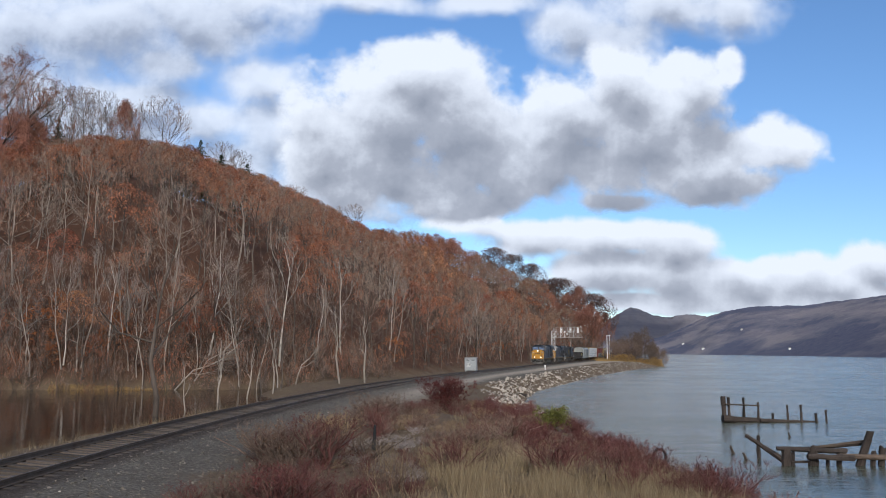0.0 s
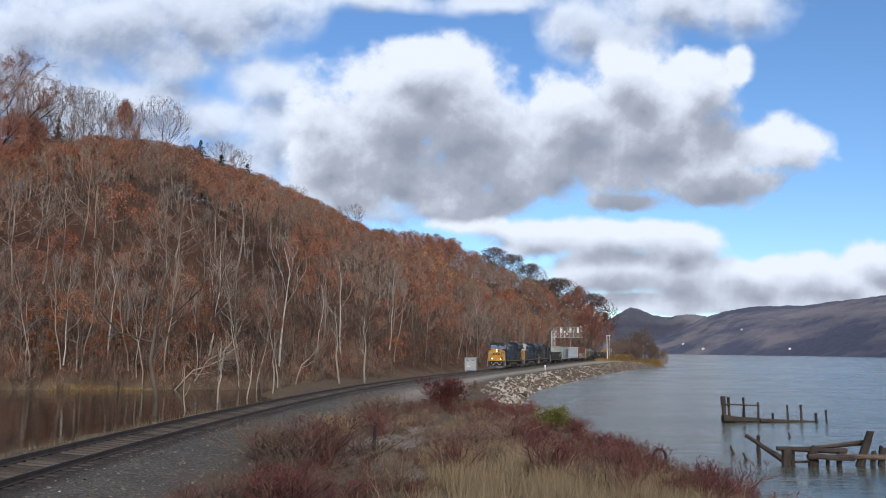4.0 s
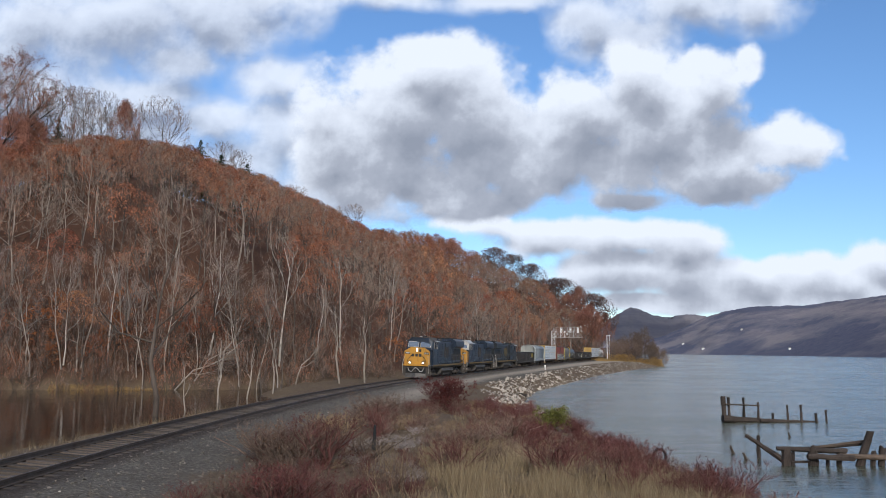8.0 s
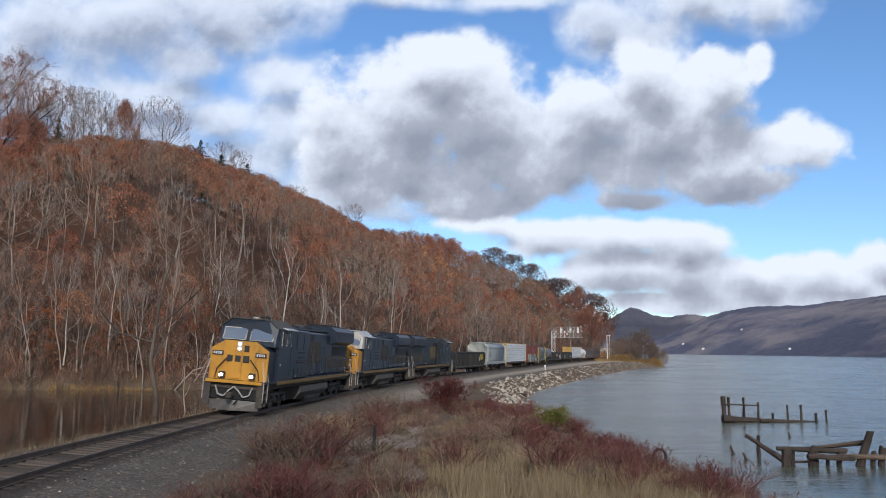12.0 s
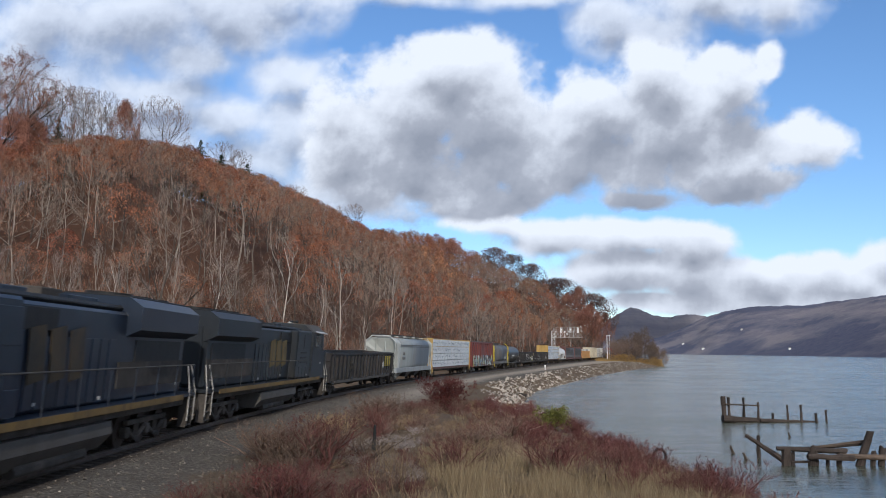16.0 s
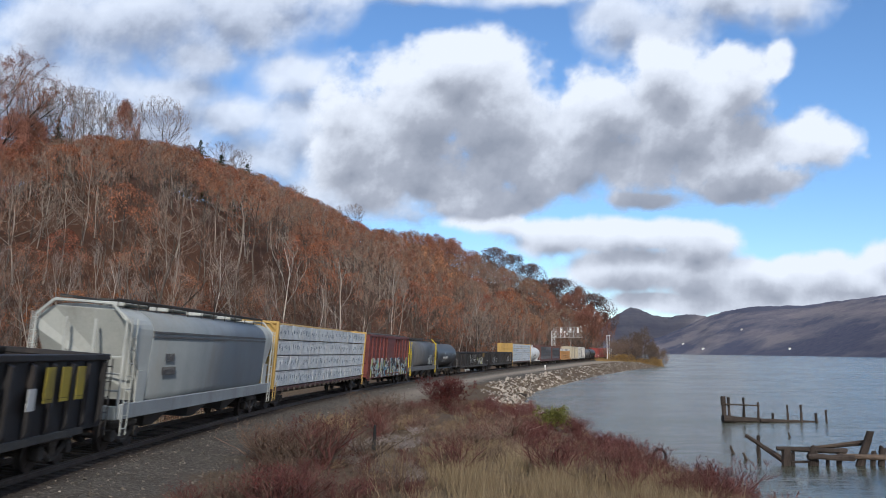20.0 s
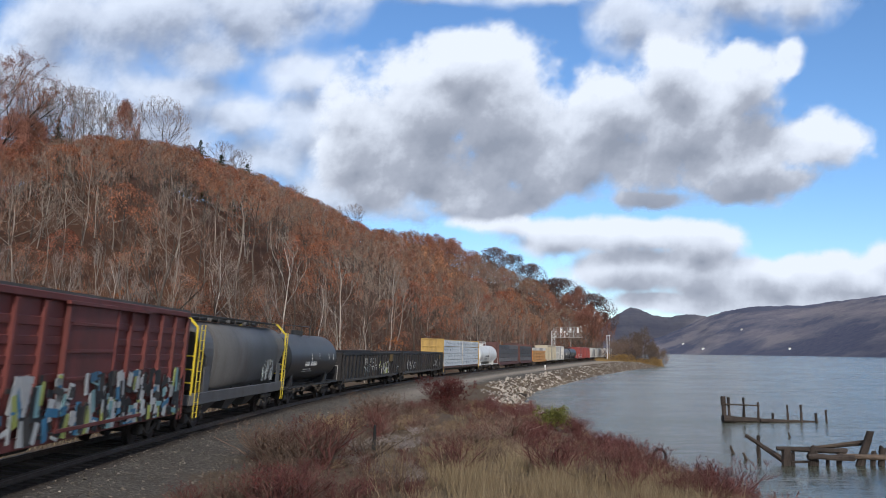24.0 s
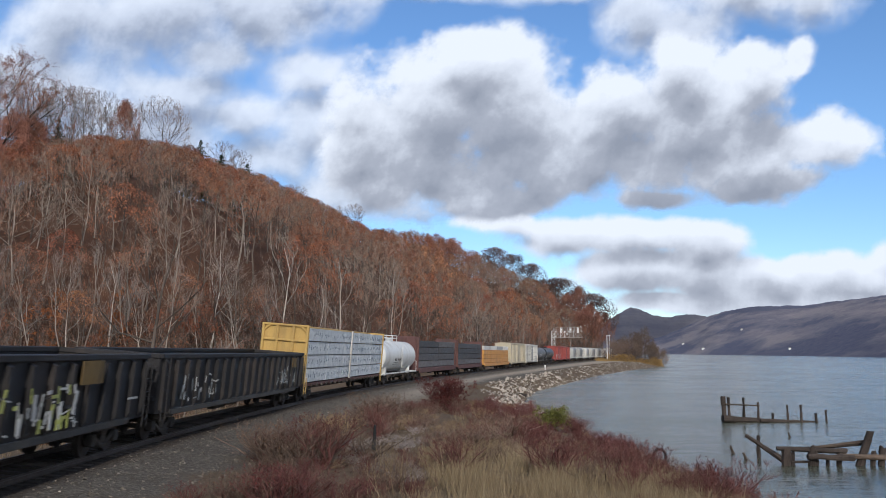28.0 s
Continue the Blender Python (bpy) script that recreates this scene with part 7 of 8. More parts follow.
def covered_hopper(label, L, mat, pale, top=4.6, frame=None, stripe=True, dome=3.6):
    """A covered hopper car: bulging body, open end cages, outlet gates below, running boards on the roof."""
    ob = new_car("covered_hopper", label, "hopper car")
    h = L / 2 - 0.6
    fr = frame or pale
    e0 = h - 1.9
    zt = top - 0.16
    prof = [(-1.42, 1.5), (-1.50, 1.75)] if dome > 3.2 else [(-1.18, 1.5), (-1.36, 1.75), (-1.47, 2.1), (-1.53, 2.5)]
    low = [(-y, z) for y, z in reversed(prof)]
    for k in range(21):     # rounded shoulders and roof
        w = radians(-90 + 180 * k / 20)
        prof.append((1.55 * math.copysign(abs(math.sin(w)) ** 0.72, math.sin(w)), dome + (zt - dome) * max(0.0, math.cos(w)) ** 0.8))
    prof += low
    body = side_sheet(ob, "body", prof, -e0, e0, mat)
    body.data.polygons.foreach_set("use_smooth", np.array([len(f.vertices) == 4 for f in body.data.polygons]))
    cnt = len(prof)
    for i in (-1, 1):
        slope = bmesh.new()          # sloping end sheet under the cage
        va = [slope.verts.new((i * e0, y * 0.985, z)) for y, z in prof]
        vb = [slope.verts.new((i * (h - 0.25 if z > 3.0 else e0 + (z - 1.5) * 0.55), y * 0.97, z)) for y, z in prof]
        for j in range(cnt):
            slope.faces.new((va[j], va[(j + 1) % cnt], vb[(j + 1) % cnt], vb[j]))
        slope.faces.new(vb)
        bmesh.ops.recalc_face_normals(slope, faces=slope.faces[:])
        part("end_sheet", slope, pale, ob, "pale sloping end sheet")
        part("side_sill", box(bmesh.new(), (0, i * 1.50, 1.30), (2 * h, 0.12, 0.46), 0.02), M["sill_grey"] if stripe else pale, ob)
        part("end_sill", box(bmesh.new(), (i * h, 0, 1.25), (0.16, 2.9, 0.4), 0.02), pale, ob)
        for y in (-1.42, -0.45, 0.45, 1.42):
            bm = rod(bmesh.new(), (i * (h - 0.02), y, 1.4), (i * (h - 0.02), y, 4.0), 0.045, n=6)
            part("cage_post", bm, fr, ob)
        bm = bmesh.new()
        pts = [(-1.42, 4.0), (-0.9, 4.5), (0.9, 4.5), (1.42, 4.0)]
        for a, b in zip(pts[:-1], pts[1:]):
            rod(bm, (i * (h - 0.02), a[0], a[1]), (i * (h - 0.02), b[0], b[1]), 0.05, n=6)
        part("cage_hoop", bm, fr, ob)
        for z in (1.9, 2.4, 2.9):
            part("cage_rail", rod(bmesh.new(), (i * (h - 0.02), -1.42, z), (i * (h - 0.02), 1.42, z), 0.03, n=5), fr, ob)
        for e in (-1, 1):
            ladder(ob, i * (h - 0.28), e * 1.56, 0.6, 4.1, fr, rungs=9)
            bm = prism(bmesh.new(), [(e * 1.49, 1.5), (e * 1.53, 1.5), (e * 1.53, 2.5), (e * 1.49, 2.5)], i * (h - 1.0), i * (h - 1.7))
            part("gusset", bm, pale, ob)
        coupler(ob, i * L / 2)
        part("running_board", box(bmesh.new(), (0, i * 0.62, top + 0.02), (2 * h - 0.3, 0.42, 0.05)), M["tank_grey"], ob)
        n = 12
        bm = bmesh.new()
        rod(bm, (-h + 0.3, i * 0.9, top + 0.06), (h - 0.3, i * 0.9, top + 0.06), 0.025, n=5)
        for j in range(n):
            x = -h + 0.4 + j * (2 * h - 0.8) / (n - 1)
            rod(bm, (x, i * 0.9, top - 0.25), (x, i * 0.9, top + 0.06), 0.02, n=5)
        part("roof_rail", bm, M["tank_grey"], ob)
    for j in range(4):
        part("hatch", box(bmesh.new(), (-e0 + 1.2 + j * (2 * e0 - 2.4) / 3, 0, top - 0.06), (2.0, 0.75, 0.14), 0.03), pale, ob)
    n = 3
    for j in range(n):
        bm = bmesh.new()
        x = (j - 1) * (2 * e0 / n) * 0.92
        a = 2 * e0 / n * 0.46
        va = [bm.verts.new((x + p * a, q * 1.35, 1.6)) for p, q in ((-1, -1), (1, -1), (1, 1), (-1, 1))]
        vb = [bm.verts.new((x + p * 0.4, q * 0.6, 0.45)) for p, q in ((-1, -1), (1, -1), (1, 1), (-1, 1))]
        for q in range(4):
            bm.faces.new((va[q], va[(q + 1) % 4], vb[(q + 1) % 4], vb[q]))
        bm.faces.new(vb)
        bmesh.ops.recalc_face_normals(bm, faces=bm.faces[:])
        part("outlet_chute", bm, M["hopper_dark"], ob)
    if stripe:
        for z in (3.58, 3.72):
            for i in (-1, 1):
                part("side_bead", box(bmesh.new(), (0, i * 1.545, z), (2 * e0, 0.06, 0.07)), M["hopper_dark"], ob)
        for j in range(4):
            part("mark", box(bmesh.new(), (e0 - 1.3 - j * 0.22, 1.562, 2.9), (0.13, 0.02, 0.26)), M["hopper_dark"], ob)
        for j in range(6):
            part("mark", box(bmesh.new(), (e0 - 1.1 - j * 0.22, 1.562, 2.45), (0.13, 0.02, 0.26)), M["hopper_dark"], ob)
    add_trucks(ob, (-h + 1.6, h - 1.6))
    return ob


def crumpled(c, size, seed):
    """A bundle whose wrap is creased on the side and the top."""
    bm = box(bmesh.new(), c, size, 0.03)
    rnd = random.Random(seed)
    face = max(bm.faces, key=lambda f: f.calc_center_median().y)
    bm.faces.remove(face)
    nx, nz = 12, 5
    V = [[bm.verts.new((c[0] + size[0] * (i / nx - 0.5), c[1] + size[1] / 2 + (rnd.uniform(-0.045, 0.012) if 0 < i < nx and 0 < j < nz else -0.02), c[2] + size[2] * (j / nz - 0.5))) for j in range(nz + 1)] for i in range(nx + 1)]
    for i in range(nx):
        for j in range(nz):
            a, b, d, e = V[i][j], V[i][j + 1], V[i + 1][j + 1], V[i + 1][j]
            for f in (((a, b, d), (a, d, e)) if rnd.random() < 0.5 else ((a, b, e), (b, d, e))):
                bm.faces.new(f)
    return bm


def centerbeam(label, L, loads, wrap, strap=False):
    """A centre-beam flat car with yellow end bulkheads, stacked with wrapped bundles."""
    ob = new_car("centerbeam_flatcar", label, "flat car")
    h = L / 2 - 0.55
    Y = M["beam_yellow"]
    part("deck", box(bmesh.new(), (0, 0, 1.10), (2 * h, 2.75, 0.20), 0.02), M["car_brown"], ob)
    part("deck_sill", box(bmesh.new(), (0, 0, 0.85), (2 * h - 4, 0.9, 0.4), 0.03), M["grime"], ob)
    part("center_beam", box(bmesh.new(), (0, 0, 2.85), (2 * h, 0.14, 3.4)), Y, ob)
    part("top_chord", box(bmesh.new(), (0, 0, 4.58), (2 * h, 0.5, 0.14), 0.02), Y, ob)
    for i in (-1, 1):
        part("bulkhead", box(bmesh.new(), (i * h, 0, 2.9), (0.10, 2.7, 3.4)), Y, ob)
        for y in (-1.38, -0.5, 0.5, 1.38):
            part("bulkhead_post", box(bmesh.new(), (i * (h + 0.08), y, 2.9), (0.22, 0.16, 3.5), 0.02), Y, ob)
        for z in (1.3, 2.1, 2.9, 3.7, 4.6):
            part("bulkhead_beam", box(bmesh.new(), (i * (h + 0.08), 0, z), (0.20, 2.9, 0.13), 0.02), Y, ob)
        for e in (-1, 1):
            part("corner_plate", box(bmesh.new(), (i * (h + 0.10), e * 1.18, 4.38), (0.16, 0.55, 0.10), 0.0, pose(0, 0, 0, -e * 42, 0, 0)), Y, ob)
        for j in range(20):
            part("winch", box(bmesh.new(), (-h + 0.6 + j * (2 * h - 1.2) / 19, i * 1.40, 1.02), (0.14, 0.14, 0.16), 0.02), M["grime"], ob)
        ladder(ob, i * (h - 0.1), 1.46, 0.55, 1.5, Y, rungs=3)
        coupler(ob, i * L / 2)
    cols, rows = loads
    w, t = (2 * h - 0.5) / cols, 3.32 / rows
    for sgn in (-1, 1):
        for c in range(cols):
            for q in range(rows):
                x, z = -h + 0.25 + (c + 0.5) * w, 1.22 + (q + 0.5) * t
                part("wrapped_load", box(bmesh.new(), (x, -0.78, z), (w - 0.04, 1.30, t - 0.06), 0.035) if sgn < 0 else crumpled((x, 0.78, z), (w - 0.04, 1.30, t - 0.06), c * 10 + q), M[wrap], ob, "bundle of lumber in pale plastic wrap" if wrap == "wrap" else "bundle of lumber in grey wrap")
                if sgn > 0 and wrap == "wrap":
                    bm = bmesh.new()
                    k = max(4, int(w / 0.42))
                    rnd = random.Random(c * 7 + q)
                    for j in range(k):
                        if rnd.random() < 0.75:
                            box(bm, (x - w / 2 + (j + rnd.uniform(0.3, 0.7)) * w / k, 1.436, z + rnd.uniform(-0.06, 0.12)), (rnd.uniform(0.05, 0.13), 0.012, t * rnd.uniform(0.12, 0.36)), 0.0, pose(0, 0, 0, 0, rnd.uniform(0, 14), 0))
                    part("wrap_print", bm, M["print_blue"], ob, "row of blue print bars on the wrap")["kind"] = "stuff"
    if strap:
        part("post", box(bmesh.new(), (0.3, 1.47, 2.9), (0.28, 0.06, 3.45)), M["car_white"], ob)
    else:
        for j in range(cols * 2):
            x = -h + 0.6 + j * (2 * h - 1.2) / (cols * 2 - 1)
            part("strap", box(bmesh.new(), (x, 1.445, 2.88), (0.05, 0.015, 3.36)), M["mark_white"], ob)
    add_trucks(ob, (-h + 1.9, h - 1.9))
    return ob


def boxcar(label, L, mat, top=4.5, ribs=14, door=True, graffiti=None, roof=None):
    ob = new_car("boxcar", label, "boxcar")
    h = L / 2 - 0.55
    part("body", box(bmesh.new(), (0, 0, (top + 1.0) / 2), (2 * h, 2.86, top - 1.0), 0.02), mat, ob)
    bm = prism(bmesh.new(), [(-1.52, top), (1.52, top), (1.50, top + 0.08), (0, top + 0.18), (-1.50, top + 0.08)], -h - 0.05, h + 0.05)
    part("roof", bm, roof or M["tank_grey"], ob)
    for i in (-1, 1):
        part("roof_edge", box(bmesh.new(), (0, i * 1.50, top - 0.08), (2 * h, 0.10, 0.18), 0.02), mat, ob)
        part("side_sill", box(bmesh.new(), (0, i * 1.50, 1.02), (2 * h, 0.10, 0.28), 0.02), mat, ob)
        for j in range(ribs):
            x = -h + 0.06 + j * (2 * h - 0.12) / (ribs - 1)
            if door and abs(x) < 1.75:
                continue
            bm = prism(bmesh.new(), [(i * 1.43, top - 0.15), (i * 1.55, top - 0.22), (i * 1.55, 1.2), (i * 1.43, 1.12)], x - 0.10, x + 0.10)
            part("rib", bm, mat, ob)
        for z in (1.55, 2.0, 2.45, 2.9, 3.35, 3.8):
            for e in (-1, 1):
                part("side_bead", box(bmesh.new(), (e * (h + 1.7) / 2, i * 1.44, z), (h - 1.8, 0.05, 0.22), 0.02), mat, ob)
        if door:
            part("door", box(bmesh.new(), (0, i * 1.50, 2.75), (3.1, 0.10, 3.1), 0.02), mat, ob)
            for z in (1.7, 2.4, 3.1, 3.8):
                part("door_beam", box(bmesh.new(), (0, i * 1.56, z), (2.9, 0.06, 0.09), 0.01), mat, ob)
            for x in (-1.6, 1.6):
                part("door_post", box(bmesh.new(), (x, i * 1.52, 2.75), (0.14, 0.14, 3.2), 0.02), mat, ob)
            for z in (1.15, 4.32):
                part("door_track", box(bmesh.new(), (-1.2, i * 1.58, z), (6.0, 0.10, 0.10), 0.01), mat, ob)
        for z in (1.3, 1.75, 2.2, 2.65, 3.1, 3.55, 4.0):
            part("end_corrugation", box(bmesh.new(), (i * (h + 0.03), 0, z), (0.12, 2.7, 0.20), 0.05), mat, ob)
        for e in (-1, 1):
            ladder(ob, e * (h - 0.3), i * 1.60, 0.7, 2.4, mat, rungs=5)
        coupler(ob, i * L / 2)
    if graffiti:
        strokes(ob, *graffiti)
    underframe(ob, h)
    add_trucks(ob, (-h + 1.7, h - 1.7))
    return ob


def tank_car(label, L, mat, r=1.42, zc=2.62, cage=None, striped=True):
    ob = new_car("tank_car", label, "tank car")
    h = L / 2 - 0.75
    bm = bmesh.new()
    bmesh.ops.create_cone(bm, cap_ends=False, segments=36, radius1=r, radius2=r, depth=2 * h - 0.9, matrix=Matrix.Translation((0, 0, zc)) @ pose(0, 0, 0, 0, 90, 0))
    me = mesh_from_bm("barrel", bm, mat, True)
    shared("barrel", me, ob)
    for i in (-1, 1):
        bm = bmesh.new()
        bmesh.ops.create_uvsphere(bm, u_segments=36, v_segments=18, radius=r, matrix=Matrix.Translation((i * (h - 0.46), 0, zc)) @ Matrix.Diagonal((0.36, 1, 1, 1)))
        shared("tank_head", mesh_from_bm("tank_head", bm, mat, True), ob)
        part("end_platform", box(bmesh.new(), (i * (h - 0.1), 0, 1.05), (1.5, 2.8, 0.12), 0.02), mat, ob)
        part("saddle", box(bmesh.new(), (i * (h - 1.9), 0, 1.35), (0.5, 2.2, 0.9), 0.05), mat, ob)
        bm = bmesh.new()
        for y in (-1.35, 1.35):
            rod(bm, (i * (h + 0.55), y, 1.1), (i * (h + 0.55), y, 2.1), 0.025, n=5)
        rod(bm, (i * (h + 0.55), -1.35, 2.1), (i * (h + 0.55), 1.35, 2.1), 0.025, n=5)
        part("end_rail", bm, mat if cage else M["rail_white"], ob)
        if not striped:
            ladder(ob, 0.3, i * (r + 0.10), 1.1, zc + r * 0.9, mat, rungs=7)
        part("side_walkway", box(bmesh.new(), (0, i * 1.35, 1.08), (2 * h, 0.25, 0.08)), mat, ob)
        coupler(ob, i * L / 2)
        if striped:
            for f in (0.41, 0.57, 0.78, 0.89):
                bm = bmesh.new()
                for k in range(2):
                    a = radians(2 + k * 8)
                    box(bm, (h - f * 2 * h, i * math.cos(a) * (r + 0.004), zc + math.sin(a) * (r + 0.004)), (0.045, 0.015, 0.21), 0.0, pose(0, 0, 0, i * math.degrees(a), 0, 0))
                part("reflective_stripe", bm, M["mark_white"], ob)
    for j in range(11):
        if j != 4:
            part("mark", box(bmesh.new(), (h * 0.40 - j * 0.265, r * 0.982, zc - 0.22), (0.15, 0.03, 0.32), 0.0, pose(0, 0, 0, 0, 6, 0)), M["mark_white"] if striped else M["hopper_dark"], ob)
    for z, n in ((-0.58, 7), (-0.72, 9)):
        bm = bmesh.new()
        for j in range(n):
            box(bm, (h * 0.42 - j * 0.27, r * math.cos(math.asin(-z / r)) - 0.004, zc + z), (0.20, 0.03, 0.055))
        part("mark", bm, M["rail_white"] if striped else M["hopper_dark"], ob)
    part("manway", rod(bmesh.new(), (0, 0, zc + r - 0.1), (0, 0, zc + r + 0.28), 0.38, n=14), mat, ob)
    bm = bmesh.new()
    for a in ((-1, -0.55), (1, -0.55), (1, 0.55), (-1, 0.55)):
        rod(bm, (a[0], a[1], zc + r - 0.3), (a[0], a[1], zc + r + 0.55), 0.04 if cage else 0.025, n=6)
    for z in ((0.3, 0.55) if cage else (0.55,)):
        for a, b in (((-1, -0.55), (1, -0.55)), ((1, -0.55), (1, 0.55)), ((1, 0.55), (-1, 0.55)), ((-1, 0.55), (-1, -0.55))):
            rod(bm, (a[0], a[1], zc + r + z), (b[0], b[1], zc + r + z), 0.04 if cage else 0.025, n=6)
    part("top_platform", bm, mat, ob)
    underframe(ob, h)
    add_trucks(ob, (-h + 1.7, h - 1.7))
    return ob


def loaded_flat(label, L, mat, blocks, load_mat, top, load_label, cap=None, bulkhead=True):
    ob = new_car("bulkhead_flatcar", label, "flat car")
    h = L / 2 - 0.55
    part("deck", box(bmesh.new(), (0, 0, 1.15), (2 * h, 2.9, 0.30), 0.03), mat, ob)
    for i in (-1, 1):
        if bulkhead:
            part("bulkhead", box(bmesh.new(), (i * (h - 0.25), 0, (top + 1.2) / 2), (0.30, 2.8, top - 1.0), 0.03), mat, ob)
            for y in (-1.1, 0, 1.1):
                part("bulkhead_rib", box(bmesh.new(), (i * (h - 0.02), y, (top + 1.2) / 2), (0.18, 0.14, top - 1.1), 0.02), mat, ob)
        part("side_sill", box(bmesh.new(), (0, i * 1.46, 1.05), (2 * h - 1, 0.10, 0.5), 0.02), mat, ob)
        coupler(ob, i * L / 2)
    w = (2 * h - 1.2) / blocks
    for j in range(blocks):
        x = -h + 0.6 + (j + 0.5) * w
        n = 4
        for q in range(n):
            t = (top - 0.3 - 1.32) / n
            part("load_block", box(bmesh.new(), (x, 0, 1.32 + (q + 0.5) * t), (w - 0.10, 2.6, t - 0.05), 0.03), M[cap] if cap and q == n - 1 else load_mat, ob, load_label)
    underframe(ob, h)
    add_trucks(ob, (-h + 1.7, h - 1.7))
    return ob


TRAIN = []      # (car, its middle's place along the line at 14 s, half the distance of its trucks)


def couple(car, s0, s1):
    TRAIN.append((car, (s0 + s1) / 2, (s1 - s0) * 0.36))


couple(locomotive("dark blue diesel locomotive with a yellow nose and lit headlights", 23.6, 1, False, True), 28.3, 52.0)
couple(locomotive("dark blue diesel locomotive with an all-yellow nose and glare-whitened cab front", 23.9, 1, True, False), 52.0, 76.0)
couple(locomotive("dirty dark blue diesel locomotive that runs cab last", 24.3, -1, False, False, False), 76.0, 100.4)
G1 = [(-8.9 + j * 0.95, 2.35, 0.5, 0.75, "mark_gold", "yellow block mark") for j in range(3)] + [(-8.9 + j * 0.95, 1.92, 0.5, 0.08, "mark_gold", "yellow bar") for j in range(3)] + [(-6.1, 2.0, 0.4, 0.5, "mark_white", "")] + [(5.2 + j * 0.3, 2.35, 0.16, 0.22, "faded_yellow", "") for j in range(4)] + [(5.0 + j * 0.32, 1.95, 0.16, 0.22, "faded_yellow", "") for j in range(5)]
couple(gondola("long black ribbed gondola car with faded yellow marks", 23.4, M["gondola_black"], 3.0, G1), 100.4, 123.9)
couple(covered_hopper("big grey covered hopper with pale ends and roof walkways", 19.4, M["hopper_grey"], M["hopper_pale"]), 123.9, 143.5)
couple(centerbeam("yellow centre-beam flat car stacked with white-wrapped lumber", 25.2, (6, 4), "wrap"), 143.5, 168.8)
couple(boxcar("rust-red ribbed boxcar with spray paint along its lower half", 18.0, M["car_red"], 4.5, 13, True, (-7.9, 7.6, 0.95, 2.55, 260, ["mark_white", "mark_black", "mark_blue", "mark_white", "mark_black", "mark_teal", "mark_black", "mark_white", "tank_grey", "mark_black", "mark_white", "mark_lime"], 5, 1.60, 0.30)), 168.8, 187.1)
grain = covered_hopper("dull grey covered hopper with bright yellow end ladders", 15.2, M["hopper_dark"], M["hopper_dark"], 4.45, M["frame_yellow"], False, 2.9)
strokes(grain, -4.2, -2.2, 1.7, 2.7, 40, ["hopper_pale", "hopper_grey"], 9, 1.57, 0.09)
couple(grain, 187.1, 202.4)
couple(tank_car("black tank car with small pale marks and stripes", 13.9, M["tank_black"]), 202.4, 216.4)
ga = gondola("black ribbed gondola car with scrawled paint strokes", 23.4, M["gondola_black"], 3.0, [(-6.2, 2.55, 1.5, 0.62, "stripe_yellow", "orange block mark"), (-9.6, 1.7, 0.8, 0.06, "mark_white", "")])
strokes(ga, -5.4, -1.0, 1.2, 2.3, 60, ["mark_white", "mark_lime", "mark_white", "mark_black"], 12, 1.64, 0.12)
strokes(ga, 0.0, 4.5, 1.5, 2.6, 34, ["mark_white", "hopper_grey"], 13, 1.64, 0.09)
couple(ga, 216.4, 239.9)
gb = gondola("black ribbed gondola car with sparse white scrawl and an orange mark", 22.8, M["gondola_black"], 3.0, [(-8.2, 2.5, 0.9, 0.5, "stripe_yellow", "orange block mark")])
strokes(gb, 5.0, 9.0, 1.3, 2.3, 26, ["mark_white", "hopper_grey"], 14, 1.64, 0.08)
strokes(gb, -8.6, -4.6, 1.4, 2.4, 24, ["mark_white", "hopper_grey"], 15, 1.64, 0.07)
couple(gb, 239.9, 262.9)
couple(centerbeam("yellow centre-beam flat car with pale bundles and a white post", 25.4, (5, 4), "wrap", True), 262.9, 288.6)
couple(tank_car("white tank car with a square cage on its top", 16.0, M["tank_white"], 1.42, 2.62, True, False), 288.6, 304.9)
couple(loaded_flat("brown bulkhead flat car with grey wrapped bundles", 23.4, M["car_brown"], 2, M["wrap_grey"], 4.6, "grey wrapped bundle"), 304.9, 328.5)
couple(loaded_flat("brown bulkhead flat car stacked with grey bundles", 19.2, M["car_brown"], 1, M["wrap_grey"], 4.5, "grey wrapped bundle"), 328.5, 348.0)
couple(loaded_flat("orange flat car with orange crates under pale covers", 25.2, M["car_orange"], 4, M["car_orange"], 4.3, "orange crate", "car_white", False), 348.0, 373.4)
couple(boxcar("cream boxcar with plain ribbed sides", 19.2, M["car_tan"], 4.6, 12, True, None, M["car_tan"]), 373.4, 392.8)
couple(boxcar("white boxcar with scuffed sides", 19.0, M["car_white"], 4.5, 10, True, (-7, 7, 1.2, 2.4, 14, ["mark_black", "mark_white"], 21, 1.60, 0.3), M["car_white"]), 392.8, 412.0)
couple(tank_car("black tank car with a dull grey shell", 17.0, M["hopper_dark"]), 412.0, 429.3)
couple(tank_car("plain black tank car", 17.0, M["tank_black"]), 429.3, 446.6)
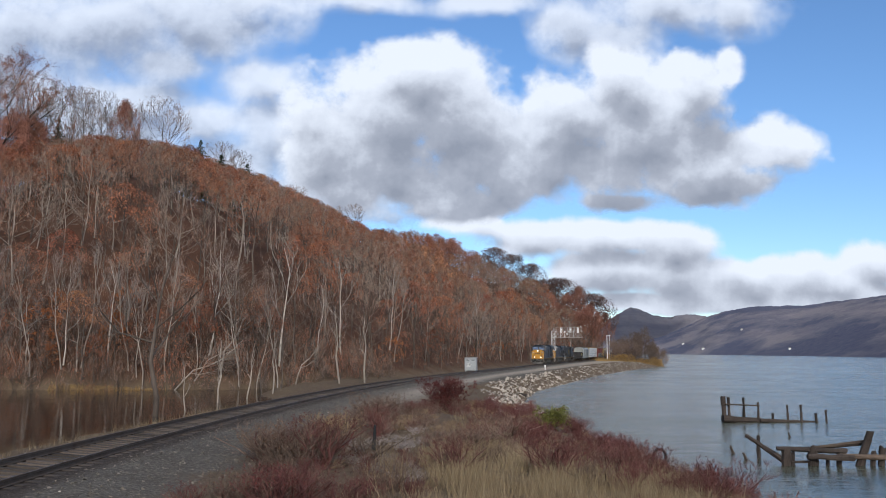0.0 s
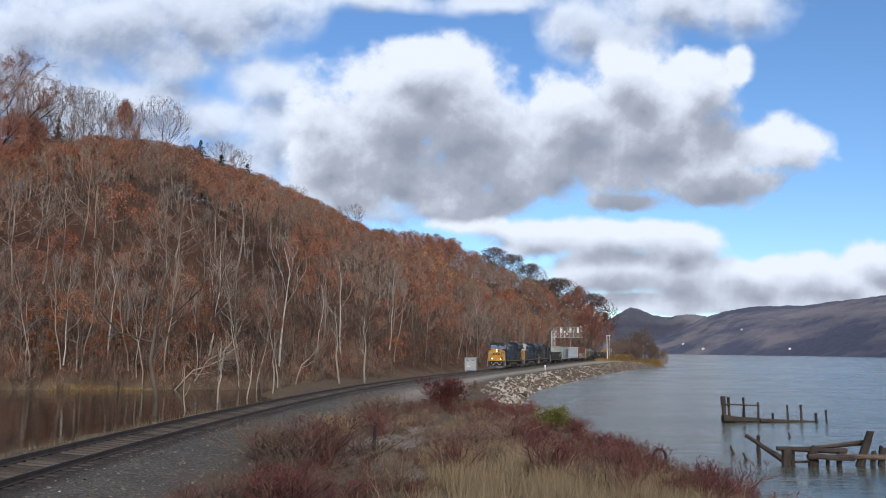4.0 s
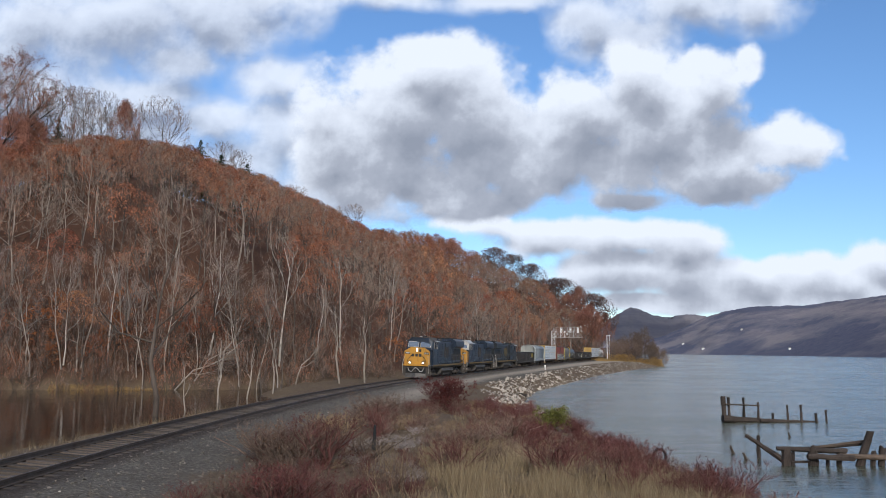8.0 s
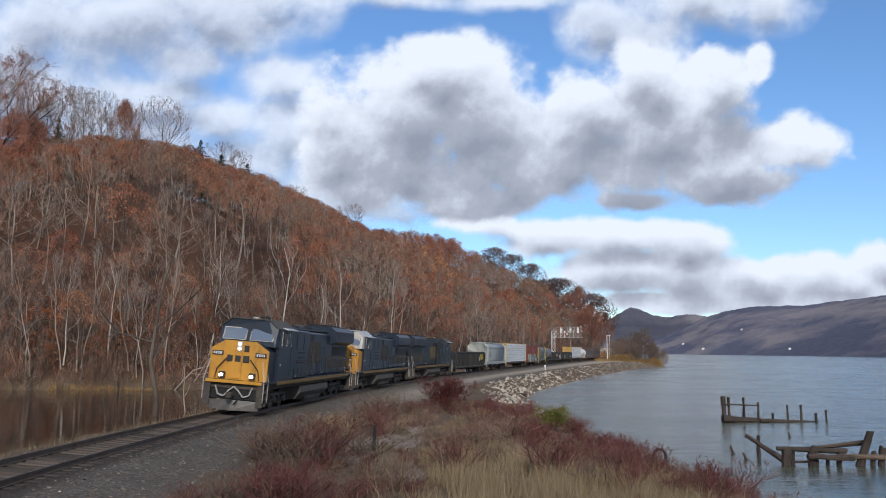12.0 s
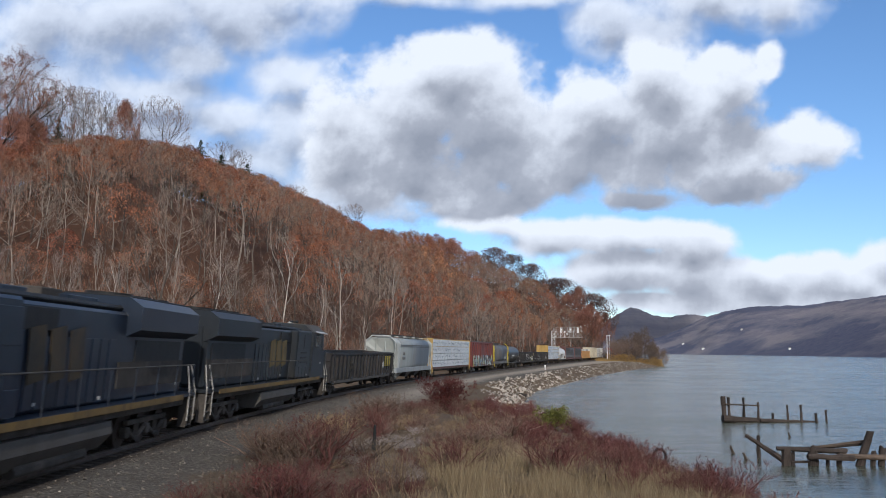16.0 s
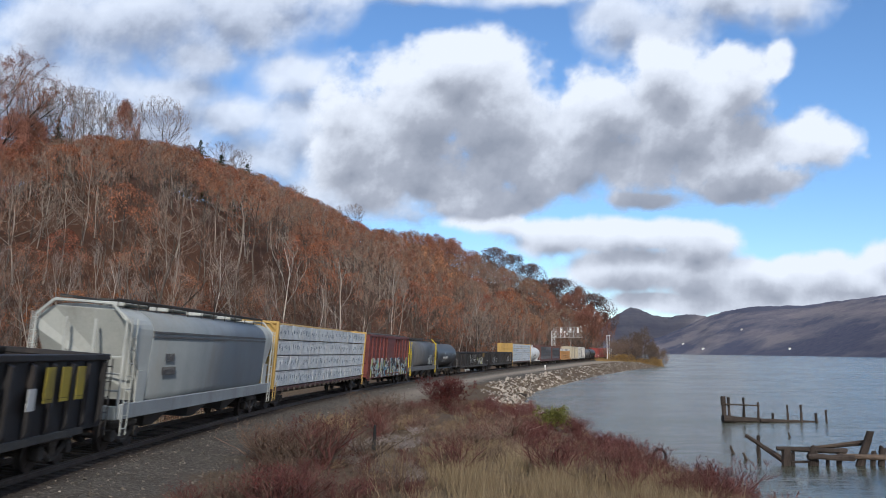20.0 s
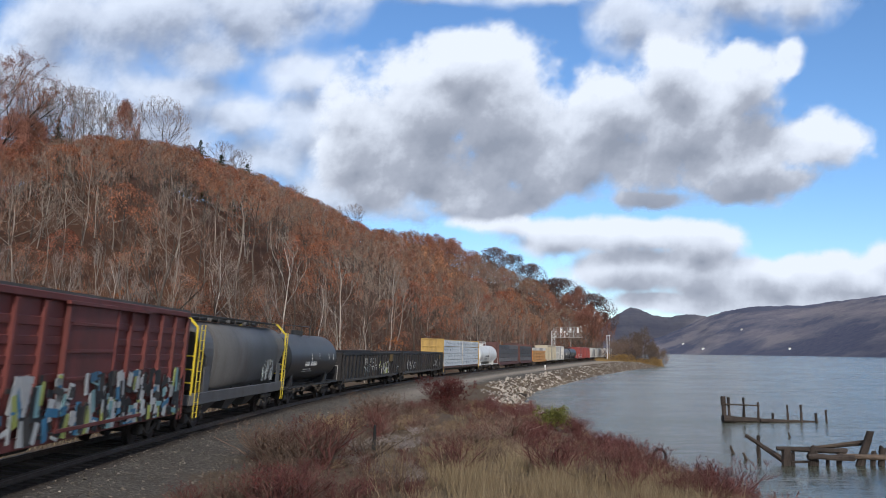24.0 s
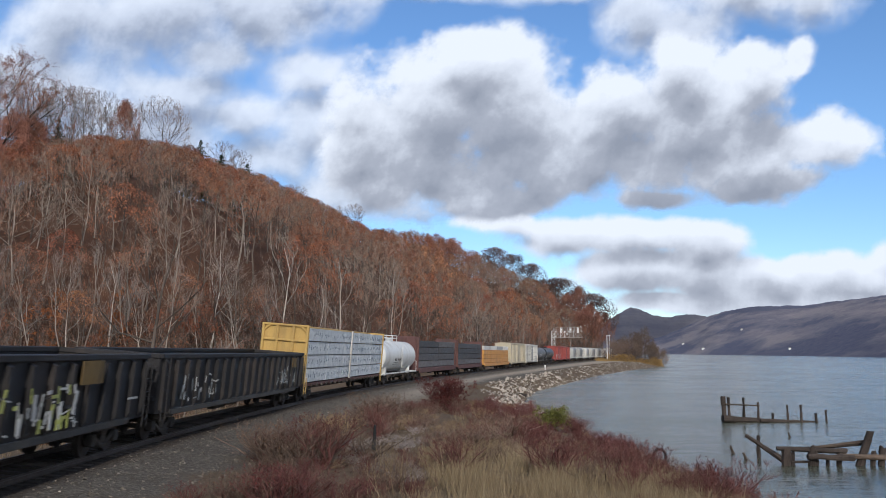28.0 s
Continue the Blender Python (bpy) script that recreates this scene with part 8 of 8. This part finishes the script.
couple(boxcar("bright red boxcar with white paint on its lower side", 18.0, M["car_bright_red"], 4.5, 12, True, (-7, 7, 1.2, 2.5, 24, ["mark_white", "car_white"], 22, 1.60, 0.3), M["car_bright_red"]), 446.6, 464.9)
couple(boxcar("bright red boxcar, faded and streaked", 18.0, M["car_bright_red"], 4.5, 12, True, None, M["car_bright_red"]), 464.9, 483.2)
white_hopper = covered_hopper("white covered hopper with rust streaks", 18.4, M["car_white"], M["car_white"], 4.6, None, False)
at = 483.2
couple(white_hopper, at, at + 18.7)
for k in range(8):
    at += 18.7
    couple(copy_thing(white_hopper, Matrix.Identity(4)), at, at + 18.7)


# ---- what moves: the train along the line, the clouds with the wind ----
SPEED = 14.09


def car_pose(s, half):
    """A car whose trucks stand on the line, leaning with its cant."""
    xa, ya, _ = on_track(s - half)
    xb, yb, _ = on_track(s + half)
    d = Vector((float(xa - xb), float(ya - yb), 0)).normalized()
    c = float(np.interp(s, TS, CANT))
    return pose(float(xa + xb) / 2, float(ya + yb) / 2, c / 2, 0, 0, math.degrees(math.atan2(d.y, d.x))) @ pose(0, 0, 0, -math.degrees(math.atan2(c, 1.5)), 0, 0)


def wheel_rows(x, radius):
    """A wheelset's rolling, in its truck's space."""
    steps = int(SECONDS * FPS)
    return [(k / FPS, pose(x, 0, radius, 0, math.degrees(SPEED * k / FPS / radius) % 360.0, 0)) for k in range(steps + 1)]


def motions():
    times = [0.5 * k for k in range(57)]
    for car, middle, half in TRAIN:
        walk(car, [(t, car_pose(middle - SPEED * (t - 14.0), half)) for t in times])
    rolls = {}
    for wheel, x, radius in WHEELSETS[:46]:
        if (x, radius) not in rolls:
            rolls[(x, radius)] = wheel_rows(x, radius)
        walk(wheel, rolls[(x, radius)])
    for sheet in (cloud_deck, cloud_veil, cloud_bank):
        walk(sheet, [(0.0, pose(*EYE)), (14.0, pose(EYE[0] + 57, EYE[1] - 27, EYE[2])), (SECONDS, pose(EYE[0] + 115, EYE[1] - 55, EYE[2]))])


motions()
